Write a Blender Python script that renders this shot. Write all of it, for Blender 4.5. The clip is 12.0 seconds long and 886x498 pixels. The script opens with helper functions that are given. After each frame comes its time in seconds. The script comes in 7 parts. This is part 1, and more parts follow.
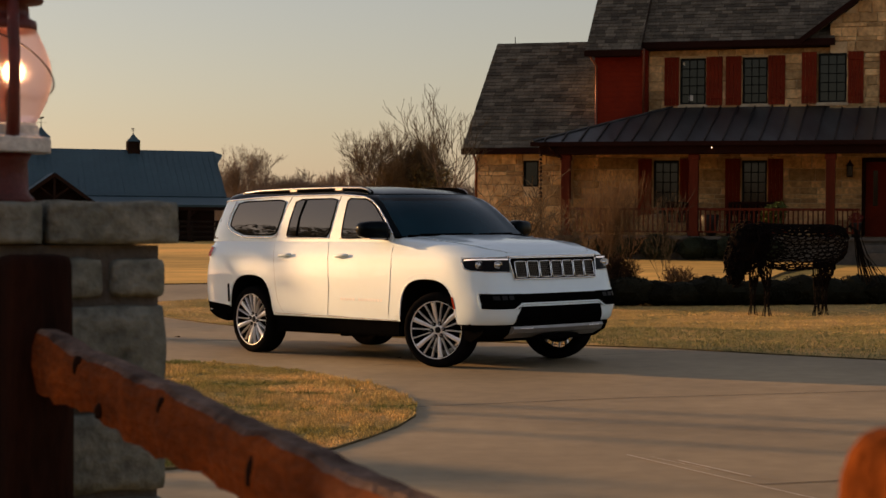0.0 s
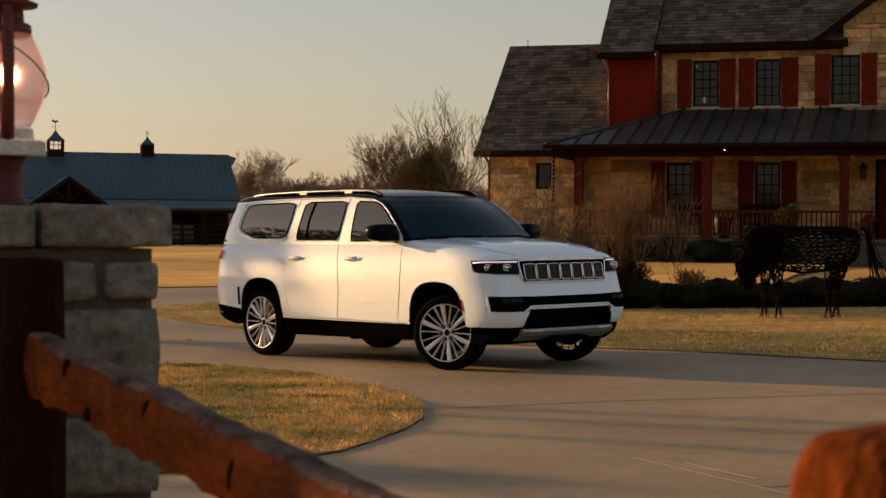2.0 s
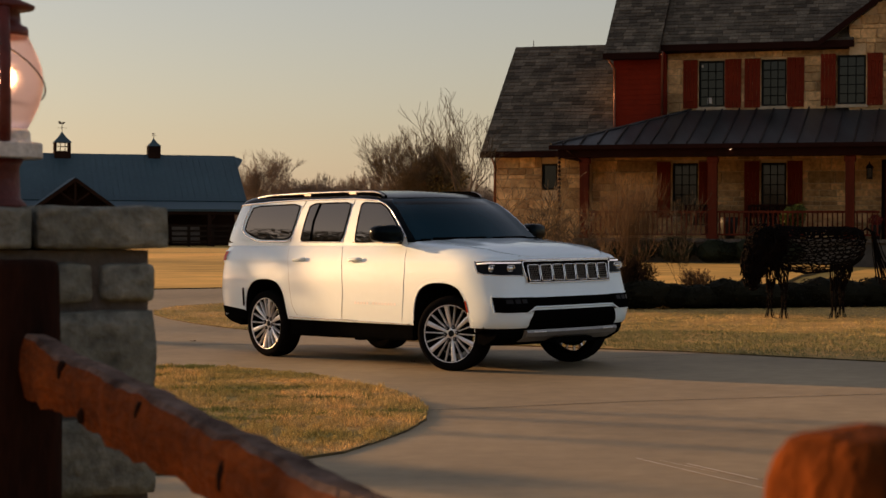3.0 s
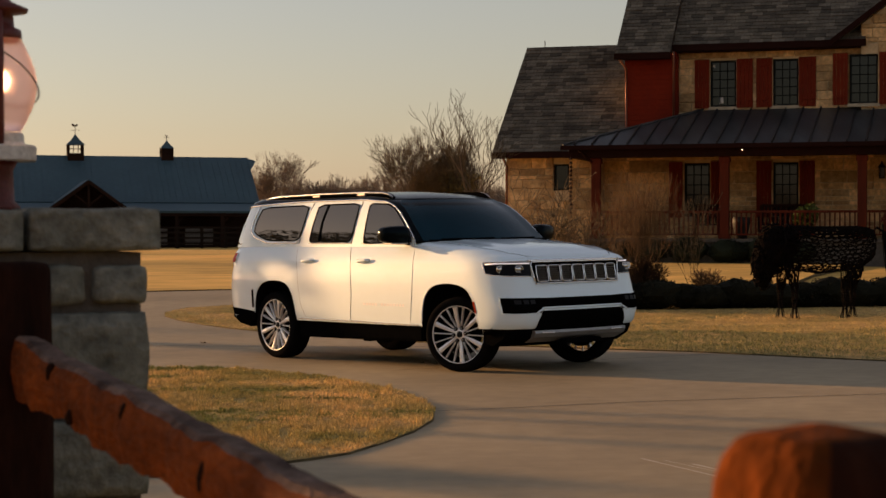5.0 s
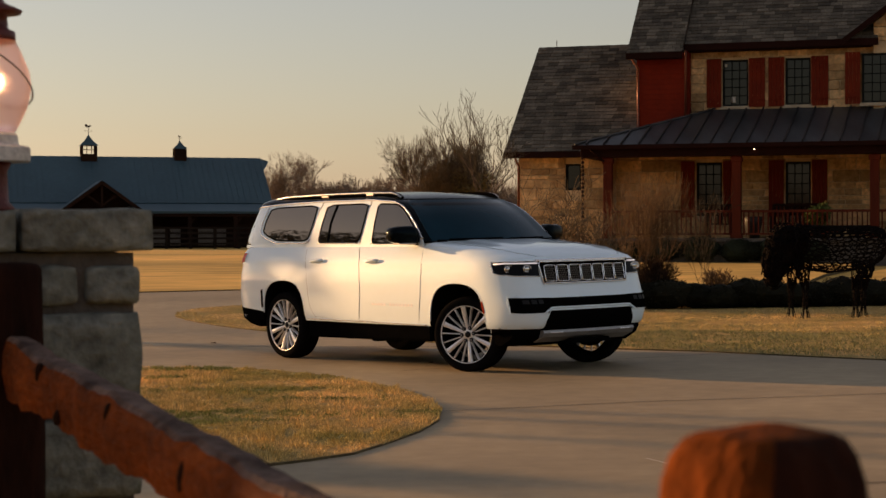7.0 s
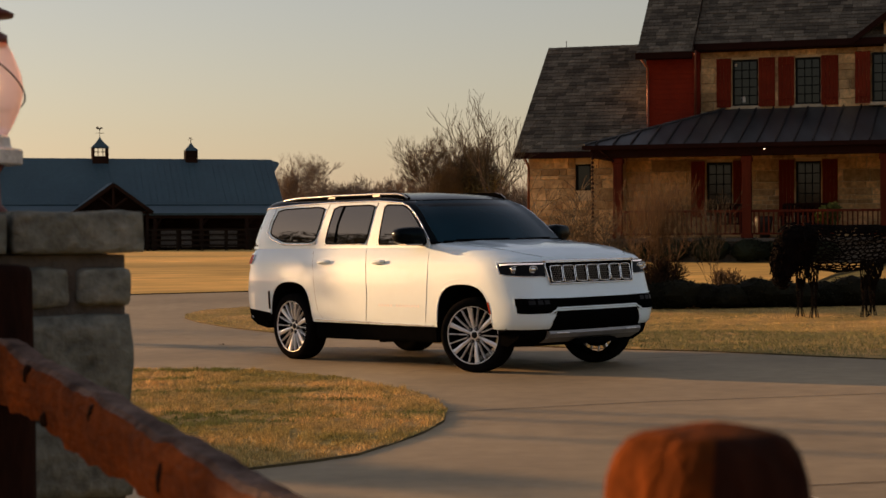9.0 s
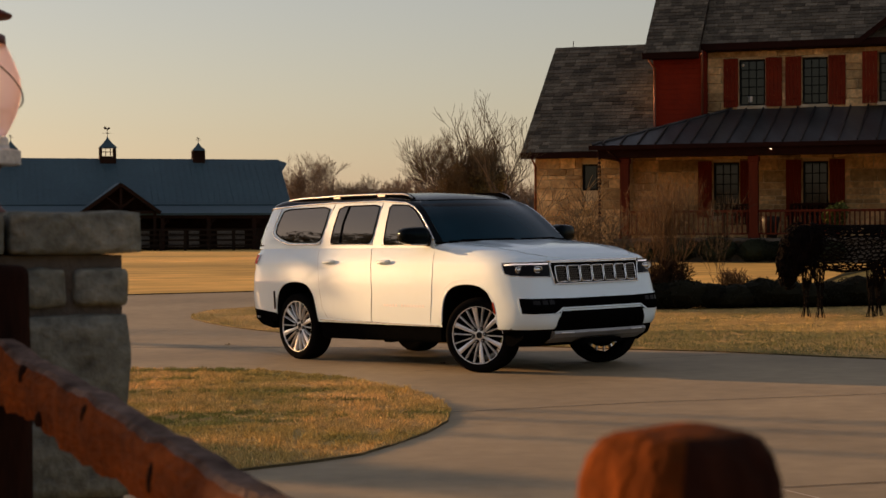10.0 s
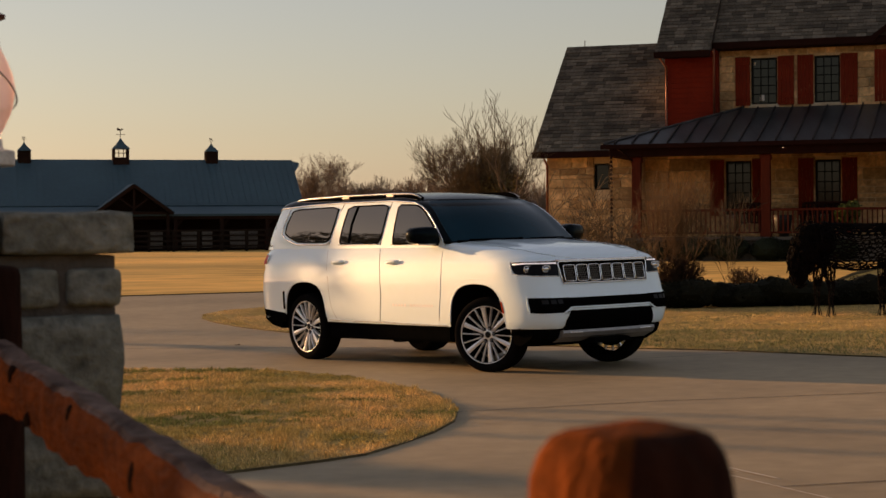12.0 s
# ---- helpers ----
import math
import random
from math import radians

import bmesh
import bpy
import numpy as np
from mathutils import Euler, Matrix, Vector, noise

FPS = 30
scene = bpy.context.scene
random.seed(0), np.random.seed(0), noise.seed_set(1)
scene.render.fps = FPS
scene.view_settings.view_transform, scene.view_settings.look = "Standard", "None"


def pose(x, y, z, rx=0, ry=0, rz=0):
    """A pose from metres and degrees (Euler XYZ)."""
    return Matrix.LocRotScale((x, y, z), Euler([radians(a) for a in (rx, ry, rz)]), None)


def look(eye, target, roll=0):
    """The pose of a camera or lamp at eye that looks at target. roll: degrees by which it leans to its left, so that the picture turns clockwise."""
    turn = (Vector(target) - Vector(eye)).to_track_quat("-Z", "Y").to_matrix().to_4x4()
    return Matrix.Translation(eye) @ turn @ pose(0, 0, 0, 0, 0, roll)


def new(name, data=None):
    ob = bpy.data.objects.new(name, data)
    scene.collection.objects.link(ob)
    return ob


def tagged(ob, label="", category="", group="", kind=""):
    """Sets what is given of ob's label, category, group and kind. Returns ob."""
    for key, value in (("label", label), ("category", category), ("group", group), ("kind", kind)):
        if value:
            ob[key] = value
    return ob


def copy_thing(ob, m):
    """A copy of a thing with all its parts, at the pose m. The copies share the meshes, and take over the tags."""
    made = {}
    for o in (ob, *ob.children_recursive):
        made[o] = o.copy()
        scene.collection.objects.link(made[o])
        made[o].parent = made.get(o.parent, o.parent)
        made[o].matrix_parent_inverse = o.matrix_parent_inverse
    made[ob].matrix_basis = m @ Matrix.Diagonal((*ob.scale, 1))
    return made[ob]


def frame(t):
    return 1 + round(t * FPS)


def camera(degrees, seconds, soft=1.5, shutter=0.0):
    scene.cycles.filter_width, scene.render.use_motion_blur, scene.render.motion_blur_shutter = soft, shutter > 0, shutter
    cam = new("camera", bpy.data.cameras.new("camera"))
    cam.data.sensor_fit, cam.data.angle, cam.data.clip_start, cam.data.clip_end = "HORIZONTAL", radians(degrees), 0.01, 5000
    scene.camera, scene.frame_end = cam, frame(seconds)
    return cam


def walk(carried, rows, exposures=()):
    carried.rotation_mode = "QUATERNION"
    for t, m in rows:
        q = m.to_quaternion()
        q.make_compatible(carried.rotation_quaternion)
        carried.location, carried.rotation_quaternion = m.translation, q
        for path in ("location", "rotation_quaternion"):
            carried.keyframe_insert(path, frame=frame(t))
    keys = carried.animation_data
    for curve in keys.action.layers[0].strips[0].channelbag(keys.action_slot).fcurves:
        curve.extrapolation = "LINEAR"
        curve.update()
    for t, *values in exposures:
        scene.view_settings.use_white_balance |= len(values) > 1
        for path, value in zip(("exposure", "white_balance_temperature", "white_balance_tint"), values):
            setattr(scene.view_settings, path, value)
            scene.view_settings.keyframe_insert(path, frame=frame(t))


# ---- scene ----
cam = camera(28.4, 12.0)
PATH = [
    (0, (-0.336, -0.147, 1.473), (-0.273, 1.852, 1.449), 0.4),
    (0.5, (-0.32, -0.15, 1.473), (-0.261, 1.849, 1.45), 0.4),
    (1, (-0.306, -0.148, 1.473), (-0.251, 1.851, 1.452), 0.3),
    (1.5, (-0.29, -0.143, 1.473), (-0.24, 1.856, 1.452), 0.3),
    (2, (-0.275, -0.147, 1.473), (-0.229, 1.853, 1.452), 0.3),
    (2.5, (-0.261, -0.143, 1.474), (-0.219, 1.857, 1.453), 0.2),
    (3, (-0.244, -0.149, 1.474), (-0.206, 1.851, 1.454), 0.2),
    (5, (-0.182, -0.152, 1.474), (-0.16, 1.847, 1.455), 0.0),
    (5.5, (-0.168, -0.149, 1.475), (-0.15, 1.851, 1.456), 0.0),
    (6, (-0.152, -0.154, 1.474), (-0.138, 1.846, 1.455), -0.0),
    (6.5, (-0.137, -0.151, 1.473), (-0.127, 1.849, 1.455), -0.1),
    (7, (-0.12, -0.155, 1.474), (-0.114, 1.845, 1.455), -0.1),
    (9, (-0.057, -0.164, 1.474), (-0.065, 1.836, 1.456), -0.3),
    (9.5, (-0.043, -0.159, 1.474), (-0.056, 1.841, 1.456), -0.3),
    (10, (-0.025, -0.169, 1.475), (-0.042, 1.831, 1.457), -0.3),
    (10.5, (-0.011, -0.162, 1.474), (-0.032, 1.838, 1.456), -0.3),
    (11, (0.004, -0.16, 1.473), (-0.021, 1.84, 1.455), -0.4),
    (11.5, (0.02, -0.163, 1.473), (-0.009, 1.837, 1.455), -0.4),
    (12, (0.035, -0.162, 1.472), (0.002, 1.838, 1.454), -0.5),
]
walk(cam, [(t, look(eye, target, roll)) for t, eye, target, roll in PATH],
     [(0.0, 0.48, 7450, 28), (12.0, 0.48, 7450, 28)])
cam.data.dof.use_dof = True
cam.data.dof.focus_distance = 19.0
cam.data.dof.aperture_fstop = 8.0

# ---- world and sun ----
SUN_DIR = Vector((-0.862, 0.507, 0.0)).normalized()          # towards the sun, level
SUN_EL = radians(8.5)
world = bpy.data.worlds.new("dusk_sky")
scene.world = world
world.use_nodes = True
wn = world.node_tree
wn.nodes.clear()
sky = wn.nodes.new("ShaderNodeTexSky")
sky.sky_type = "NISHITA"
sky.sun_disc = False
sky.sun_elevation = SUN_EL
sky.sun_rotation = math.atan2(SUN_DIR.x, SUN_DIR.y)
sky.air_density, sky.dust_density, sky.ozone_density = 1.3, 0.60, 2.95
bg = wn.nodes.new("ShaderNodeBackground")
bg.inputs["Strength"].default_value = 0.115
wo = wn.nodes.new("ShaderNodeOutputWorld")
hs = wn.nodes.new("ShaderNodeHueSaturation")
hs.inputs["Saturation"].default_value = 0.79
wn.links.new(sky.outputs[0], hs.inputs["Color"])
# a thin even veil of high haze over the clear sky
veil = wn.nodes.new("ShaderNodeMixRGB")
veil.inputs["Fac"].default_value = 0.24
veil.inputs["Color2"].default_value = (2.9, 3.0, 2.8, 1)
wn.links.new(hs.outputs[0], veil.inputs["Color1"])
wn.links.new(veil.outputs[0], bg.inputs["Color"])
wn.links.new(bg.outputs[0], wo.inputs["Surface"])
sun_data = bpy.data.lights.new("sun", "SUN")
sun_data.energy, sun_data.angle, sun_data.color = 4.6, radians(0.7), (1.0, 0.64, 0.29)
sun = new("sun", sun_data)
to_sun = SUN_DIR * math.cos(SUN_EL) + Vector((0, 0, math.sin(SUN_EL)))
sun.matrix_world = look(to_sun * 60 + Vector((0, 20, 0)), Vector((0, 20, 0)))
scene.view_settings.exposure = 0.0


# ---- materials ----
def mat(name, a, b=None, scale=3.0, rough=0.6, bump=0.0, bscale=None, metal=0.0, rnd=0.0, island=0.0,
        spec=0.3, coat=0.0, fine=0.15, stretch=(1, 1, 1), glass=0.0, ior=1.5, local=False, tint=(1, 1, 1)):
    m = bpy.data.materials.new(name)
    m.use_nodes = True
    nt = m.node_tree
    p = nt.nodes["Principled BSDF"]
    link = nt.links.new
    p.inputs["Roughness"].default_value = rough
    p.inputs["Metallic"].default_value = metal
    p.inputs["Specular IOR Level"].default_value = spec
    p.inputs["Specular Tint"].default_value = (*tint, 1)
    p.inputs["Coat Weight"].default_value = coat
    p.inputs["Coat Roughness"].default_value = 0.03
    p.inputs["Transmission Weight"].default_value = glass
    p.inputs["IOR"].default_value = ior
    if b is None:
        b = tuple(c * 0.8 for c in a)
    if local:
        tc = nt.nodes.new("ShaderNodeTexCoord").outputs["Object"]
    else:
        tc = nt.nodes.new("ShaderNodeNewGeometry").outputs["Position"]
    mp = nt.nodes.new("ShaderNodeMapping")
    mp.inputs["Scale"].default_value = stretch
    link(tc, mp.inputs["Vector"])
    n1 = nt.nodes.new("ShaderNodeTexNoise")
    n1.inputs["Scale"].default_value, n1.inputs["Detail"].default_value = scale, 5
    n2 = nt.nodes.new("ShaderNodeTexNoise")
    n2.inputs["Scale"].default_value, n2.inputs["Detail"].default_value = (bscale or scale * 12), 4
    link(mp.outputs[0], n1.inputs["Vector"])
    link(mp.outputs[0], n2.inputs["Vector"])
    ramp = nt.nodes.new("ShaderNodeMapRange")
    ramp.inputs["From Min"].default_value, ramp.inputs["From Max"].default_value = 0.32, 0.68
    link(n1.outputs["Fac"], ramp.inputs["Value"])
    mix = nt.nodes.new("ShaderNodeMix")
    mix.data_type = "RGBA"
    mix.inputs["A"].default_value, mix.inputs["B"].default_value = (*a, 1), (*b, 1)
    link(ramp.outputs[0], mix.inputs["Factor"])
    val = nt.nodes.new("ShaderNodeMapRange")
    val.inputs["From Min"].default_value, val.inputs["From Max"].default_value = 0.25, 0.75
    val.inputs["To Min"].default_value, val.inputs["To Max"].default_value = 1 - fine, 1 + fine
    link(n2.outputs["Fac"], val.inputs["Value"])
    hsv = nt.nodes.new("ShaderNodeHueSaturation")
    link(mix.outputs["Result"], hsv.inputs["Color"])
    out = val.outputs[0]
    if rnd or island:
        src = nt.nodes.new("ShaderNodeObjectInfo").outputs["Random"] if rnd else nt.nodes.new("ShaderNodeNewGeometry").outputs["Random Per Island"]
        vr = nt.nodes.new("ShaderNodeMapRange")
        k = rnd or island
        vr.inputs["To Min"].default_value, vr.inputs["To Max"].default_value = 1 - k, 1 + k
        link(src, vr.inputs["Value"])
        mul = nt.nodes.new("ShaderNodeMath")
        mul.operation = "MULTIPLY"
        link(out, mul.inputs[0])
        link(vr.outputs[0], mul.inputs[1])
        out = mul.outputs[0]
    link(out, hsv.inputs["Value"])
    link(hsv.outputs[0], p.inputs["Base Color"])
    if bump:
        bp = nt.nodes.new("ShaderNodeBump")
        bp.inputs["Strength"].default_value, bp.inputs["Distance"].default_value = bump, 0.02
        link(n2.outputs["Fac"], bp.inputs["Height"])
        link(bp.outputs[0], p.inputs["Normal"])
    return m


def glow(name, colour, strength):
    m = bpy.data.materials.new(name)
    m.use_nodes = True
    p = m.node_tree.nodes["Principled BSDF"]
    p.inputs["Base Color"].default_value = (*colour, 1)
    p.inputs["Emission Color"].default_value = (*colour, 1)
    p.inputs["Emission Strength"].default_value = strength
    return m


M = {
    "grass": mat("dry_grass", (0.50, 0.31, 0.125), (0.17, 0.155, 0.05), 0.75, 0.95, 0.8, 45, fine=0.5, spec=0.1),
    "lawn": mat("dry_lawn", (0.80, 0.465, 0.135), (0.40, 0.255, 0.075), 0.14, 0.95, 0.6, 1.6, fine=0.3, spec=0.1, stretch=(0.4, 1, 1)),
    "blade": mat("grass_blade", (0.88, 0.57, 0.24), (0.38, 0.30, 0.09), 0.75, 0.85, 0, 9, island=0.42, spec=0.15),
    # duller green that carries the shadow over the lawn's near strip
    "shadeblade": mat("shaded_grass_blade", (0.29, 0.26, 0.115), (0.19, 0.19, 0.075), 0.9, 0.85, 0, 6, island=0.28, spec=0.12, stretch=(0.3, 1, 1)),
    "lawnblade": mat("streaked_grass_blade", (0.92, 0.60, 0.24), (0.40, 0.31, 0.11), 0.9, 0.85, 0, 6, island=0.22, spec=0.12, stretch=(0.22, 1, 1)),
    "tuft": mat("green_winter_tuft", (0.30, 0.28, 0.085), (0.17, 0.18, 0.05), 1.2, 0.85, 0, 6, island=0.4, spec=0.12),
    "soil": mat("lawn_edge_soil", (0.15, 0.115, 0.060), (0.075, 0.058, 0.034), 5, 0.95, 0.6, spec=0.1),
    "concrete": mat("driveway_concrete", (0.345, 0.266, 0.164), (0.238, 0.185, 0.116), 0.45, 0.68, 0.05, 5, fine=0.12, spec=0.2),
    "joint": mat("joint_filler", (0.07, 0.06, 0.05), (0.045, 0.04, 0.035), 4, 0.9),
    "scuff": mat("pale_scuff", (0.62, 0.56, 0.48), (0.48, 0.43, 0.36), 8, 0.8),
    "stone": mat("house_stone", (0.64, 0.43, 0.215), (0.40, 0.24, 0.112), 2.6, 0.9, 0.8, 10, rnd=0.40, fine=0.35, spec=0.1),
    "mortar": mat("house_mortar", (0.64, 0.49, 0.30), (0.48, 0.36, 0.22), 2.5, 0.95, 0.5, 20, spec=0.1),
    "shingle": mat("roof_shingle", (0.074, 0.063, 0.050), (0.128, 0.109, 0.083), 1.6, 0.95, 0.6, 16, island=0.45, fine=0.3, spec=0.08),
    "redwood": mat("red_siding", (0.20, 0.020, 0.007), (0.15, 0.015, 0.006), 1.8, 0.8, 0.2, 12, fine=0.15, spec=0.08),
    "shutter": mat("red_shutter", (0.175, 0.022, 0.008), (0.125, 0.016, 0.0065), 2, 0.8, 0.2, 14, fine=0.15, spec=0.08),
    "timber": mat("porch_timber", (0.115, 0.021, 0.009), (0.070, 0.014, 0.007), 2.0, 0.75, 0.25, 14, stretch=(2, 2, 0.3), spec=0.08),
    "trim": mat("dark_trim", (0.022, 0.006, 0.004), (0.015, 0.005, 0.003), 2, 0.7, spec=0.06),
    "metalroof": mat("standing_seam_metal", (0.072, 0.074, 0.077), (0.038, 0.037, 0.036), 0.8, 0.46, 0.1, 8, metal=0.35, fine=0.2, island=0.3, stretch=(2.5, 0.5, 1)),
    "seam": mat("dark_metal_seam", (0.016, 0.015, 0.016), (0.010, 0.010, 0.011), 1.5, 0.6, 0.1, 8, metal=0.1),
    "pane": mat("window_pane", (0.006, 0.009, 0.007), (0.004, 0.007, 0.005), 1, 0.06, ior=1.5, spec=0.42),
    "frame": mat("window_frame", (0.007, 0.008, 0.007), None, 3, 0.6, spec=0.1),
    "sill": mat("stone_sill", (0.46, 0.38, 0.27), (0.36, 0.29, 0.2), 4, 0.85, 0.4),
    "copper": mat("downspout_metal", (0.20, 0.075, 0.045), (0.14, 0.05, 0.03), 3, 0.4, metal=0.5),
    "barnroof": mat("barn_metal_roof", (0.040, 0.088, 0.110), (0.034, 0.074, 0.094), 0.5, 0.55, 0.1, 5, metal=0.1, fine=0.08),
    "barnwall": mat("barn_dark_timber", (0.028, 0.014, 0.010), (0.018, 0.010, 0.007), 0.9, 0.9, 0.3, 10, spec=0.05),
    "stall": mat("pale_stall_panel", (0.11, 0.10, 0.085), (0.08, 0.07, 0.06), 0.8, 0.8, 0.2),
    "fencedark": mat("dark_fence_wood", (0.022, 0.015, 0.011), (0.015, 0.010, 0.008), 1.2, 0.9, 0.3, spec=0.05),
    "hedge": mat("hedge_leaf", (0.016, 0.015, 0.008), (0.010, 0.010, 0.006), 2, 0.8, island=0.4, spec=0.05),
    "bushleaf": mat("bush_leaf", (0.018, 0.022, 0.012), (0.012, 0.015, 0.009), 3, 0.75, island=0.4, spec=0.06),
    "plantleaf": mat("fern_leaf", (0.10, 0.12, 0.025), (0.07, 0.09, 0.02), 3, 0.6, island=0.3),
    "bark": mat("grey_bark", (0.14, 0.095, 0.06), (0.09, 0.06, 0.04), 3, 0.9, 0.4, 20, stretch=(1, 1, 0.3)),
    "twig": mat("brown_twig", (0.15, 0.11, 0.065), (0.11, 0.075, 0.045), 2, 0.9, island=0.3, spec=0.1),
    # paler than the near twigs: distance haze mixed into the colour
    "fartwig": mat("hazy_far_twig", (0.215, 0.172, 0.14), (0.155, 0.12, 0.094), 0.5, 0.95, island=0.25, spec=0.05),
    "greytop": mat("weathered_grey_wood", (0.19, 0.125, 0.10), (0.05, 0.030, 0.024), 9, 0.95, 0.8, 50, fine=0.35, spec=0.08),
    "goldtwig": mat("golden_twig", (0.155, 0.085, 0.034), (0.10, 0.05, 0.021), 2, 0.85, island=0.3),
    "oliveleaf": mat("dull_olive_leaf", (0.13, 0.105, 0.038), (0.08, 0.066, 0.025), 0.6, 0.8, island=0.4, spec=0.2),
    "wood": mat("rail_wood", (0.20, 0.048, 0.009), (0.09, 0.023, 0.006), 3.5, 0.85, 0.6, 22, stretch=(1, 1, 3), fine=0.35, spec=0.08),
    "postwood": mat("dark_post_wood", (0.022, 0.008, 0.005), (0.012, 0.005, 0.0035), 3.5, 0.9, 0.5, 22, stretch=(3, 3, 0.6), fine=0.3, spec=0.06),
    "darktwig": mat("dark_brown_twig", (0.050, 0.030, 0.018), (0.032, 0.02, 0.013), 2, 0.9, island=0.3, spec=0.05),
    "midtwig": mat("grey_brown_twig", (0.085, 0.068, 0.046), (0.055, 0.043, 0.029), 2, 0.9, island=0.3, spec=0.08),
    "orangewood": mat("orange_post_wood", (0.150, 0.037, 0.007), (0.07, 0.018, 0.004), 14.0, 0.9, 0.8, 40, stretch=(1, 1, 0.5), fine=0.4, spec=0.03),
    # darker copy of the orange wood, carrying the post's shaded side
    "shadeface": mat("shaded_post_wood", (0.050, 0.015, 0.007), (0.022, 0.008, 0.005), 9.0, 0.9, 0.8, 40, stretch=(1, 1, 0.4), fine=0.35, spec=0.03),
    "woodend": mat("dark_knot_wood", (0.020, 0.010, 0.007), (0.012, 0.007, 0.005), 6, 0.9, 0.6, 40, fine=0.3, spec=0.05),
    "limestone": mat("pillar_limestone", (0.186, 0.192, 0.166), (0.116, 0.120, 0.102), 7.0, 0.9, 1.0, 26, rnd=0.1, fine=0.45, spec=0.08),
    "pmortar": mat("pillar_mortar", (0.12, 0.105, 0.09), (0.085, 0.075, 0.065), 6, 0.95, 0.6, 40, spec=0.08),
    "lampred": mat("lamp_red_paint", (0.13, 0.022, 0.015), (0.08, 0.016, 0.012), 12, 0.45, 0.2, 60),
    "lampwhite": mat("lamp_white_paint", (0.62, 0.60, 0.56), (0.45, 0.42, 0.38), 14, 0.5, 0.2, 60, fine=0.2),
    "lampdark": mat("lamp_dark_metal", (0.035, 0.016, 0.012), None, 12, 0.5, metal=0.4),
    "wire": mat("wire_metal", (0.10, 0.08, 0.07), None, 10, 0.4, metal=0.7),
    "globe": mat("pink_glass", (0.95, 0.74, 0.72), (0.93, 0.72, 0.70), 3, 0.42, glass=1.0, ior=1.12, fine=0.0),
    "rust": mat("dark_welded_steel", (0.0045, 0.0032, 0.0028), (0.008, 0.005, 0.004), 6, 0.85, 0.2, metal=0.0, island=0.3, spec=0.04),
    "chairwood": mat("dark_red_chair_wood", (0.030, 0.008, 0.005), (0.020, 0.006, 0.004), 3, 0.7, 0.2, spec=0.08),
    "flowerred": mat("red_flower", (0.25, 0.03, 0.03), None, 10, 0.7),
    "deadleaf": mat("dead_leaf", (0.07, 0.035, 0.018), None, 10, 0.85),
    "pot": mat("dark_pot", (0.03, 0.025, 0.022), None, 6, 0.6),
}


# ---- mesh helpers ----
def part(name, bm, material, parent=None, label="", smooth=False, matrix=None, kind="", recalc=True):
    me = bpy.data.meshes.new(name)
    if recalc:
        bmesh.ops.recalc_face_normals(bm, faces=bm.faces)
    bm.to_mesh(me)
    bm.free()
    me.materials.append(material)
    if smooth:
        for f in me.polygons:
            f.use_smooth = True
    ob = new(name, me)
    if parent is not None:
        ob.parent = parent
    if matrix is not None:
        ob.matrix_basis = matrix
    if label:
        ob["label"] = label
    if kind:
        ob["kind"] = kind
    return ob


def raw(name, verts, faces, material, parent=None, smooth=False, matrix=None, kind=""):
    me = bpy.data.meshes.new(name)
    me.from_pydata([tuple(v) for v in verts], [], [tuple(f) for f in faces])
    me.materials.append(material)
    if smooth:
        me.polygons.foreach_set("use_smooth", [True] * len(me.polygons))
    ob = new(name, me)
    if parent is not None:
        ob.parent = parent
    if matrix is not None:
        ob.matrix_basis = matrix
    if kind:
        ob["kind"] = kind
    return ob


def thing(name, m, label, category, group="", kind=""):
    ob = new(name)
    ob.matrix_basis = m
    ob.empty_display_size = 0.2
    return tagged(ob, label, category, group, kind)


def child(name, ob, parent, m):
    """One more object on the mesh of ob."""
    o = new(name, ob.data)
    o.parent = parent
    o.matrix_basis = m
    return o


def box(bm, lo, hi, bev=0.0, m=None):
    lo, hi = Vector(lo), Vector(hi)
    r = bmesh.ops.create_cube(bm, size=1.0)
    vs = r["verts"]
    for v in vs:
        v.co = Vector([(lo[i] + hi[i]) / 2 + v.co[i] * (hi[i] - lo[i]) for i in range(3)])
    if bev:
        es = list({e for v in vs for e in v.link_edges})
        rb = bmesh.ops.bevel(bm, geom=es, offset=bev, segments=2, affect="EDGES", profile=0.6)
        vs = list({v for f in rb["faces"] for v in f.verts} | {v for v in vs if v.is_valid})
    if m is not None:
        bmesh.ops.transform(bm, matrix=m, verts=vs)
    return vs


def tube(bm, pts, r, seg=6, caps=True):
    """A round bar along pts; r one radius or one for each point."""
    pts = [Vector(p) for p in pts]
    rs = r if isinstance(r, (list, tuple)) else [r] * len(pts)
    rings, side = [], None
    for i, p in enumerate(pts):
        d = (pts[min(i + 1, len(pts) - 1)] - pts[max(i - 1, 0)]).normalized()
        if side is None:
            side = d.orthogonal().normalized()
        side = (side - d * side.dot(d)).normalized()
        other = d.cross(side)
        rings.append([bm.verts.new(p + rs[i] * (math.cos(k * math.tau / seg) * side + math.sin(k * math.tau / seg) * other)) for k in range(seg)])
    for a, b in zip(rings, rings[1:]):
        for k in range(seg):
            bm.faces.new((a[k], a[(k + 1) % seg], b[(k + 1) % seg], b[k]))
    if caps:
        bm.faces.new(rings[0][::-1])
        bm.faces.new(rings[-1])


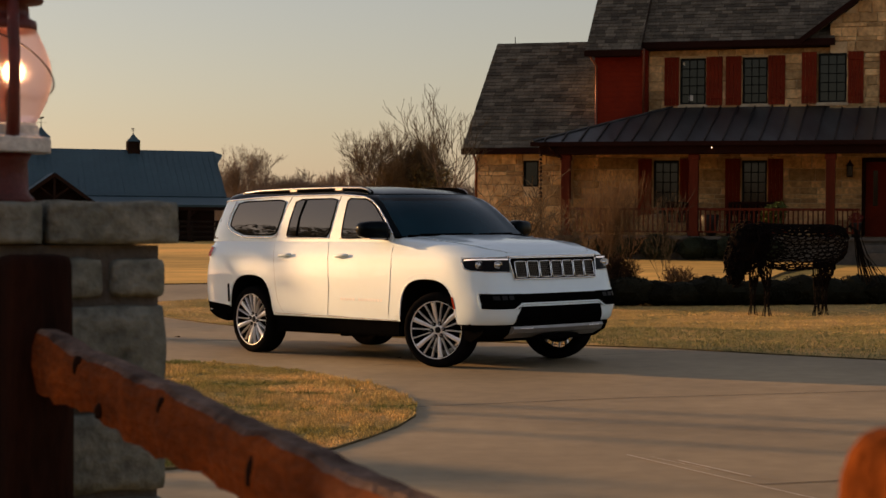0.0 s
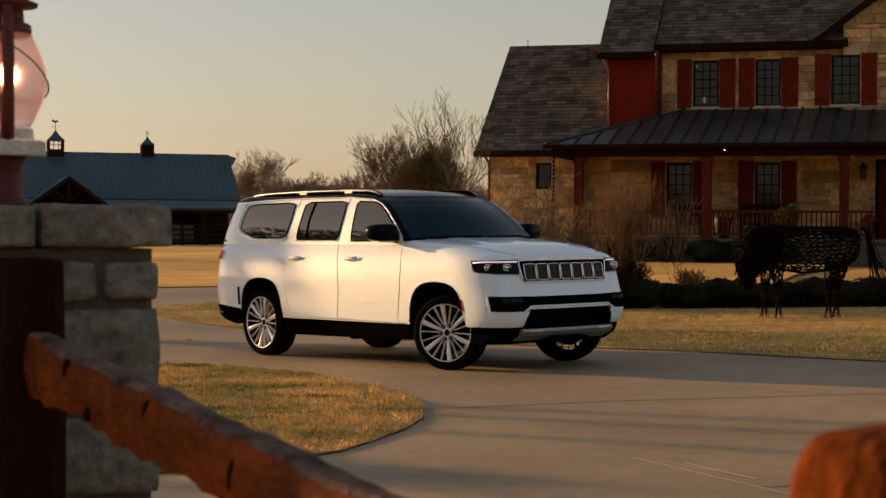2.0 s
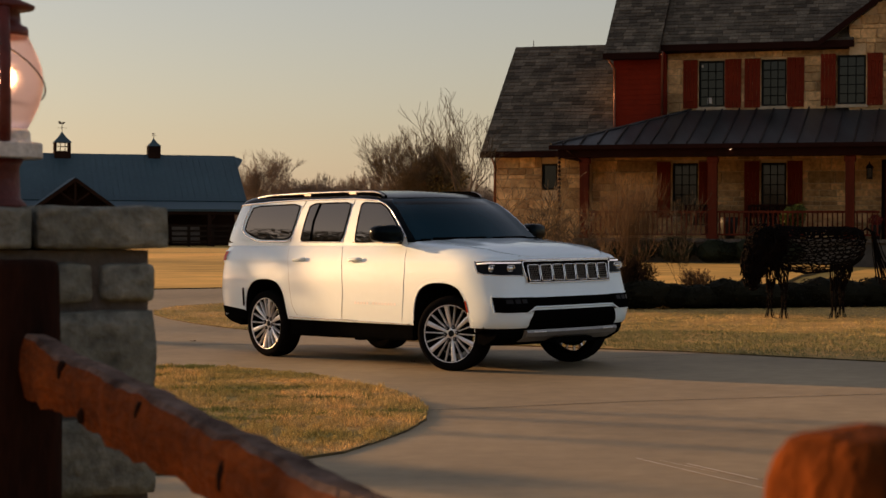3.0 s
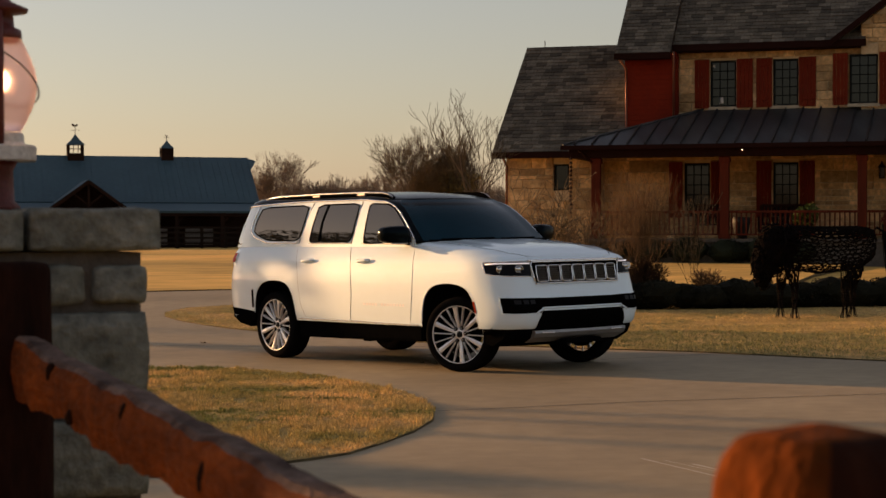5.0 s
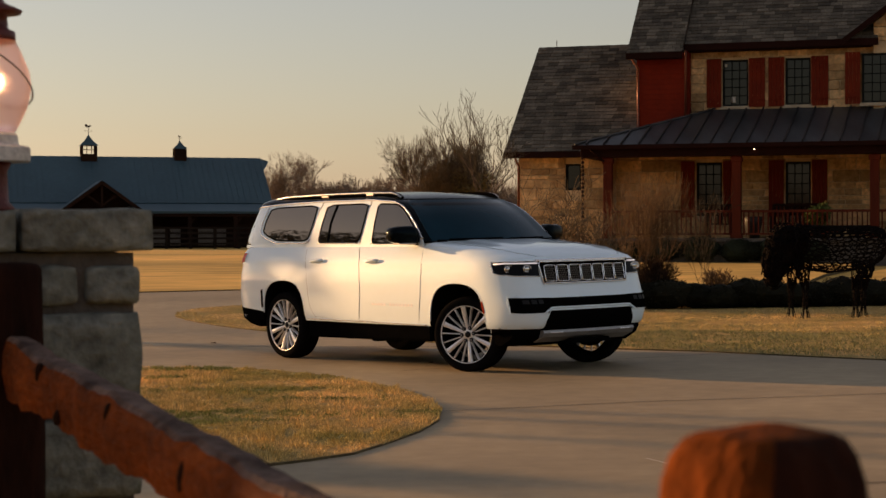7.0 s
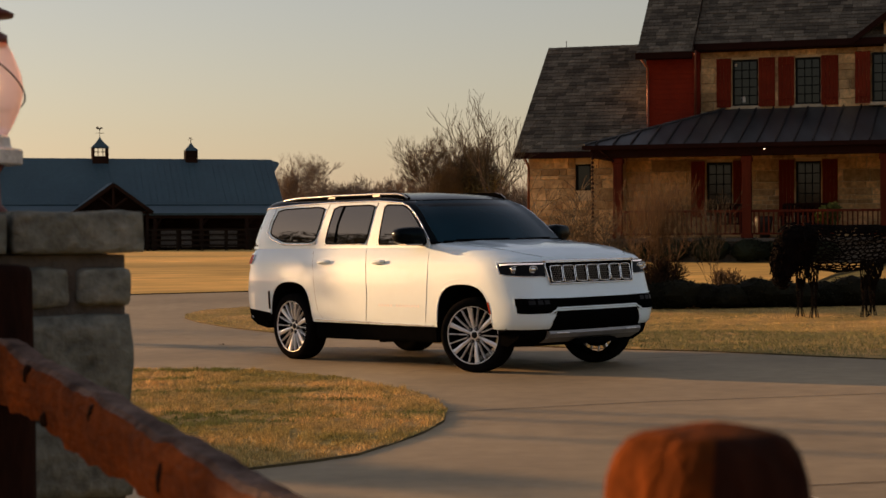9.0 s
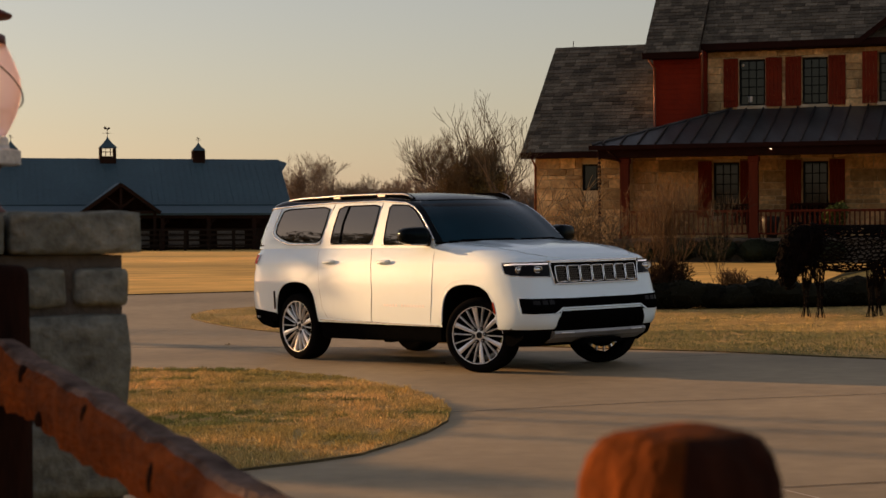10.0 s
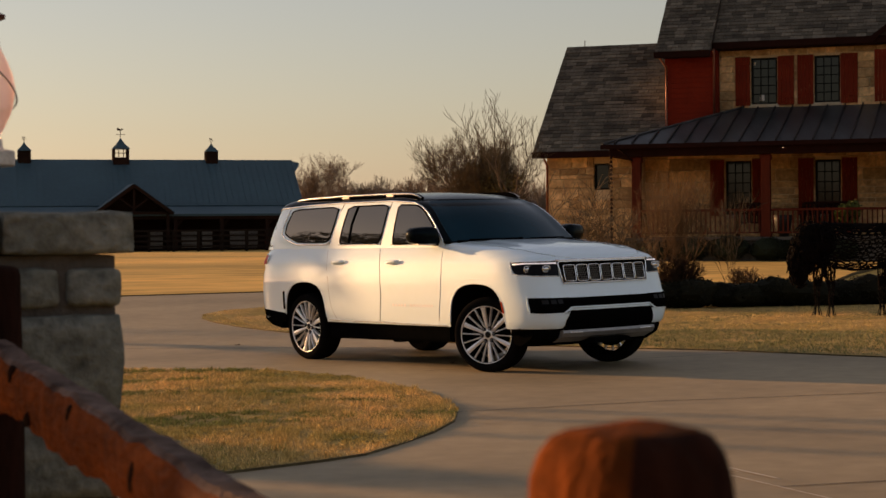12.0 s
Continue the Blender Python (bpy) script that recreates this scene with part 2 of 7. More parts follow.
def lathe(bm, profile, seg=32, axis="Z", closed=False):
    """profile: (radius, height) pairs."""
    rings = []
    for r, h in profile:
        ring = []
        for k in range(seg):
            c, s = math.cos(k * math.tau / seg), math.sin(k * math.tau / seg)
            ring.append(bm.verts.new((r * c, r * s, h) if axis == "Z" else (r * c, h, r * s)))
        rings.append(ring)
    pairs = list(zip(rings, rings[1:])) + ([(rings[-1], rings[0])] if closed else [])
    for a, b in pairs:
        for k in range(seg):
            bm.faces.new((a[k], a[(k + 1) % seg], b[(k + 1) % seg], b[k]))
    if not closed:
        bm.faces.new(rings[0][::-1])
        bm.faces.new(rings[-1])


def prism(bm, poly, lo, hi, axis="y"):
    """A flat polygon of (a, z) pairs pushed from lo to hi along y (a is x), or along x (a is y), or z (a, b)."""
    def place(p, h):
        if axis == "y":
            return (p[0], h, p[1])
        if axis == "x":
            return (h, p[0], p[1])
        return (p[0], p[1], h)
    a = [bm.verts.new(place(p, lo)) for p in poly]
    b = [bm.verts.new(place(p, hi)) for p in poly]
    n = len(poly)
    bm.faces.new(a[::-1])
    bm.faces.new(b)
    for i in range(n):
        bm.faces.new((a[i], a[(i + 1) % n], b[(i + 1) % n], b[i]))


def jitter(bm, amount, freq, seed=0.0):
    for v in bm.verts:
        v.co += amount * noise.noise_vector(v.co * freq + Vector((seed, seed, seed)))


# ---- ground ----
def smooth01(a, b, v):
    u = min(max((v - a) / (b - a), 0.0), 1.0)
    return u * u * (3 - 2 * u)


def gz(x, y):
    """The height of the ground: a slight fall across the drive, a rise towards the house and barn."""
    s = smooth01(23, 50, y)
    return 0.0148 * min(max(x, -20), 20) * (1 - s) + 0.6 * s


def build_ground():
    xs = sorted({round(v, 2) for v in list(np.linspace(-70, 70, 71)) + [-2500, -1200, -600, -300, -180, -110, 110, 180, 300, 600, 1200, 2500]})
    ys = sorted({round(v, 2) for v in list(np.linspace(-20, 70, 61)) + list(np.linspace(75, 160, 12)) + [-2500, -800, -300, -120, -50, 220, 320, 500, 900, 1600, 3000]})
    verts = []
    for y in ys:
        for x in xs:
            low = -0.06 * (1 - smooth01(58, 64, y)) + 0.05 * smooth01(58, 64, y)
            verts.append((x, y, gz(x, y) + low + 0.05 * noise.noise(Vector((x * 0.15, y * 0.15, 0))) * smooth01(62, 80, y)))
    n = len(xs)
    faces = [(j * n + i, j * n + i + 1, (j + 1) * n + i + 1, (j + 1) * n + i) for j in range(len(ys) - 1) for i in range(n - 1)]
    tagged(raw("ground", verts, faces, M["lawn"], smooth=True), "dry winter grassland reaching the horizon", "ground", kind="structure")


from mathutils.geometry import delaunay_2d_cdt


def resample(poly, step):
    out = []
    for a, b in zip(poly, poly[1:] + poly[:1]):
        a, b = Vector(a), Vector(b)
        n = max(1, int((b - a).length / step))
        out += [a.lerp(b, k / n) for k in range(n)]
    return out


def round_poly(poly, rounds=2):
    """Corner cutting, to make a polygon's outline run smoothly."""
    for _ in range(rounds):
        out = []
        for a, b in zip(poly, poly[1:] + poly[:1]):
            out += [(a[0] * 0.75 + b[0] * 0.25, a[1] * 0.75 + b[1] * 0.25), (a[0] * 0.25 + b[0] * 0.75, a[1] * 0.25 + b[1] * 0.75)]
        poly = out
    return poly


def inside(p, poly):
    hit, n = False, len(poly)
    for i in range(n):
        (x0, y0), (x1, y1) = poly[i][:2], poly[(i + 1) % n][:2]
        if (y0 > p[1]) != (y1 > p[1]) and p[0] < (x1 - x0) * (p[1] - y0) / (y1 - y0) + x0:
            hit = not hit
    return hit


def sheet(name, poly, dz, step, material, skirt=0.1, rough=0.0, edge=0.0):
    """A slab over the ground inside an outline, its rim let down into the ground."""
    rim = resample(poly, step)
    if edge:
        rim = [p + edge * Vector(noise.noise_vector(Vector((p.x * 2.2, p.y * 2.2, 0.3))).xy) for p in rim]
    n = len(rim)
    pts = list(rim)
    x0, x1 = min(p[0] for p in rim), max(p[0] for p in rim)
    y0, y1 = min(p[1] for p in rim), max(p[1] for p in rim)
    for i in range(int((x1 - x0) / step) + 1):
        for j in range(int((y1 - y0) / step) + 1):
            p = Vector((x0 + (i + 0.5 * (j % 2)) * step, y0 + j * step))
            if inside(p, rim) and min((p - q).length for q in rim) > step * 0.45:
                pts.append(p)
    vs, _, fs, *_ = delaunay_2d_cdt(pts, [(i, (i + 1) % n) for i in range(n)], [], 1, 1e-5)
    verts = [(v.x, v.y, gz(v.x, v.y) + dz + rough * noise.noise(Vector((v.x * 1.7, v.y * 1.7, 0)))) for v in vs]
    top = raw(name, verts, fs, material, smooth=True)
    sv, sf = [], []
    for p in rim:
        z = gz(p.x, p.y) + dz
        sv += [(p.x, p.y, z), (p.x, p.y, z - skirt)]
    for i in range(n):
        j = (i + 1) % n
        sf.append((2 * i, 2 * i + 1, 2 * j + 1, 2 * j))
    return top, (sv, sf), rim


DRIVE = [(-15, 8), (30, 7.5), (34, 20), (30, 35), (16, 36.6), (6, 36.9), (-1, 36.8), (-4.3, 36.45), (-7.1, 35.9), (-12, 34.2), (-15, 33.0)]
ISLAND = [(-12, 20.2), (-5.5, 20.0), (-3.07, 19.4), (-2.59, 19.3), (-1.92, 18.8), (-1.26, 17.95), (-0.70, 16.75), (-0.37, 15.9), (-0.167, 15.0),
          (-0.087, 14.25), (-0.12, 13.5), (-0.26, 12.75), (-0.457, 12.07), (-0.71, 11.53), (-0.95, 11.25), (-1.67, 10.64), (-3.2, 10.0), (-6, 9.6), (-12, 9.4)]
LAWN = [(-4.72, 30.6), (-4.60, 29.75), (-4.24, 28.8), (-3.62, 27.65), (-3.16, 26.8), (-1.6, 24.7), (0.4, 22.7), (2.34, 21.15), (2.97, 20.7), (3.54, 20.15), (4.06, 19.55),
        (4.83, 18.8), (6.2, 17.6), (9, 15.8), (14, 13.6), (22, 12.5), (28, 16), (27, 27), (20, 31.2), (10, 33.2), (3, 33.4), (-1.5, 32.9), (-3.8, 32.15), (-4.5, 31.6)]
FAR = [(-60, 24), (-30, 26.4), (-15.3, 33.0), (-12, 34.4), (-7.1, 36.0), (-4.3, 36.55), (-1, 36.9), (6, 37.0), (7.6, 36.9), (9.0, 40.9), (10.0, 43.2), (11.5, 46.5), (12.5, 50),
       (9, 60), (30, 63), (-60, 63)]


def build_setting():
    build_ground()
    d, (sv, sf), _ = sheet("road", DRIVE, 0.0, 1.0, M["concrete"])
    tagged(d, "pale broom-finished concrete driveway, slightly stained", "driveway", kind="structure")
    for name, poly, step, label in (("lawn", ISLAND, 0.5, "dry golden lawn island with green tufts beside the driveway"),
                                    ("lawn", LAWN, 0.8, "dry golden lawn inside the driveway loop"),
                                    ("lawn", FAR, 1.6, "wide dry golden lawn towards the barn and house")):
        o, (sv, sf), _ = sheet(name, poly, 0.016, step, M["grass"] if poly is not FAR else M["lawn"], 0.07, 0.006, 0.05)
        tagged(o, label, "lawn", kind="structure")
        raw("edge", sv, sf, M["soil"], o)["label"] = "dark cut soil edge"
    # joints in the concrete
    def strip(pts, w, dz, material, name, label):
        v, f = [], []
        for i, p in enumerate(pts):
            a = Vector(pts[max(i - 1, 0)])
            b = Vector(pts[min(i + 1, len(pts) - 1)])
            d = (b - a).normalized()
            nrm = Vector((-d.y, d.x)) * w / 2
            for s in (1, -1):
                q = Vector(p) + s * nrm
                v.append((q.x, q.y, gz(q.x, q.y) + dz))
            if i:
                f.append((2 * i - 2, 2 * i - 1, 2 * i + 1, 2 * i))
        o = raw(name, v, f, material, d_road)
        o["label"] = label
    d_road = d

    def line(a, b, n=30, wob=0.012):
        out = []
        for i in range(n + 1):
            p = Vector(a).lerp(Vector(b), i / n)
            out.append((p.x, p.y + wob * noise.noise(Vector((p.x * 1.3, p.y, 5.0)))))
        return out
    strip(line((-0.08, 14.26), (1.57, 14.75)) + line((1.57, 14.75), (9, 16.0))[1:], 0.022, 0.004, M["joint"], "joint", "dark expansion joint")
    strip(line((-9, 25.0), (-2.2, 22.98)) + line((-2.2, 22.98), (1.0, 22.1))[1:], 0.03, 0.004, M["joint"], "joint", "dark expansion joint")
    strip(line((-0.5, 18.6), (3.2, 20.3)), 0.018, 0.004, M["joint"], "joint", "dark expansion joint")
    strip(line((1.755, 9.71), (2.32, 9.84)) + line((2.32, 9.84), (6.0, 10.6))[1:], 0.018, 0.004, M["joint"], "joint", "dark expansion joint")
    strip(line((1.5, 10.77), (1.8, 10.04), 12), 0.02, 0.004, M["scuff"], "scuff", "pale scraped streak")
    strip(line((1.214, 11.067), (1.76, 9.70), 14) + line((1.76, 9.70), (2.05, 9.0), 8)[1:], 0.014, 0.004, M["scuff"], "scuff", "pale scraped streak")
    strip(line((1.35, 10.95), (1.62, 10.35), 12), 0.008, 0.004, M["scuff"], "scuff", "pale scraped streak")


def build_grass(poly, count, seed, reach, hgt, keep=lambda x, y: True):
    rng = np.random.default_rng(seed)
    x0, x1, y0, y1 = reach
    v, f = [], []
    P = rng.uniform((x0, y0), (x1, y1), (count, 2))
    A = rng.uniform(0, math.tau, count)
    H = rng.uniform(0.5, 1.2, count) * hgt
    L = rng.normal(0, 0.6, (count, 2)) * hgt
    for (x, y), a, h, l in zip(P, A, H, L):
        if not keep(x, y) or not inside((x, y), poly):
            continue
        d = 0.5 + 0.7 * noise.noise(Vector((x * 0.9, y * 0.9, 2.0)))
        # tufts a hand wide stand out, thin patches lie between them
        tuft = noise.noise(Vector((x * 7.0, y * 4.0, 6.0))) + 0.5 * noise.noise(Vector((x * 19.0, y * 11.0, 1.0)))
        if tuft < -0.35:
            continue
        h *= 1.0 + 1.1 * max(0.0, tuft)
        z = gz(x, y) + 0.012
        w = 0.005
        c, s = math.cos(a) * w, math.sin(a) * w
        k = len(v)
        v += [(x - c, y - s, z), (x + c, y + s, z), (x + l[0], y + l[1], z + h * max(0.4, min(1.2, d + 0.6)))]
        f.append((k, k + 1, k + 2))
    return v, f
build_setting()


# ---- house ----
HOUSE = pose(0, 0, 0, 0, 0, -18) @ pose(-9, 50, 0.6)
HOFF = Vector((9, -50, -0.6))
house = thing("house", HOUSE, "two-storey tan stone house with red siding, dark roofs and porch", "house")


def hpart(name, bm, material, parent=house, label="", **k):
    bmesh.ops.translate(bm, vec=HOFF, verts=bm.verts)
    return part(name, bm, material, parent, label, **k)


def slab(bm, quad, thick):
    """A flat plate on four or three corners, thickened downwards."""
    n = (Vector(quad[1]) - Vector(quad[0])).cross(Vector(quad[2]) - Vector(quad[0])).normalized()
    if n.z < 0:
        n = -n
    a = [bm.verts.new(p) for p in quad]
    b = [bm.verts.new(Vector(p) - n * thick) for p in quad]
    k = len(quad)
    bm.faces.new(a)
    bm.faces.new(b[::-1])
    for i in range(k):
        bm.faces.new((a[i], b[i], b[(i + 1) % k], a[(i + 1) % k]))


def shingled(name, p0, p1, q0, q1, parent=house, label=""):
    """A roof plane from the eave p0-p1 up to the ridge q0-q1, in courses of single tabs."""
    p0, p1, q0, q1 = map(Vector, (p0, p1, q0, q1))
    n = (p1 - p0).cross(q0 - p0).normalized()
    if n.z < 0:
        n = -n
    rng = random.Random(name + str(p0))
    rows = int((q0 - p0).length / 0.16)
    v, f = [], []
    for r in range(rows):
        a, b = p0.lerp(q0, r / rows), p1.lerp(q1, r / rows)
        a2, b2 = p0.lerp(q0, min(1, (r + 1.15) / rows)), p1.lerp(q1, min(1, (r + 1.15) / rows))
        L = (b - a).length
        x = -rng.uniform(0, 0.3)
        while x < L:
            w = rng.uniform(0.22, 0.42)
            u0, u1 = max(0, x) / L, min(L, x + w - 0.006) / L
            x += w
            if u1 <= u0:
                continue
            lift = n * rng.uniform(0.014, 0.028)
            c = [a.lerp(b, u0), a.lerp(b, u1), a2.lerp(b2, u1), a2.lerp(b2, u0)]
            k = len(v)
            v += [c[0] + lift, c[1] + lift, c[2] + n * 0.004, c[3] + n * 0.004, c[0], c[1]]
            f += [(k, k + 1, k + 2, k + 3), (k + 4, k + 5, k + 1, k)]
    o = raw(name, [p + HOFF for p in v], f, M["shingle"], parent, kind="stuff")
    o["label"] = label or "dark mottled asphalt shingles"
    return o


STONES = []
for k in range(4):
    b_ = bmesh.new()
    box(b_, (-0.5, -0.5, -0.5), (0.5, 0.5, 0.5), 0.0)
    bmesh.ops.bevel(b_, geom=list(b_.edges), offset=0.07, segments=1, affect="EDGES")
    rng_ = random.Random(k)
    for v_ in b_.verts:
        v_.co += Vector([rng_.uniform(-0.03, 0.03) for _ in range(3)])
    me_ = bpy.data.meshes.new("stone")
    b_.to_mesh(me_)
    b_.free()
    me_.materials.append(M["stone"])
    STONES.append(me_)


def stone_wall(parent, s0, s1, z0, z1, n, holes, seed, ax=None, top=None):
    """Coursed rubble laid against a wall's face; holes are kept free. ax: a side wall, along n, at that s."""
    rng = random.Random(seed)
    z = z0
    while z < z1 - 0.04:
        h = min(rng.choice((0.13, 0.2, 0.28, 0.36)), z1 - z)
        s = s0
        while s < s1 - 0.03:
            w = min(rng.uniform(0.22, 0.85) * (0.8 if h < 0.18 else 1), s1 - s)
            if s1 - (s + w) < 0.12:
                w = s1 - s
            runs = [(s, s + w)]
            for (a, b, c, d) in holes:
                if z + h > c + 0.01 and z < d - 0.01:
                    nxt = []
                    for (u, v) in runs:
                        if v <= a or u >= b:
                            nxt.append((u, v))
                        else:
                            if a - u > 0.04:
                                nxt.append((u, a))
                            if v - b > 0.04:
                                nxt.append((b, v))
                    runs = nxt
            for (u, v) in runs:
                if top and (z + h / 2) > top((u + v) / 2):
                    continue
                o = new("stone", rng.choice(STONES))
                o.parent = parent
                d = 0.07 + rng.uniform(0, 0.03)
                if ax is None:
                    c = Vector(((u + v) / 2, n - 0.008 + rng.uniform(-0.008, 0.006), z + h / 2)) + HOFF
                    sc = (v - u - 0.022, d, h - 0.022)
                else:
                    c = Vector((ax - 0.008 + rng.uniform(-0.008, 0.006), (u + v) / 2, z + h / 2)) + HOFF
                    sc = (d, v - u - 0.022, h - 0.022)
                o.matrix_basis = Matrix.LocRotScale(c, Euler((0, 0, 0)), Vector(sc) * Vector((1, 1, 1)).x)
            s += w
        z += h


def wall_with_holes(name, s0, s1, z0, z1, n0, n1, holes, material, label=""):
    """A wall of real thickness whose openings go through."""
    bm = bmesh.new()
    zs = sorted({z0, z1, *[h for q in holes for h in q[2:]]})
    for za, zb in zip(zs, zs[1:]):
        cuts = sorted([(a, b) for a, b, c, d in holes if c < zb - 1e-4 and d > za + 1e-4])
        s = s0
        for a, b in cuts:
            if a > s:
                box(bm, (s, n0, za), (a, n1, zb))
            s = b
        if s1 > s:
            box(bm, (s, n0, za), (s1, n1, zb))
    return hpart(name, bm, material, label=label)


def window(s0, s1, z0, z1, n, cols, rows, sill=True):
    bm = bmesh.new()
    box(bm, (s0, n + 0.10, z0), (s1, n + 0.115, z1))
    w = hpart("window", bm, M["pane"], label="dark glazed window with small panes")
    bm = bmesh.new()
    e = 0.055
    for lo, hi in (((s0, z0), (s0 + e, z1)), ((s1 - e, z0), (s1, z1)), ((s0 + e, z0), (s1 - e, z0 + e)), ((s0 + e, z1 - e), (s1 - e, z1))):
        box(bm, (lo[0], n + 0.03, lo[1]), (hi[0], n + 0.12, hi[1]), 0.006)
    hpart("frame", bm, M["frame"], w)
    for i in range(1, cols):
        x = s0 + e + (s1 - s0 - 2 * e) * i / cols
        bm = bmesh.new()
        box(bm, (x - 0.014, n + 0.075, z0 + e), (x + 0.014, n + 0.10, z1 - e))
        hpart("muntin", bm, M["frame"], w)
    for j in range(1, rows):
        z = z0 + e + (z1 - z0 - 2 * e) * j / rows
        bm = bmesh.new()
        box(bm, (s0 + e, n + 0.078, z - 0.014), (s1 - e, n + 0.097, z + 0.014))
        hpart("muntin", bm, M["frame"], w)
    if sill:
        bm = bmesh.new()
        box(bm, (s0 - 0.06, n - 0.10, z0 - 0.10), (s1 + 0.06, n + 0.06, z0 - 0.003), 0.012)
        hpart("sill", bm, M["sill"], w, "pale stone sill")
    return w


def shutter(s0, s1, z0, z1, n):
    """A board-and-batten shutter."""
    bm = bmesh.new()
    k = 4
    for i in range(k):
        a, b = s0 + (s1 - s0) * i / k, s0 + (s1 - s0) * (i + 1) / k
        box(bm, (a + 0.003, n - 0.105, z0), (b - 0.003, n - 0.07, z1), 0.004)
    for z in (z0 + 0.14 * (z1 - z0), z0 + 0.84 * (z1 - z0)):
        box(bm, (s0 + 0.02, n - 0.13, z), (s1 - 0.02, n - 0.106, z + 0.09), 0.004)
    hpart("shutter", bm, M["shutter"], label="dark red plank shutter")


RL = -10.69        # left end of the red block


def build_house():
    UP = [(-8.2, -7.42, 5.25, 6.64), (-6.33, -5.58, 5.25, 6.64)]
    U3 = (-4.08, -3.27, 5.24, 6.68)
    LO = [(-8.98, -8.21, 1.95, 3.57), (-6.32, -5.58, 1.95, 3.56)]
    DOOR = (-2.72, -1.55, 1.3, 3.5)
    SW = (-12.88, -12.39, 2.754, 3.555)
    # lower storey
    w = wall_with_holes("wall", -14.35, -11.45, 0.50, 3.81, 51.89, 52.19, [SW], M["mortar"], "tan rubble stone wall of the low wing")
    stone_wall(w, -14.35, -11.45, 0.56, 3.78, 51.89, [SW], 11)
    bm = bmesh.new()
    box(bm, (-11.75, 52.19, 0.50), (-11.45, 52.6, 3.81))
    box(bm, (-14.35, 52.19, 0.50), (-14.05, 57.95, 3.81))
    prism(bm, [(51.89, 3.81), (57.95, 3.81), (54.92, 6.84)], -14.35, -14.05, "x")
    hpart("wall", bm, M["mortar"], label="tan stone side wall")
    w = wall_with_holes("wall", -11.45, 4.0, 0.55, 4.6, 52.6, 52.9, LO + [DOOR], M["mortar"], "tan rubble stone wall under the porch")
    stone_wall(w, -11.45, -1.5, 1.3, 3.95, 52.6, LO + [DOOR], 12)
    # upper storey
    w = wall_with_holes("wall", -9.15, -3.75, 4.6, 7.0, 52.6, 52.9, UP, M["mortar"], "tan rubble stone wall of the upper storey")
    stone_wall(w, -9.15, -3.75, 5.1, 6.98, 52.6, UP, 13)
    w = wall_with_holes("wall", -3.75, 1.6, 4.6, 7.3, 52.3, 52.6, [U3], M["mortar"], "tan rubble stone gable wall")
    bm = bmesh.new()
    prism(bm, [(-3.75, 7.3), (1.6, 7.3), (1.6, 7.55), (-1.08, 9.5), (-3.75, 7.55)], 52.3, 52.6)
    hpart("wall", bm, M["mortar"])
    stone_wall(w, -3.75, -0.6, 5.1, 9.2, 52.3, [U3], 14, top=lambda s: 7.58 + (s + 3.75) * 0.72)
    bm = bmesh.new()
    for i in range(16):
        z0 = 4.40 + i * 0.152
        box(bm, (RL, 51.98, z0), (-9.18, 52.03, z0 + 0.149), 0.003)
    box(bm, (RL, 52.03, 4.2), (-9.18, 52.2, 6.86))
    box(bm, (-9.40, 52.2, 4.2), (-9.155, 53.0, 7.05))
    hpart("siding", bm, M["redwood"], label="dark red lapped wooden siding")
    bm = bmesh.new()
    prism(bm, [(51.8, 6.86), (57.2, 6.86), (57.2, 12.0)], -9.5, -9.27, "x")
    hpart("gable_wall", bm, M["shingle"])
    # roofs
    shingled("roof", (-14.66, 51.32, 3.915), (RL, 51.32, 3.915), (-14.51, 54.97, 7.47), (RL, 54.97, 7.47))
    shingled("roof", (-14.66, 58.62, 3.915), (RL, 58.62, 3.915), (-14.51, 54.97, 7.47), (RL, 54.97, 7.47))
    shingled("roof", (RL - 0.22, 51.61, 6.845), (-9.24, 51.61, 6.845), (RL - 0.22, 57.0, 12.11), (-9.24, 57.0, 12.11))
    shingled("roof", (-9.25, 52.15, 7.10), (-3.62, 52.15, 7.10), (-9.25, 57.3, 12.1), (-3.62, 57.3, 12.1))
    shingled("roof", (-3.62, 52.66, 7.595), (4, 52.66, 7.595), (-3.62, 57.3, 12.1), (4, 57.3, 12.1))
    for q in ([(-14.66, 51.32, 3.905), (RL, 51.32, 3.905), (RL, 54.97, 7.46), (-14.51, 54.97, 7.46)],
              [(-14.66, 58.62, 3.905), (RL, 58.62, 3.905), (RL, 54.97, 7.46), (-14.51, 54.97, 7.46)],
              [(RL - 0.22, 51.61, 6.835), (-9.26, 51.61, 6.835), (-9.26, 57.0, 12.10), (RL - 0.22, 57.0, 12.10)],
              [(-9.22, 52.15, 7.09), (-3.62, 52.15, 7.09), (-3.62, 57.3, 12.09), (-9.22, 57.3, 12.09)],
              [(-3.62, 52.66, 7.585), (4, 52.66, 7.585), (4, 57.3, 12.09), (-3.62, 57.3, 12.09)],
              [(RL - 0.2, 63.4, 6.7), (4, 63.4, 6.7), (4, 57.3, 12.05), (RL - 0.2, 57.3, 12.05)]):
        bm = bmesh.new()
        slab(bm, q, 0.12)
        hpart("roof_deck", bm, M["trim"])
    bm = bmesh.new()
    box(bm, (-14.68, 51.25, 3.72), (-11.45, 51.33, 3.905), 0.01)
    hpart("gutter", bm, M["trim"], label="dark gutter")
    bm = bmesh.new()
    box(bm, (RL - 0.24, 51.51, 6.65), (-9.24, 51.61, 6.835), 0.01)
    box(bm, (RL, 51.61, 6.66), (-9.30, 51.98, 6.70))
    hpart("gutter", bm, M["trim"], label="dark gutter")
    bm = bmesh.new()
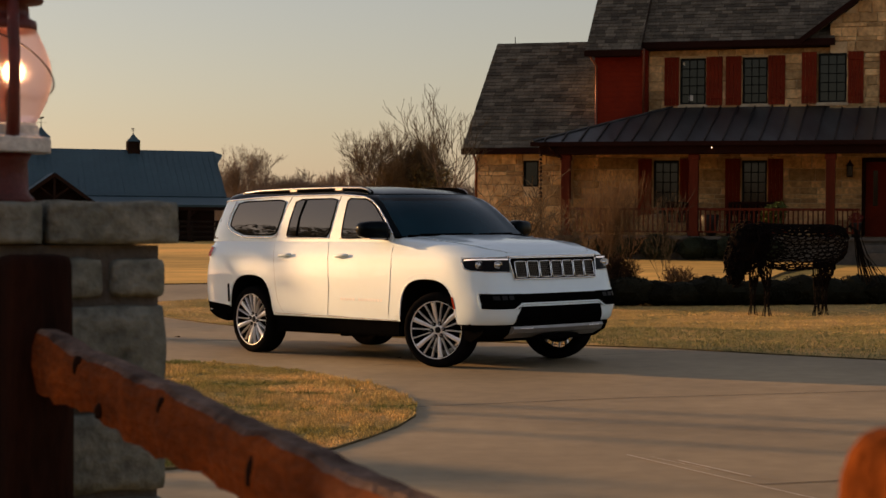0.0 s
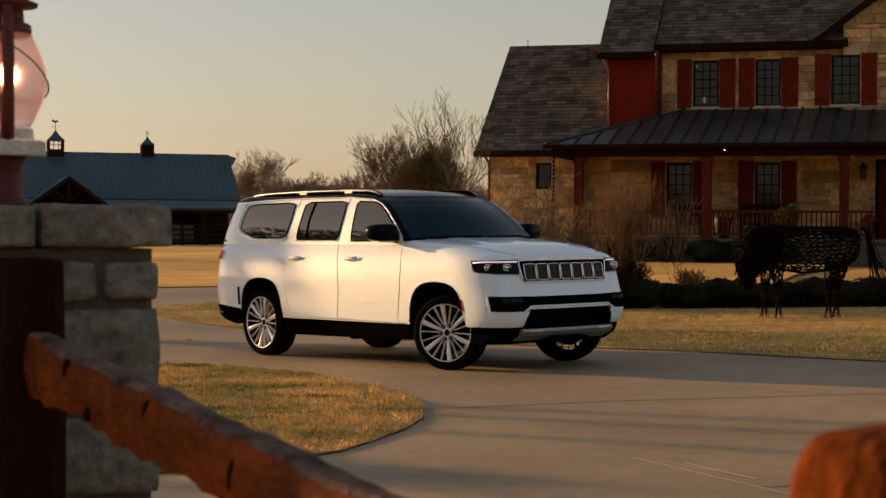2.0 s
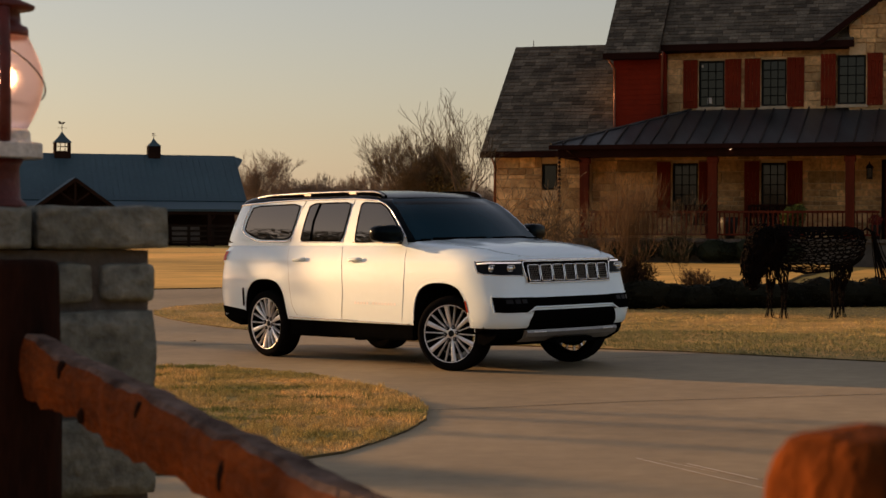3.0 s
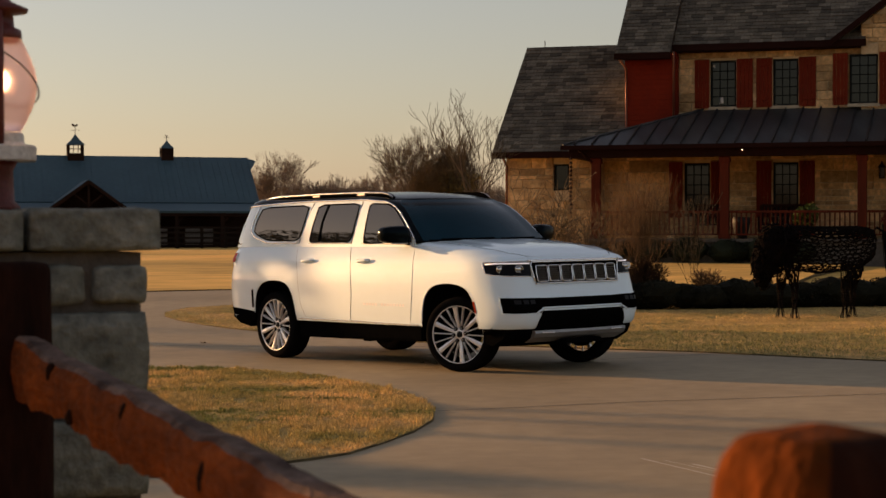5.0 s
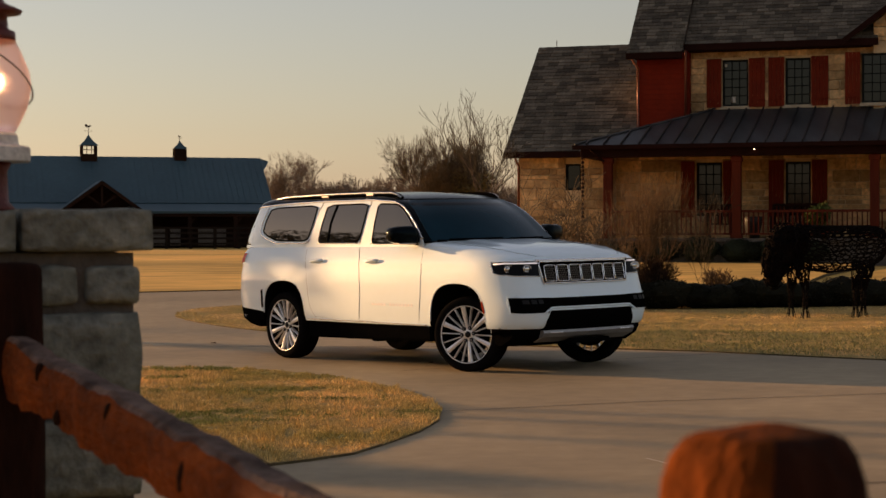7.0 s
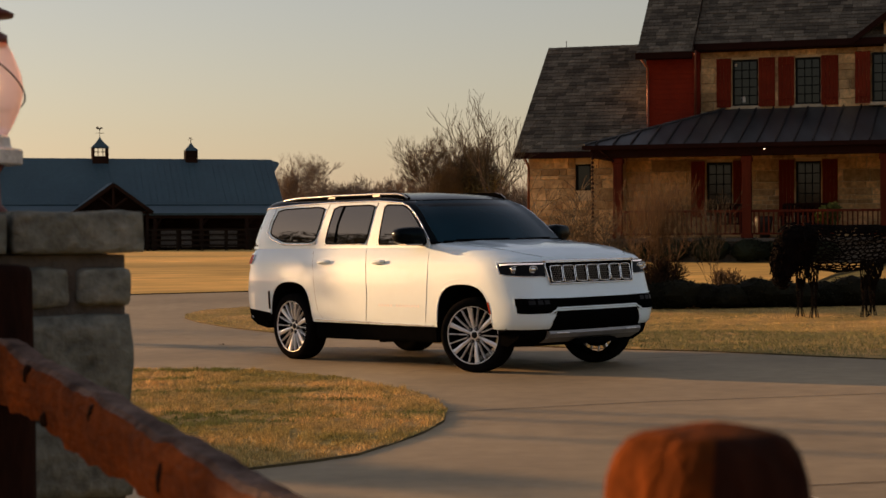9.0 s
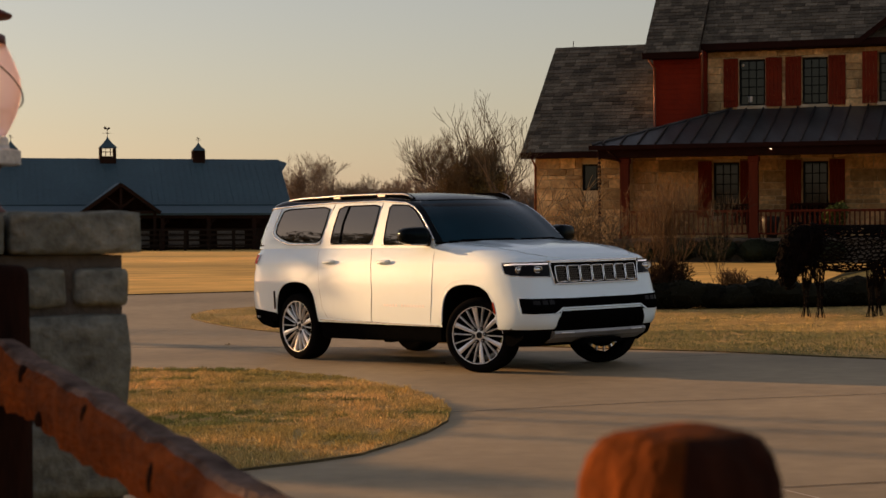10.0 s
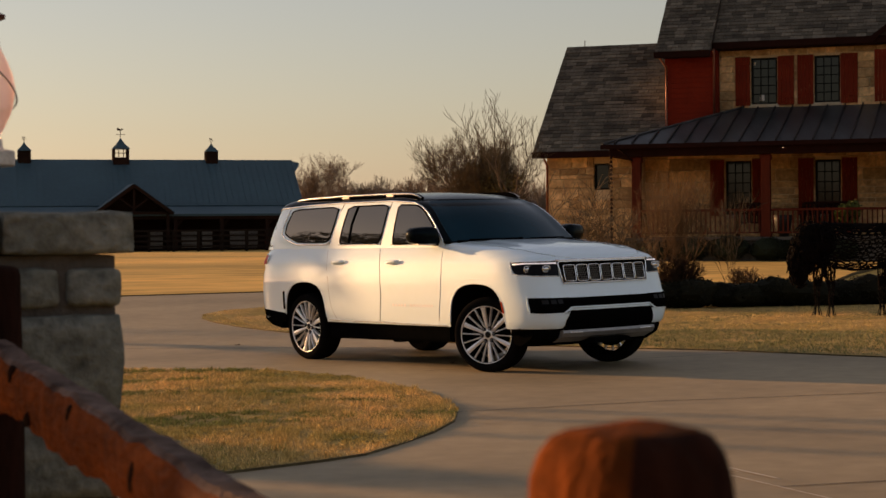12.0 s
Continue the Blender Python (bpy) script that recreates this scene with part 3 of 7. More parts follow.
    box(bm, (-9.27, 52.05, 6.90), (-3.6, 52.16, 7.10), 0.012)
    box(bm, (-9.15, 52.16, 6.88), (-3.75, 52.58, 6.93))
    hpart("gutter", bm, M["trim"], label="dark eave board and gutter")
    bm = bmesh.new()
    tube(bm, [(-14.33, 51.32, 3.76), (-14.33, 51.77, 3.51), (-14.33, 51.77, 0.6)], 0.04, 8)
    hpart("downspout", bm, M["copper"], smooth=True)
    bm = bmesh.new()
    tube(bm, [(RL - 0.08, 51.55, 6.68), (RL + 0.06, 51.90, 6.40), (RL + 0.06, 51.90, 4.62), (RL - 0.02, 51.84, 4.58)], 0.035, 8)
    hpart("downspout", bm, M["copper"], smooth=True)
    bm = bmesh.new()
    tube(bm, [(-9.2, 51.92, 6.90), (-9.2, 51.93, 6.75), (-9.2, 51.93, 4.92)], 0.035, 8)
    hpart("downspout", bm, M["copper"], smooth=True)
    bm = bmesh.new()
    tube(bm, [(-13.92, 54.97, 7.36), (-13.92, 54.97, 7.67)], 0.012, 8)
    hpart("vent_pipe", bm, M["trim"])
    bm = bmesh.new()
    box(bm, (3.7, 52.9, 0.55), (4.0, 62.6, 7.1))
    prism(bm, [(52.7, 7.1), (62.6, 7.1), (57.5, 11.9)], 3.7, 4.0, "x")
    box(bm, (RL, 62.6, 0.55), (4.0, 62.9, 7.1))
    box(bm, (RL, 52.2, 4.2), (RL + 0.2, 62.6, 6.75))
    box(bm, (-14.35, 57.95, 0.55), (RL, 58.25, 3.81))
    hpart("wall", bm, M["mortar"], label="plain tan wall at the back of the house")
    # front gable
    bm = bmesh.new()
    slab(bm, [(-4.55, 51.95, 7.14), (-1.08, 51.95, 9.68), (-1.08, 56.5, 9.68), (-4.55, 53.2, 7.14)], 0.12)
    slab(bm, [(-1.08, 51.95, 9.68), (2.4, 51.95, 7.14), (2.4, 53.2, 7.14), (-1.08, 56.5, 9.68)], 0.12)
    hpart("gable_roof", bm, M["shingle"])
    bm = bmesh.new()
    prism(bm, [(-4.6, 7.10), (-4.6, 6.92), (-1.08, 9.48), (2.44, 6.92), (2.44, 7.10), (-1.08, 9.72)], 51.88, 51.945)
    hpart("bargeboard", bm, M["trim"], label="dark red-brown bargeboard")
    # windows
    for (a, b, c, d) in UP:
        window(a, b, c, d, 52.6, 3, 5)
    window(*U3[:2], *U3[2:], 52.3, 3, 5)
    for (a, b, c, d) in LO:
        window(a, b, c, d, 52.6, 3, 5)
    window(SW[0], SW[1], SW[2], SW[3], 51.89, 1, 1, False)
    for a, b in ((-8.66, -8.215), (-7.40, -6.91), (-6.82, -6.345), (-5.565, -5.06)):
        shutter(a, b, 5.21, 6.67, 52.6)
    for a, b in ((-4.56, -4.12), (-3.23, -2.78), (-2.33, -1.9)):
        shutter(a, b, 5.20, 6.72, 52.3)
    for a, b in ((-9.44, -9.02), (-8.17, -7.78), (-6.81, -6.36), (-5.54, -5.09)):
        shutter(a, b, 1.92, 3.60, 52.6)
    # two pale notices behind the glass
    for a, b, c, d in ((-7.95, -7.82, 5.36, 5.54), (-8.13, -8.07, 6.44, 6.52)):
        bm = bmesh.new()
        box(bm, (a, 52.694, c), (b, 52.699, d))
        hpart("paper", bm, M["lampwhite"], label="pale sheet on the window glass")
    # porch
    bm = bmesh.new()
    box(bm, (-11.3, 49.15, 1.19), (4, 52.6, 1.29), 0.015)
    hpart("porch_floor", bm, M["pmortar"], label="grey stone porch floor")
    bm = bmesh.new()
    box(bm, (-11.2, 49.25, 0.5), (4, 49.5, 1.19))
    hpart("porch_base", bm, M["pmortar"], label="stone porch base")
    bm = bmesh.new()
    box(bm, (-2.6, 48.2, 0.5), (0.4, 49.15, 0.88), 0.02)
    box(bm, (-2.6, 48.7, 0.88), (0.4, 49.15, 1.08), 0.02)
    hpart("porch_step", bm, M["pmortar"])
    for s in (-11.0, -7.3, -3.51, 0.3):
        bm = bmesh.new()
        box(bm, (s - 0.125, 49.27, 1.29), (s + 0.125, 49.52, 3.62), 0.012)
        box(bm, (s - 0.155, 49.24, 1.29), (s + 0.155, 49.55, 1.42), 0.012)
        box(bm, (s - 0.155, 49.24, 3.45), (s + 0.155, 49.55, 3.60), 0.012)
        hpart("porch_post", bm, M["timber"], label="square red-brown timber porch post")
    bm = bmesh.new()
    box(bm, (-11.75, 49.12, 3.62), (4, 49.6, 3.86), 0.015)
    box(bm, (-11.75, 49.6, 3.62), (-11.45, 51.8, 3.86), 0.015)
    hpart("porch_beam", bm, M["trim"], label="dark porch beam and soffit")
    bm = bmesh.new()
    box(bm, (-11.4, 49.6, 3.90), (4, 52.58, 3.95))
    hpart("porch_ceiling", bm, M["timber"])
    bm = bmesh.new()
    slab(bm, [(-11.9, 48.98, 3.97), (4, 48.98, 3.97), (4, 52.58, 5.16), (-8.40, 52.58, 5.16)], 0.05)
    hpart("porch_roof", bm, M["metalroof"], label="dark standing-seam metal roof")
    bm = bmesh.new()
    slab(bm, [(-11.9, 48.98, 3.97), (-8.40, 52.58, 5.16), (-11.9, 52.58, 3.97)], 0.05)
    hpart("porch_roof", bm, M["metalroof"])
    s = -11.55
    while s < 3.9:
        hi = 52.58 if s > -8.40 else 48.98 + (s + 11.9) / 3.5 * 3.6
        if hi > 49.1:
            bm = bmesh.new()
            z1 = 3.97 + (hi - 48.98) / 3.6 * 1.19
            v = [(s - 0.018, 48.96, 3.97), (s + 0.018, 48.96, 3.97), (s + 0.018, hi, z1), (s - 0.018, hi, z1)]
            lo_ = [bm.verts.new(p) for p in v]
            hi_ = [bm.verts.new((p[0], p[1], p[2] + 0.06)) for p in v]
            bm.faces.new(hi_)
            for i in range(4):
                bm.faces.new((lo_[i], lo_[(i + 1) % 4], hi_[(i + 1) % 4], hi_[i]))
            hpart("seam", bm, M["seam"])
        s += 0.51
    bm = bmesh.new()
    tube(bm, [(-11.9, 48.98, 4.0), (-8.40, 52.58, 5.19)], 0.03, 6)
    hpart("ridge_cap", bm, M["metalroof"])
    bm = bmesh.new()
    box(bm, (-11.95, 48.88, 3.84), (4, 48.99, 3.965), 0.012)
    hpart("gutter", bm, M["trim"])
    bm = bmesh.new()
    tube(bm, [(-11.45, 48.95, 3.86), (-11.3, 49.05, 3.72), (-11.08, 49.2, 3.5)], 0.03, 8)
    hpart("downspout", bm, M["trim"], smooth=True)
    # railings
    for a, b in ((-10.87, -7.43), (-7.17, -3.64), (-3.38, -2.7)):
        bm = bmesh.new()
        box(bm, (a, 49.35, 2.02), (b, 49.45, 2.09), 0.012)
        rail = hpart("railing", bm, M["timber"], label="red-brown timber railing")
        bm = bmesh.new()
        box(bm, (a, 49.37, 1.39), (b, 49.43, 1.44), 0.008)
        hpart("bottom_rail", bm, M["timber"], rail)
        bm = bmesh.new()
        box(bm, (-0.02, -0.02, 0), (0.02, 0.02, 0.58), 0.004)
        n = int((b - a) / 0.135)
        first = None
        for i in range(n):
            c = Vector((a + (i + 0.5) * (b - a) / n, 49.4, 1.44)) + HOFF
            if first is None:
                first = part("baluster", bm, M["timber"], rail, matrix=Matrix.Translation(c))
            else:
                child("baluster", first, rail, Matrix.Translation(c))
    # door
    bm = bmesh.new()
    box(bm, (-2.72, 52.68, 1.3), (-1.55, 52.74, 3.5), 0.006)
    door = hpart("door", bm, M["shutter"], label="dark red front door with a narrow glass")
    bm = bmesh.new()
    box(bm, (-2.50, 52.65, 2.2), (-2.36, 52.676, 3.25), 0.004)
    hpart("glass", bm, M["pane"], door)
    bm = bmesh.new()
    box(bm, (-2.82, 52.52, 1.3), (-2.72, 52.72, 3.6), 0.006)
    box(bm, (-2.82, 52.52, 3.5), (-1.45, 52.72, 3.62), 0.006)
    hpart("door_frame", bm, M["trim"], door)
    # rain chain of small links
    bm = bmesh.new()
    z = 3.60
    while z > 0.75:
        vs = bmesh.ops.create_cone(bm, cap_ends=False, segments=8, radius1=0.052, radius2=0.030, depth=0.075)["verts"]
        bmesh.ops.translate(bm, vec=(-11.66, 49.0, z), verts=vs)
        z -= 0.12
    tube(bm, [(-11.66, 49.0, 3.85), (-11.66, 49.0, 0.7)], 0.010, 4)
    hpart("rain_chain", bm, M["trim"], label="rain chain of small dark cups")


build_house()
sconce = thing("wall_lantern", HOUSE @ Matrix.Translation(Vector((-3.16, 52.42, 3.05)) + HOFF), "black wall lantern fixed to the stone beside the door", "lantern")
bm = bmesh.new()
box(bm, (-0.09, -0.09, 0.0), (0.09, 0.09, 0.03), 0.008)
for sx in (-0.075, 0.075):
    for sy in (-0.075, 0.075):
        box(bm, (sx - 0.008, sy - 0.008, 0.03), (sx + 0.008, sy + 0.008, 0.32))
lathe(bm, [(0.13, 0.32), (0.12, 0.34), (0.03, 0.45), (0.012, 0.52)], 8)
part("frame", bm, M["lampdark"], sconce)
bm = bmesh.new()
box(bm, (-0.068, -0.068, 0.032), (0.068, 0.068, 0.318))
part("glass", bm, M["pane"], sconce)
bm = bmesh.new()
tube(bm, [(0, 0.16, 0.36), (0, 0.10, 0.50), (0, 0.0, 0.50)], 0.012, 6)
part("bracket", bm, M["lampdark"], sconce)

soffit = thing("soffit_light", HOUSE @ Matrix.Translation(Vector((-6.77, 49.075, 3.81)) + HOFF), "small lit downlight under the porch eave", "light")
bm = bmesh.new()
lathe(bm, [(0.035, -0.02), (0.045, -0.015), (0.045, 0.0)], 16)
part("ring", bm, M["trim"], soffit)
bm = bmesh.new()
lathe(bm, [(0.006, -0.034), (0.014, -0.030), (0.020, -0.020)], 16)
part("bulb", bm, glow("lit_bulb", (1.0, 0.75, 0.45), 7.0), soffit)


# ---- plants ----
def seg_raw(v, f, p0, p1, r0, r1, n):
    d = (p1 - p0).normalized()
    a = d.orthogonal().normalized()
    b = d.cross(a)
    k = len(v)
    for p, r in ((p0, r0), (p1, r1)):
        for i in range(n):
            t = i * math.tau / n
            v.append(p + r * (math.cos(t) * a + math.sin(t) * b))
    for i in range(n):
        j = (i + 1) % n
        f.append((k + i, k + j, k + n + j, k + n + i))


MIN_R = [0.004]


def grow(rng, big, small, p, d, length, r, depth, spread, up, bend=0.14, kids=(2, 3)):
    """One limb of a bare tree and all that springs from it."""
    steps = 4 if depth > 1 else 3
    out = big if depth > 2 else small
    for i in range(steps):
        d = (d + Vector([rng.gauss(0, bend) for _ in range(3)]) + Vector((0, 0, up))).normalized()
        q = p + d * (length / steps)
        r2 = r * (0.88 if i < steps - 1 else 0.8)
        seg_raw(out[0], out[1], p, q, max(r, MIN_R[0]), max(r2, MIN_R[0]), 6 if depth > 3 else (4 if depth > 1 else 3))
        p, r = q, r2
        if depth > 0 and (i >= 1 or depth < 3) and rng.random() < 0.75:
            side = (d + spread * Vector([rng.gauss(0, 0.8), rng.gauss(0, 0.8), rng.gauss(0.25, 0.5)])).normalized()
            grow(rng, big, small, p, side, length * rng.uniform(0.5, 0.75), r * rng.uniform(0.45, 0.62), depth - 1, spread, up, bend, kids)
    if depth > 0:
        for _ in range(rng.randint(*kids)):
            side = (d + spread * 0.8 * Vector([rng.gauss(0, 0.8), rng.gauss(0, 0.8), rng.gauss(0.2, 0.4)])).normalized()
            grow(rng, big, small, p, side, length * rng.uniform(0.6, 0.85), r * rng.uniform(0.6, 0.8), depth - 1, spread, up, bend, kids)


def bare_tree(x, y, height, seed, label, depth=4, fat=0.004, stems=1, r=0.07, spread=0.7, lean=(0, 0), first=0.3, category="tree", up=0.05, twig="twig", bend=0.14, fan=0.25):
    rng = random.Random(seed)
    big, small = ([], []), ([], [])
    MIN_R[0] = fat
    for s in range(stems):
        d = Vector((lean[0] + rng.gauss(0, fan) * (stems > 1), lean[1] + rng.gauss(0, fan) * (stems > 1), 1)).normalized()
        base = Vector((rng.gauss(0, 0.10), rng.gauss(0, 0.10), -0.05)) if stems > 1 else Vector((0, 0, -0.05))
        grow(rng, big, small, base, d, height * first, r / (1 if stems == 1 else 1.5), depth, spread, up, bend)
    top = max(p.z for p in (small[0] + big[0]))
    k = height / top
    t = thing("tree" if category == "tree" else "shrub", pose(x, y, gz(x, y) - 0.02), label, category)
    if category == "tree":
        raw("trunk", [p * k for p in big[0]], big[1], M["bark"], t, True)
        raw("crown", [p * k for p in small[0]], small[1], M[twig], t)
    else:
        raw("stem", [p * k for p in big[0]], big[1], M[twig], t)
        raw("crown", [p * k for p in small[0]], small[1], M[twig], t, kind="stuff")
    return t


def vase_tree(x, y, height, seed, label):
    """A clear stem that forks into rising, gently curved limbs."""
    rng = random.Random(seed)
    big, small = ([], []), ([], [])
    MIN_R[0] = 0.0045

    def limb(p, d, length, r, depth):
        out = big if depth > 2 else small
        n = 7 if depth > 1 else 4
        for i in range(n):
            d = (d + Vector([rng.gauss(0, 0.13) for _ in range(3)]) + Vector((0, 0, 0.10))).normalized()
            q = p + d * (length / n)
            seg_raw(out[0], out[1], p, q, max(r, 0.0045), max(r * 0.86, 0.0045), 5 if depth > 1 else 3)
            p, r = q, r * 0.86
            if depth and i and rng.random() < 0.85:
                a = rng.uniform(0, math.tau)
                side = (d + 0.62 * Vector((math.cos(a), math.sin(a), 0.1))).normalized()
                limb(p, side, length * rng.uniform(0.50, 0.78) * (1.1 - 0.35 * i / n), r * 0.62, depth - 1)

    fork = Vector((-0.10, 0, height * 0.60))
    pts = [Vector((0.12, 0, -0.05)), Vector((0.06, 0.03, height * 0.25)), Vector((0.03, 0, height * 0.45)), fork]
    for i, (a, b) in enumerate(zip(pts, pts[1:])):
        seg_raw(big[0], big[1], a, b, 0.050 - 0.006 * i, 0.044 - 0.006 * i, 8)
    # each limb is short and hands on to its longer side shoots
    for dx, dy, ln, r in ((-0.50, 0.2, 1.50, 0.026), (-0.15, -0.4, 1.55, 0.024), (0.25, 0.35, 1.35, 0.020), (0.85, -0.1, 0.95, 0.019), (-0.75, -0.3, 1.10, 0.018)):
        limb(fork.copy(), Vector((dx, dy, 0.9)).normalized(), ln, r, 3)
    k = height / max(p.z for p in small[0] + big[0])
    t = thing("tree", pose(x, y, gz(x, y) - 0.02), label, "tree")
    raw("trunk", [p * k for p in big[0]], big[1], M["bark"], t, True)
    raw("crown", [p * k for p in small[0]], small[1], M["midtwig"], t)
    return t


def far_woods(x0, x1, y, height, count, seed):
    """A belt of bare woods on the horizon."""
    rng = random.Random(seed)
    v, f = [], []
    MIN_R[0] = 0.012
    for i in range(count):
        big, small = ([], []), ([], [])
        base = Vector((x0 + (x1 - x0) * (i + rng.random()) / count, y + rng.uniform(-4, 6), -0.1))
        grow(rng, big, small, Vector((0, 0, 0)), Vector((rng.gauss(0, 0.1), 0, 1)).normalized(), 1.2, 0.05, 3, 0.8, 0.10)
        k = height * rng.uniform(0.72, 1.06) / max(p.z for p in small[0] + big[0])
        for part_v, part_f in (big, small):
            n = len(v)
            v += [base + p * k for p in part_v]
            f += [tuple(q + n for q in face) for face in part_f]
    t = thing("woods", pose(0, 0, gz(0, y)), "belt of distant bare grey-brown woodland", "woods", kind="stuff")
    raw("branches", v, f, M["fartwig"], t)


def leaf_cloud(rng, blobs, count, size, v, f):
    """Small leaves through the shell of some ellipsoids."""
    for _ in range(count):
        c, rad = rng.choice(blobs)
        d = Vector([rng.gauss(0, 1) for _ in range(3)]).normalized()
        k = 1.0 - abs(rng.gauss(0, 0.16)) + rng.gauss(0, 0.05)
        p = Vector((c[0] + d.x * rad[0] * k, c[1] + d.y * rad[1] * k, c[2] + d.z * rad[2] * k))
        a = Vector([rng.gauss(0, 1) for _ in range(3)]).normalized()
        b = a.orthogonal().normalized()
        s = size * rng.uniform(0.6, 1.4)
        i = len(v)
        v += [p - a * s * 0.5, p + b * s * 0.3, p + a * s * 0.5, p - b * s * 0.3]
        f.append((i, i + 1, i + 2, i + 3))


def core(rng, blobs, shrink, parent, material):
    bm = bmesh.new()
    for c, rad in blobs:
        vs = bmesh.ops.create_icosphere(bm, subdivisions=2, radius=1.0)["verts"]
        for p in vs:
            k = shrink * (1 + 0.25 * noise.noise(p.co * 2.3 + Vector(c)))
            p.co = Vector((c[0] + p.co.x * rad[0] * k, c[1] + p.co.y * rad[1] * k, c[2] + p.co.z * rad[2] * k))
    part("brushwood", bm, material, parent)


def round_bush(x, y, w, h, seed, label, material="bushleaf", count=2600, size=0.06):
    rng = random.Random(seed)
    t = thing("bush", pose(x, y, gz(x, y) + 0.03), label, "bush", "clipped bushes before the porch")
    blobs = [((0, 0, h * 0.5), (w / 2, w / 2, h * 0.55))] + [((rng.uniform(-0.3, 0.3) * w, rng.uniform(-0.3, 0.3) * w, h * rng.uniform(0.45, 0.65)), (w * 0.33, w * 0.33, h * 0.38)) for _ in range(3)]
    core(rng, blobs, 0.88, t, M["bushleaf"])
    v, f = [], []
    leaf_cloud(rng, blobs, count, size, v, f)
    raw("leaves", v, f, M[material], t)
    return t


def hedge_row(x0, x1, y, h, d, seed):
    rng = random.Random(seed)
    xm = (x0 + x1) / 2
    t = thing("hedge", pose(xm, y, gz(xm, y) + 0.03), "low dark clipped hedge along the lawn", "hedge")
    blobs = []
    x = x0
    while x < x1:
        s = rng.uniform(0.5, 0.7)
        hh = h * rng.uniform(0.85, 1.12)
        blobs.append(((x - xm, rng.uniform(-0.06, 0.06), hh * 0.48 + gz(x, y) - gz(xm, y)), (s * 0.75, d / 2, hh * 0.60)))
        x += s * 0.7
    core(rng, blobs, 0.93, t, M["hedge"])
    v, f = [], []
    leaf_cloud(rng, blobs, int(900 * len(blobs)), 0.05, v, f)
    raw("leaves", v, f, M["hedge"], t)


LEAVES = [(-3.2, 23.85), (-1.12, 17.66), (-0.2, 19.6)]


def build_plants():
    hedge_row(2.6, 12.5, 29.9, 0.42, 0.75, 5)
    for i, (x, w, h) in enumerate(((6.3, 1.25, 0.68), (7.35, 1.3, 0.72), (8.35, 1.2, 0.66), (9.3, 1.25, 0.68), (5.3, 1.15, 0.62), (10.3, 1.1, 0.64))):
        c = pose(0, 0, 0, 0, 0, -18) @ Vector((0, 0, 0))
        yy = 50.35 - 0.325 * (x - 7.3)
        round_bush(x, yy - 0.9, w, h, 20 + i, "round dark green clipped bush before the porch")
    vase_tree(0.80, 31.0, 3.9, 4, "leafless young tree with a vase of fine grey branches")
    bare_tree(1.75, 26.2, 2.45, 8, "leafless slender sapling behind the car", depth=4, fat=0.005, stems=2, r=0.026, spread=0.85, lean=(-0.12, 0), first=0.42)
    bare_tree(3.50, 30.6, 2.50, 12, "leafless many-stemmed golden-brown shrub", depth=3, fat=0.0024, stems=13, r=0.009, spread=0.34, first=0.40, fan=0.13, category="shrub", up=0.10, twig="goldtwig")
    bare_tree(4.65, 31.2, 2.05, 17, "slender leafless pale-twigged shrub before the porch", depth=3, fat=0.003, stems=3, r=0.012, spread=0.42, first=0.5, fan=0.1, category="shrub", twig="midtwig")
    bare_tree(2.75, 30.3, 1.3, 13, "leafless low twiggy shrub", depth=3, stems=8, r=0.02, spread=0.8, first=0.4, category="shrub")
    bare_tree(4.75, 30.6, 0.72, 14, "dry leafless shrub behind the hedge", depth=3, stems=7, r=0.014, spread=0.9, first=0.45, category="shrub", twig="goldtwig")
    bare_tree(3.75, 30.5, 1.05, 15, "dense dark leafless shrub before the porch", depth=4, fat=0.005, stems=7, r=0.018, spread=0.95, first=0.42, category="shrub", twig="darktwig")
    # large half-leafless shrubby tree
    for k, (x, y, hgt, seed) in enumerate(((-0.45, 66, 5.0, 31), (0.35, 67, 4.9, 32))):
        bare_tree(x, y, hgt, seed, "tall twiggy tree, brown and nearly leafless", depth=5, fat=0.0045, stems=3, r=0.07, spread=0.72, first=0.30, up=0.08, twig="midtwig")
    rng = random.Random(7)
    t = thing("tree", pose(1.1, 65.6, gz(1, 66)), "dull olive-brown evergreen tree", "tree")
    bm = bmesh.new()
    tube(bm, [(0, 0, -0.1), (0.05, 0, 1.2), (0, 0.05, 3.2)], [0.12, 0.09, 0.04], 8)
    part("trunk", bm, M["bark"], t, smooth=True)
    v, f = [], []
    blobs = [((rng.uniform(-0.5, 0.6), rng.uniform(-0.6, 0.6), rng.uniform(0.8, 3.1)), (rng.uniform(0.35, 0.55), 0.5, rng.uniform(0.3, 0.5))) for _ in range(12)]
    leaf_cloud(rng, blobs, 3600, 0.10, v, f)
    raw("crown", v, f, M["oliveleaf"], t)
    for k, (x, y, hgt, seed) in enumerate(((-10.6, 115, 6.3, 41), (-8.6, 117, 6.4, 42), (-6.9, 114, 4.9, 43), (-4.6, 118, 4.6, 45))):
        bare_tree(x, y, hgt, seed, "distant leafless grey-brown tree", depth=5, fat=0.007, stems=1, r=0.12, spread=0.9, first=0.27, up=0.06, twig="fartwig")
    far_woods(-12.0, 8.0, 124, 5.0, 90, 77)
    # trees west of the drive, towards the low sun, seen in the car's windows
    for k, (x, y, hgt, seed) in enumerate(((-36, 46.0, 6.0, 51), (-24.5, 21.8, 9.0, 56), (-42, 8, 7.5, 57))):
        bare_tree(x, y, hgt, seed, "leafless tree west of the drive", depth=4, stems=2, r=0.13, spread=0.8, first=0.27)
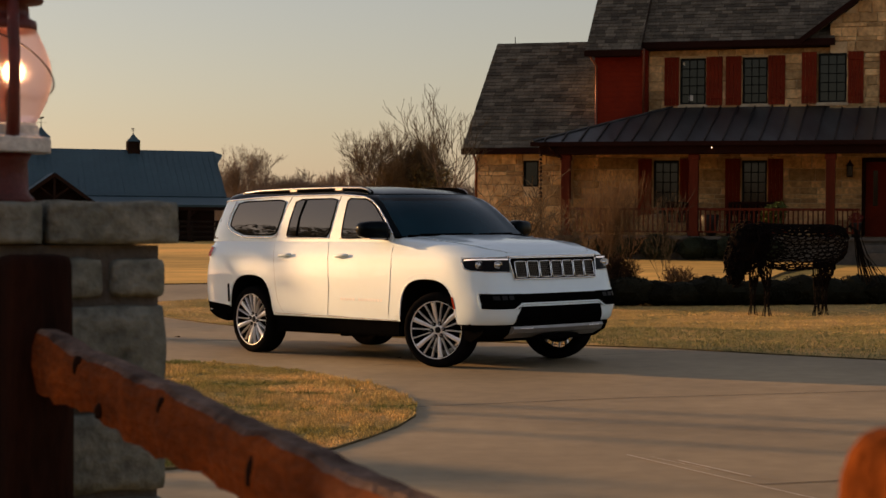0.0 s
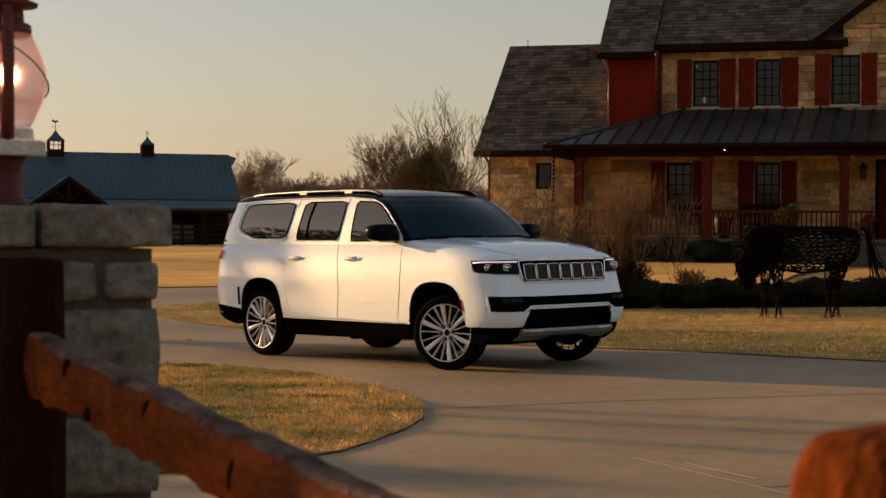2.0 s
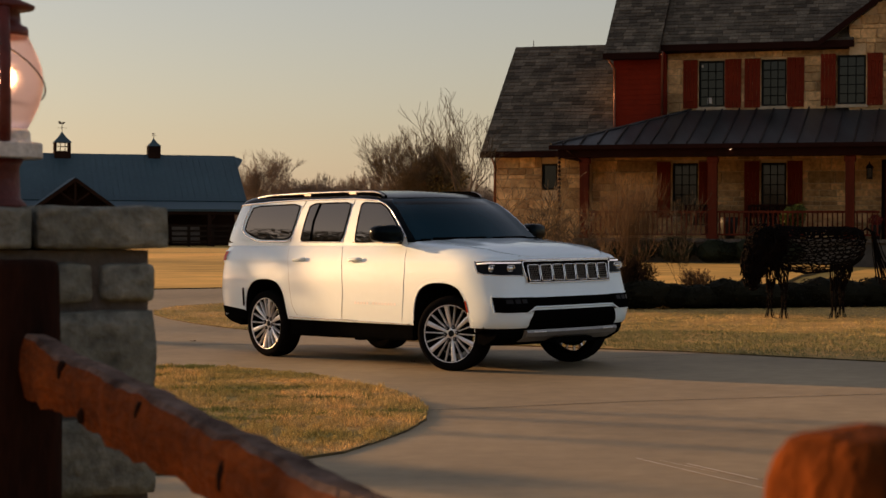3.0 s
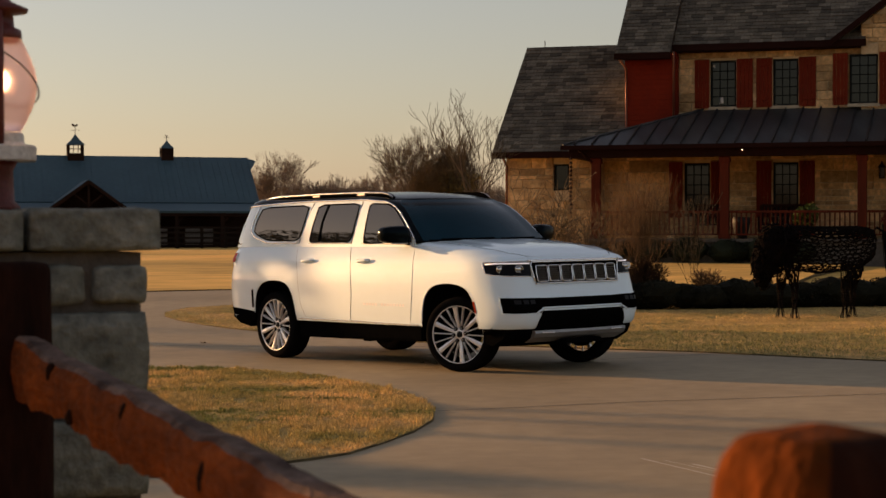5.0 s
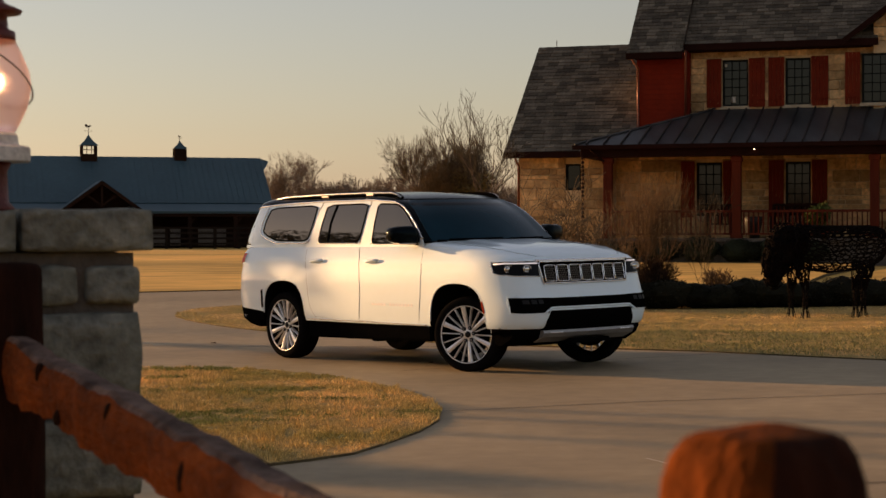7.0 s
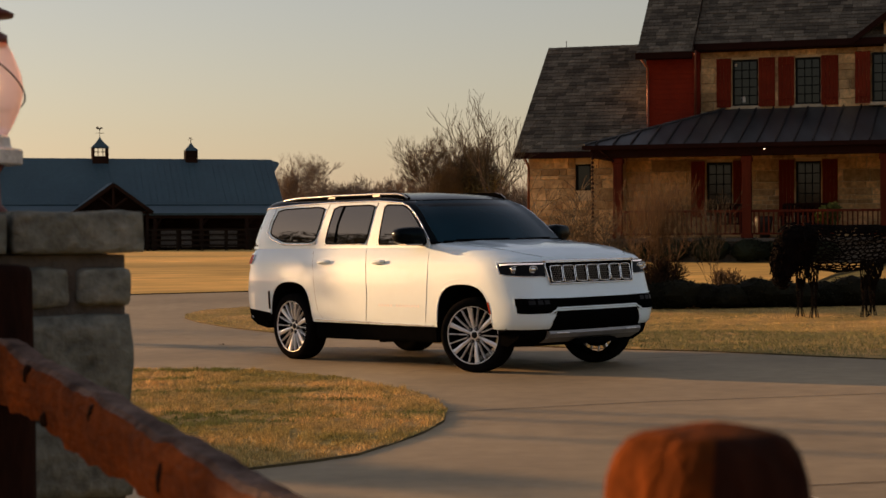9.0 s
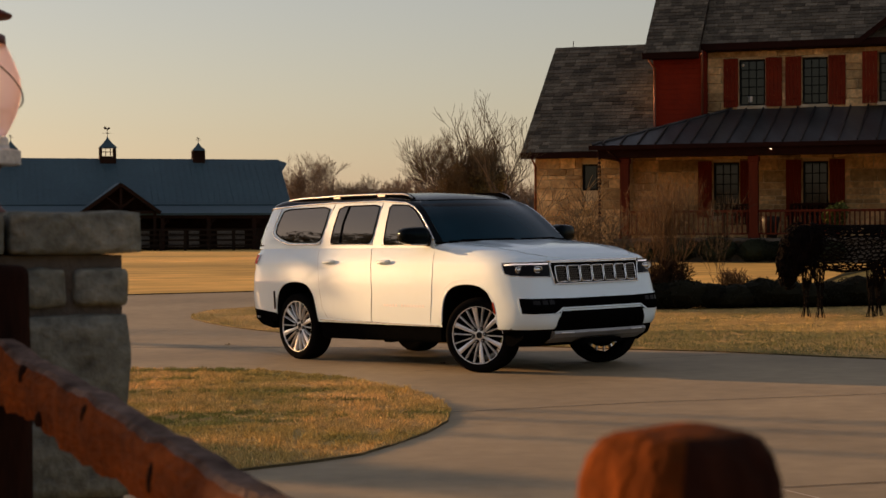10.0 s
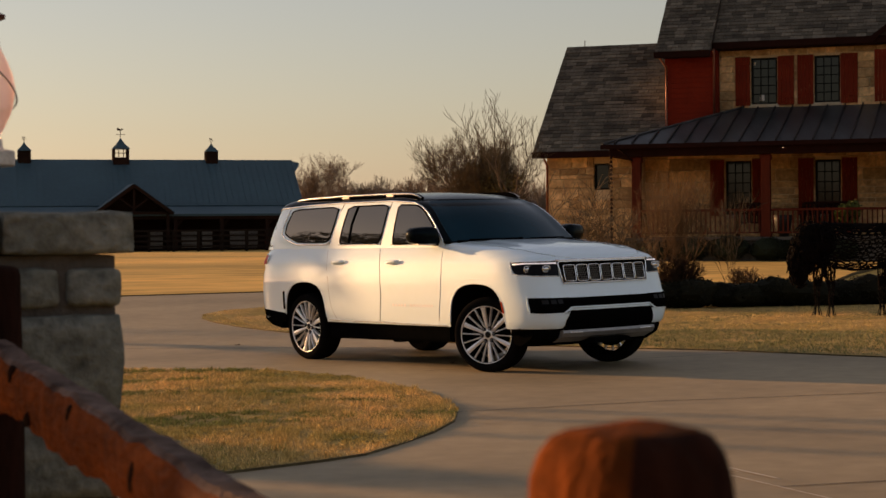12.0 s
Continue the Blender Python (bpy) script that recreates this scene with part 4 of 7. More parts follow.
    # two tall clear-stemmed trees: thin stems below, leafy clumps high up
    for k, (x, y) in enumerate(((-22.6, 26.6), (-23.5, 23.4))):
        rb = random.Random(52 + k)
        t = thing("tree", pose(x, y, gz(x, y) - 0.05), "tall clear-stemmed tree with a sparse leafy crown", "tree")
        bm = bmesh.new()
        v, f = [], []
        for s in range(3):
            a = rb.uniform(0, math.tau)
            b0 = Vector((0.25 * math.cos(a), 0.25 * math.sin(a), 0))
            tip = Vector((1.6 * math.cos(a), 1.6 * math.sin(a), rb.uniform(6.6, 7.4) + 0.9 * k))
            tube(bm, [b0, b0.lerp(tip, 0.4) + Vector((0.1, 0, 0)), tip], [0.13, 0.09, 0.03], 7)
            for q in range(11):
                c = b0.lerp(tip, rb.uniform(0.75, 1.0)) + Vector((rb.gauss(0, 0.9), rb.gauss(0, 0.9), rb.uniform(-0.3, 0.7)))
                tube(bm, [b0.lerp(tip, 0.7), c], [0.03, 0.008], 4)
                leaf_cloud(rb, [(c, (rb.uniform(0.4, 0.8), rb.uniform(0.4, 0.8), rb.uniform(0.3, 0.6)))], 170, 0.12, v, f)
        part("trunk", bm, M["bark"], t, smooth=True)
        raw("crown", v, f, M["oliveleaf"], t)
    rb = random.Random(61)
    t = thing("tree", pose(-19.5, 33.2, gz(-19.5, 33.2) - 0.05), "sparse leafy tree west of the drive", "tree")
    bm = bmesh.new()
    tube(bm, [(0, 0, -0.05), (0.1, 0, 2.5), (0, 0.1, 5.6)], [0.12, 0.09, 0.03], 8)
    v, f = [], []
    for k in range(30):
        low = k > 23
        q = rb.uniform(-2.08, -1.85) if low else rb.uniform(-1.85, -1.0)
        c = (0.507 * q + rb.uniform(-0.3, 0.3), 0.862 * q - 0.1 + rb.uniform(-0.1, 0.1), rb.uniform(3.5, 4.2) if low else rb.uniform(3.5, 4.95))
        tube(bm, [(0, 0, c[2] - 1.0), (c[0] * 0.6, c[1] * 0.6, c[2] - 0.4), c], [0.03, 0.02, 0.008], 5)
        leaf_cloud(rb, [(c, ((0.12 if low else 0.28), (0.10 if low else 0.2), rb.uniform(0.10, 0.26)))], 45 if low else 190, 0.13, v, f)
    leaf_cloud(rb, [((0.3, 0.5, 4.8), (0.9, 0.9, 0.9))], 500, 0.15, v, f)
    part("trunk", bm, M["bark"], t, smooth=True)
    raw("crown", v, f, M["oliveleaf"], t)
    # evergreens outside the view, added to block the sun from pillar, rail and drive
    for k, (x, y, w, h) in enumerate(((-17.6, 20.7, 1.7, 3.6), (-16.9, 18.9, 1.8, 3.0), (-5.2, 7.2, 2.4, 3.4), (-6.6, 9.2, 2.0, 2.8), (-4.1, 5.66, 1.1, 2.2), (-5.0, 6.0, 1.0, 2.6))):
        rb = random.Random(90 + k)
        t = thing("tree", pose(x, y, gz(x, y) - 0.05), "unseen dense dark evergreen tree, added to shade the edge of the drive", "tree")
        bm = bmesh.new()
        tube(bm, [(0, 0, -0.05), (0.03, 0, h * 0.4), (0, 0.03, h * 0.9)], [0.10, 0.07, 0.02], 8)
        part("trunk", bm, M["bark"], t, smooth=True)
        v, f = [], []
        blobs = [((rb.uniform(-0.3, 0.3) * w, rb.uniform(-0.3, 0.3) * w, h * rb.uniform(0.2, 0.85)), (w * 0.3, w * 0.3, h * 0.17)) for _ in range(16)]
        core(rb, blobs, 0.8, t, M["bushleaf"])
        leaf_cloud(rb, blobs, 7000, 0.11, v, f)
        raw("crown", v, f, M["bushleaf"], t)
    # brush along the horizon
    rng = random.Random(77)
    v, f = [], []
    for n in range(1250):
        x, y = rng.uniform(-60, 60), rng.uniform(135, 185)
        if n >= 900:
            x, y = rng.uniform(-50, 50), rng.uniform(-48, -34)
        h = (1.0 if n < 900 else 2.0) * rng.uniform(1.8, 5.0) * (1.0 + 0.3 * math.sin(x * 0.21) + 0.2 * math.sin(x * 0.07 + 1))
        for _ in range(34):
            a, b = rng.gauss(0, 0.9), rng.gauss(0, 0.9)
            d = Vector((rng.gauss(0, 0.45), rng.gauss(0, 0.45), 1)).normalized()
            p = Vector((x + a, y + b, 0.55 + rng.uniform(0, 0.5) * h))
            q = p + d * h * rng.uniform(0.3, 0.6)
            w = 0.035 if n < 900 else 0.14
            k = len(v)
            v += [p - Vector((w, 0, 0)), p + Vector((w, 0, 0)), q]
            f.append((k, k + 1, k + 2))
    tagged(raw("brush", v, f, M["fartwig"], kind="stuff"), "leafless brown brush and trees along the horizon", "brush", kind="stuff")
    def green(x, y):
        return noise.noise(Vector((x * 0.7, y * 1.25, 8.3))) + 0.45 * noise.noise(Vector((x * 2.6, y * 4.0, 2.1)))

    # lawn shadow's limit, running along the sun's bearing; darker blades stand below it
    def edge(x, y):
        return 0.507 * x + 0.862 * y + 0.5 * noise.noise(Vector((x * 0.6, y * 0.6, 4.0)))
    for poly, n, seed, reach, h, material, keep, label in (
            (ISLAND, 190000, 1, (-5.2, 0, 10, 19.6), 0.026, "blade", lambda x, y: green(x, y) < 0.34, "dry tan grass on the island"),
            (ISLAND, 120000, 6, (-5.2, 0, 10, 19.6), 0.028, "tuft", lambda x, y: green(x, y) > 0.26 + 0.45 * noise.noise(Vector((x * 9, y * 9, 1))), "short green tufts among the dry grass"),
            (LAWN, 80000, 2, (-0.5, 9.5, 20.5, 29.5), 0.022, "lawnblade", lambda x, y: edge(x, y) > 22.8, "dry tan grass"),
            (LAWN, 90000, 4, (-0.5, 9.5, 16.5, 25.5), 0.028, "shadeblade", lambda x, y: edge(x, y) < 23.0, "short grass along the drive, its shadow coloured in as greener blades"),
            (LAWN, 16000, 3, (-4.8, -1.5, 24.0, 32.5), 0.026, "blade", lambda x, y: True, "dry tan grass")):
        v, f = build_grass(poly, n, seed, reach, h, keep)
        tagged(raw("grass", v, f, M[material], kind="stuff"), label, "grass", kind="stuff")

    # dead leaves on the concrete
    for i, (x, y) in enumerate(LEAVES):
        bm = bmesh.new()
        for k in range(6):
            a, b = math.tau * k / 6, math.tau * (k + 1) / 6
            c = bm.verts.new((0, 0, 0.006))
            p = bm.verts.new((0.045 * math.cos(a), 0.026 * math.sin(a), 0.004 + 0.016 * (k % 2)))
            q = bm.verts.new((0.045 * math.cos(b), 0.026 * math.sin(b), 0.004 + 0.016 * ((k + 1) % 2)))
            bm.faces.new((c, p, q))
        bmesh.ops.remove_doubles(bm, verts=bm.verts, dist=1e-5)
        o = part("dead_leaf", bm, M["deadleaf"])
        o.matrix_basis = pose(x, y, gz(x, y) + 0.002, 0, 0, 50 * i)
        tagged(o, "small curled brown leaf on the concrete", "leaf", "fallen leaves")


build_plants()

fern = thing("potted_fern", HOUSE @ Matrix.Translation(Vector((-5.1, 49.0, 1.29)) + HOFF + Vector((0, 0.75, 0))), "bright green potted fern on the porch", "plant")
rng = random.Random(4)
v, f = [], []
leaf_cloud(rng, [((0, 0, 0.62), (0.36, 0.3, 0.30)), ((0.15, 0, 0.72), (0.22, 0.2, 0.28)), ((-0.15, 0, 0.6), (0.2, 0.2, 0.2))], 900, 0.10, v, f)
raw("fronds", v, f, M["plantleaf"], fern)
bm = bmesh.new()
lathe(bm, [(0.14, 0.0), (0.2, 0.3), (0.22, 0.36), (0.18, 0.35)], 20)
part("pot", bm, M["pot"], fern, smooth=True)
urn = thing("planter", HOUSE @ Matrix.Translation(Vector((-6.95, 50.2, 1.29)) + HOFF), "dark planter pot on the porch floor", "planter")
bm = bmesh.new()
lathe(bm, [(0.17, 0.0), (0.25, 0.45), (0.28, 0.62), (0.24, 0.62), (0.2, 0.55)], 20)
part("pot", bm, M["pot"], urn, smooth=True)


def porch_seat(x, n, wide, label):
    """A slatted wooden seat with its back to the house wall."""
    t = thing("porch_bench", HOUSE @ Matrix.Translation(Vector((x, n, 1.29)) + HOFF), label, "bench", "seats on the porch")
    h = wide / 2
    for sx in (-1, 1):
        for y, top in ((-0.24, 0.62), (0.24, 1.0)):
            bm = bmesh.new()
            box(bm, (sx * h - 0.03, y - 0.03, 0.0), (sx * h + 0.03, y + 0.03, top), 0.008)
            part("leg", bm, M["chairwood"], t)
        bm = bmesh.new()
        box(bm, (sx * h - 0.045, -0.30, 0.62), (sx * h + 0.045, 0.24, 0.65), 0.01)
        part("armrest", bm, M["chairwood"], t)
    bm = bmesh.new()
    box(bm, (-h + 0.03, -0.28, 0.39), (h - 0.03, 0.22, 0.44), 0.01)
    part("seat", bm, M["chairwood"], t)
    bm = bmesh.new()
    box(bm, (-h + 0.03, 0.22, 0.94), (h - 0.03, 0.26, 1.02), 0.01)
    part("top_rail", bm, M["chairwood"], t)
    k = int(wide / 0.10)
    for i in range(k):
        u = -h + wide * (i + 0.5) / k
        bm = bmesh.new()
        box(bm, (u - 0.034, 0.225, 0.44), (u + 0.034, 0.25, 0.94), 0.004)
        part("slat", bm, M["chairwood"], t)


porch_seat(-5.95, 51.9, 1.35, "dark red wooden porch bench below the window")
porch_seat(-8.15, 51.9, 0.72, "dark red wooden porch chair near the post")
flowers = thing("flower_pot", HOUSE @ Matrix.Translation(Vector((-2.95, 51.9, 1.29)) + HOFF), "pot of small red flowers beside the door", "plant")
v, f = [], []
leaf_cloud(rng, [((0, 0, 0.55), (0.2, 0.2, 0.16))], 260, 0.07, v, f)
raw("blooms", v, f, M["flowerred"], flowers)
bm = bmesh.new()
lathe(bm, [(0.12, 0.0), (0.17, 0.38), (0.18, 0.42), (0.15, 0.41)], 16)
part("pot", bm, M["pot"], flowers, smooth=True)


# ---- barn ----
def build_barn():
    b = thing("barn", pose(-10.25, 100, 0.62, 0, 0, 16), "long low barn with a blue-grey metal roof and cupolas", "barn")
    o = Vector((10.1, -100, -0.62))

    def bp(name, bm, material, parent=b, label="", **k):
        bmesh.ops.translate(bm, vec=o, verts=bm.verts)
        return part(name, bm, material, parent, label, **k)
    x0, x1 = -30.3, -10.1
    for q in ([(x0, 96.2, 3.1), (x1, 96.2, 3.1), (x1, 100, 5.74), (x0, 100, 5.74)], [(x0, 103.8, 3.1), (x1, 103.8, 3.1), (x1, 100, 5.74), (x0, 100, 5.74)]):
        bm = bmesh.new()
        slab(bm, q, 0.14)
        bp("roof", bm, M["barnroof"], label="blue-grey metal roof")
    bm = bmesh.new()
    slab(bm, [(x0, 94.3, 2.62), (x1 + 0.25, 94.3, 2.62), (x1 + 0.25, 96.25, 3.06), (x0, 96.25, 3.06)], 0.12)
    bp("lean_to_roof", bm, M["barnroof"])
    bm = bmesh.new()
    for i in range(60):
        x = x0 + 0.15 + i * 0.338
        slab(bm, [(x, 96.15, 3.115), (x + 0.02, 96.15, 3.115), (x + 0.02, 99.98, 5.755), (x, 99.98, 5.755)], 0.008)
    bp("seams", bm, M["barnroof"])
    bm = bmesh.new()
    box(bm, (x0 + 0.3, 98.0, 0.5), (x1 - 0.4, 98.2, 3.6))
    box(bm, (x1 - 0.5, 98.2, 0.5), (x1 - 0.3, 103.4, 3.4))
    prism(bm, [(96.6, 3.2), (103.4, 3.2), (100, 5.5)], x1 - 0.5, x1 - 0.3, "x")
    box(bm, (x0 + 0.3, 98.2, 0.5), (x0 + 0.5, 103.4, 3.4))
    box(bm, (x0 + 0.3, 103.4, 0.5), (x1 - 0.3, 103.6, 3.4))
    bp("wall", bm, M["barnwall"], label="dark timber wall")
    for a, c in ((-18.8, -18.0), (-17.0, -16.15), (-15.9, -15.35), (-14.4, -13.6), (-13.4, -12.9), (-21.9, -21.0), (-24.0, -23.2), (-26.0, -25.1)):
        bm = bmesh.new()
        for k in range(5):
            box(bm, (a, 94.9, 0.80 + k * 0.19), (c, 94.97, 0.975 + k * 0.19), 0.01)
        bp("stall_door", bm, M["stall"], label="pale plank stall door")
    for i in range(9):
        x = x1 + 0.1 - i * 2.45
        bm = bmesh.new()
        box(bm, (x - 0.1, 94.45, 0.5), (x + 0.1, 94.65, 2.6), 0.01)
        tube(bm, [(x, 94.55, 1.9), (x + 0.5, 94.55, 2.5)], 0.06, 4)
        bp("post", bm, M["barnwall"])
    bm = bmesh.new()
    box(bm, (x0, 94.42, 2.34), (x1 + 0.2, 94.68, 2.52), 0.01)
    bp("beam", bm, M["barnwall"])
    # entrance gable
    xm, zp = -19.6, 4.24
    for sgn in (-1, 1):
        bm = bmesh.new()
        slab(bm, [(xm, 93.6, zp), (xm + sgn * 2.1, 93.6, 2.72), (xm + sgn * 2.1, 96.8, 2.72), (xm, 98.2, zp)], 0.12)
        bp("gable_roof", bm, M["barnroof"])
    bm = bmesh.new()
    for sgn in (-1, 1):
        tube(bm, [(xm, 93.6, zp - 0.12), (xm + sgn * 2.05, 93.6, 2.62)], 0.12, 4)
        tube(bm, [(xm, 93.7, 2.9), (xm + sgn * 0.75, 93.7, 3.45)], 0.06, 4)
        tube(bm, [(xm + sgn * 1.75, 93.7, 0.55), (xm + sgn * 1.75, 93.7, 2.7)], 0.1, 4)
    tube(bm, [(xm - 2.0, 93.7, 2.66), (xm + 2.0, 93.7, 2.66)], 0.1, 4)
    tube(bm, [(xm, 93.7, 2.66), (xm, 93.7, zp - 0.15)], 0.08, 4)
    bp("truss", bm, M["barnwall"], label="dark timber truss")
    bm = bmesh.new()
    prism(bm, [(xm - 1.9, 2.7), (xm + 1.9, 2.7), (xm, zp - 0.15)], 94.9, 95.0)
    bp("gable_wall", bm, M["barnwall"])
    # hay hood at the end of the ridge
    bm = bmesh.new()
    slab(bm, [(x1 - 0.02, 99.1, 5.10), (x1 + 0.38, 99.95, 5.58), (x1 + 0.38, 100.05, 5.58), (x1 - 0.02, 100, 5.70)], 0.10)
    slab(bm, [(x1 - 0.02, 100.9, 5.10), (x1 + 0.38, 100.05, 5.58), (x1 + 0.38, 99.95, 5.58), (x1 - 0.02, 100, 5.70)], 0.10)
    bp("hay_hood", bm, M["barnroof"], label="small pointed hood at the ridge end")
    # the middle cupola is open and larger, the outer two are louvred
    for x, k, is_open in ((-25.0, 0.74, False), (-19.76, 0.96, True), (-14.7, 0.72, False)):
        bm = bmesh.new()
        w = 0.46 * k
        top = 5.86 + 0.50 * k
        box(bm, (x - w, 100 - w, 5.40), (x + w, 100 + w, 5.66 + 0.2 * k), 0.01)
        for sx in (-0.4 * k, 0.4 * k):
            for sy in (-0.4 * k, 0.4 * k):
                box(bm, (x + sx - 0.06, 100 + sy - 0.06, 5.60), (x + sx + 0.06, 100 + sy + 0.06, top))
        c = bp("cupola", bm, M["barnwall"], label="square open cupola" if is_open else "small square louvred cupola")
        if is_open:
            bm = bmesh.new()
            for sx in (-0.13, 0.13):
                box(bm, (x + sx - 0.02, 100 - w + 0.02, 5.86), (x + sx + 0.02, 100 - w + 0.06, top))
            box(bm, (x - w, 100 - w + 0.03, 6.07), (x + w, 100 - w + 0.06, 6.11))
            bp("glazing_bar", bm, M["barnwall"], c)
        else:
            for q in range(5):
                bm = bmesh.new()
                z = 5.80 + q * (top - 5.80) / 5
                box(bm, (x - w + 0.05, 100 - w + 0.03, z), (x + w - 0.05, 100 + w - 0.03, z + 0.075))
                bp("louvre", bm, M["barnwall"], c)
        bm = bmesh.new()
        lathe(bm, [(0.72 * k, top - 0.02), (0.66 * k, top + 0.04), (0.36 * k, top + 0.26 * k), (0.16 * k, top + 0.46 * k), (0.02, top + 0.62 * k)], 4)
        bmesh.ops.rotate(bm, matrix=Matrix.Rotation(math.pi / 4, 3, "Z"), verts=bm.verts)
        bmesh.ops.translate(bm, vec=(x, 100, 0), verts=bm.verts)
        bp("cupola_roof", bm, M["barnroof"], c)
        bm = bmesh.new()
        z = top + 0.54 * k
        tube(bm, [(x, 100, z), (x, 100, z + 0.62 * k * k)], 0.018, 5)
        tube(bm, [(x - 0.28 * k * k, 100, z + 0.30 * k), (x + 0.28 * k * k, 100, z + 0.30 * k)], 0.014, 4)
        f = 0.85 if is_open else 0.4
        prism(bm, [(x + a * f, z + 0.55 * k * k + b * f) for a, b in ((-0.2, 0), (0.05, -0.02), (0.22, 0.08), (0.1, 0.14), (-0.02, 0.06), (-0.14, 0.20), (-0.24, 0.13))], 99.985, 100.015)
        bp("weather_vane", bm, M["lampdark"], c)


build_barn()


def build_paddock_fence():
    t = thing("paddock_fence", pose(-15, 91.4, gz(-15, 92) + 0.03, 0, 0, 16), "dark four-rail paddock fence before the barn", "fence")
    bm = bmesh.new()
    box(bm, (-0.07, -0.07, -0.2), (0.07, 0.07, 1.15), 0.01)
    first = None
    xs = [-31 + 1.28 * i + 15.05 for i in range(30)]
    for x in xs:
        if first is None:
            first = part("post", bm, M["fencedark"], t, matrix=Matrix.Translation((x, 0, 0)))
        else:
            child("post", first, t, Matrix.Translation((x, 0, 0)))
    for z in (0.22, 0.50, 0.78, 1.04):
        bm = bmesh.new()
        box(bm, (xs[0] - 0.1, -0.11, z), (xs[-1] + 0.1, -0.07, z + 0.10), 0.006)
        part("rail", bm, M["fencedark"], t)


build_paddock_fence()


# ---- gate pillar, lamp and rail fence ----
PILLAR = pose(-1.488, 5.008, 0, 0, 0, 24)


def rough_block(lo, hi, bev, amount, seed, cuts=3):
    bm = bmesh.new()
    box(bm, lo, hi)
    bmesh.ops.subdivide_edges(bm, edges=list(bm.edges), cuts=cuts, use_grid_fill=True)
    c = (Vector(lo) + Vector(hi)) / 2
    h = (Vector(hi) - Vector(lo)) / 2
    for v in bm.verts:
        d = v.co - c
        # pull the corners in to round them
        q = Vector([max(0.0, abs(d[i]) - (h[i] - bev)) for i in range(3)])
        if q.length > bev:
            k = q * (bev / q.length)
            v.co = c + Vector([math.copysign(min(abs(d[i]), h[i] - bev) + k[i], d[i]) for i in range(3)])
    for v in bm.verts:
        v.co += amount * noise.noise_vector(v.co * 9 + Vector((seed, 0, seed * 0.7)))
    return bm


def build_pillar():
    p = thing("gate_pillar", PILLAR, "grey limestone gate pillar with a thick stone cap", "pillar")
    bm = bmesh.new()
    box(bm, (-0.382, -0.382, -0.1), (0.382, 0.382, 1.418))
    part("mortar", bm, M["pmortar"], p)
    for i, (a, b) in enumerate(((-0.43, 0.005), (0.02, 0.43))):
        # two cap stones in front, two behind
        for j, (c, d) in enumerate(((-0.43, 0.10), (0.11, 0.43))):
            off = 0.08 if i == 0 else 0
            a1, b1 = (a, -0.008) if i == 0 else (0.008, b)
            if j == 0:
                a1, b1 = ((-0.43, 0.045) if i == 0 else (0.062, 0.43))
            bm = rough_block((a1, c, 1.420), (b1, d, 1.538 + 0.004 * i), 0.012, 0.005, i + 2 * j, 6)
            part("cap_stone", bm, M["limestone"], p, "grey cap stone", smooth=True)
    rng = random.Random(9)
    z, row = 0.0, 0
    rows = [0.24, 0.24, 0.24, 0.24, 0.30, 0.132]
    splits = [(-0.05,), (0.1,), (-0.12,), (0.05,), (-0.32,), (-0.22, 0.235)]
    for h, sp in zip(rows, splits):
        for face in range(4):
            xs = [-0.41, *[s if face == 0 else rng.uniform(-0.15, 0.15) for s in sp[:1]], *(sp[1:] if face == 0 else ()), 0.41]
            for a, b in zip(xs, xs[1:]):
                lo, hi = (a + 0.008, -0.41 + rng.uniform(-0.008, 0.004), z + 0.009), (b - 0.008, -0.24, z + h - 0.008)
                if face in (1, 3):
                    lo, hi = (max(a, -0.235) + 0.012, lo[1], lo[2]), (min(b, 0.235) - 0.012, hi[1], hi[2])
                    if hi[0] - lo[0] < 0.05:
                        continue
                bm = rough_block(lo, hi, 0.022, 0.010, row * 3 + face + a * 5, 5)
                bmesh.ops.rotate(bm, matrix=Matrix.Rotation(face * math.pi / 2, 3, "Z"), verts=bm.verts)
                part("stone", bm, M["limestone"], p, smooth=True)
        z += h
        row += 1


build_pillar()


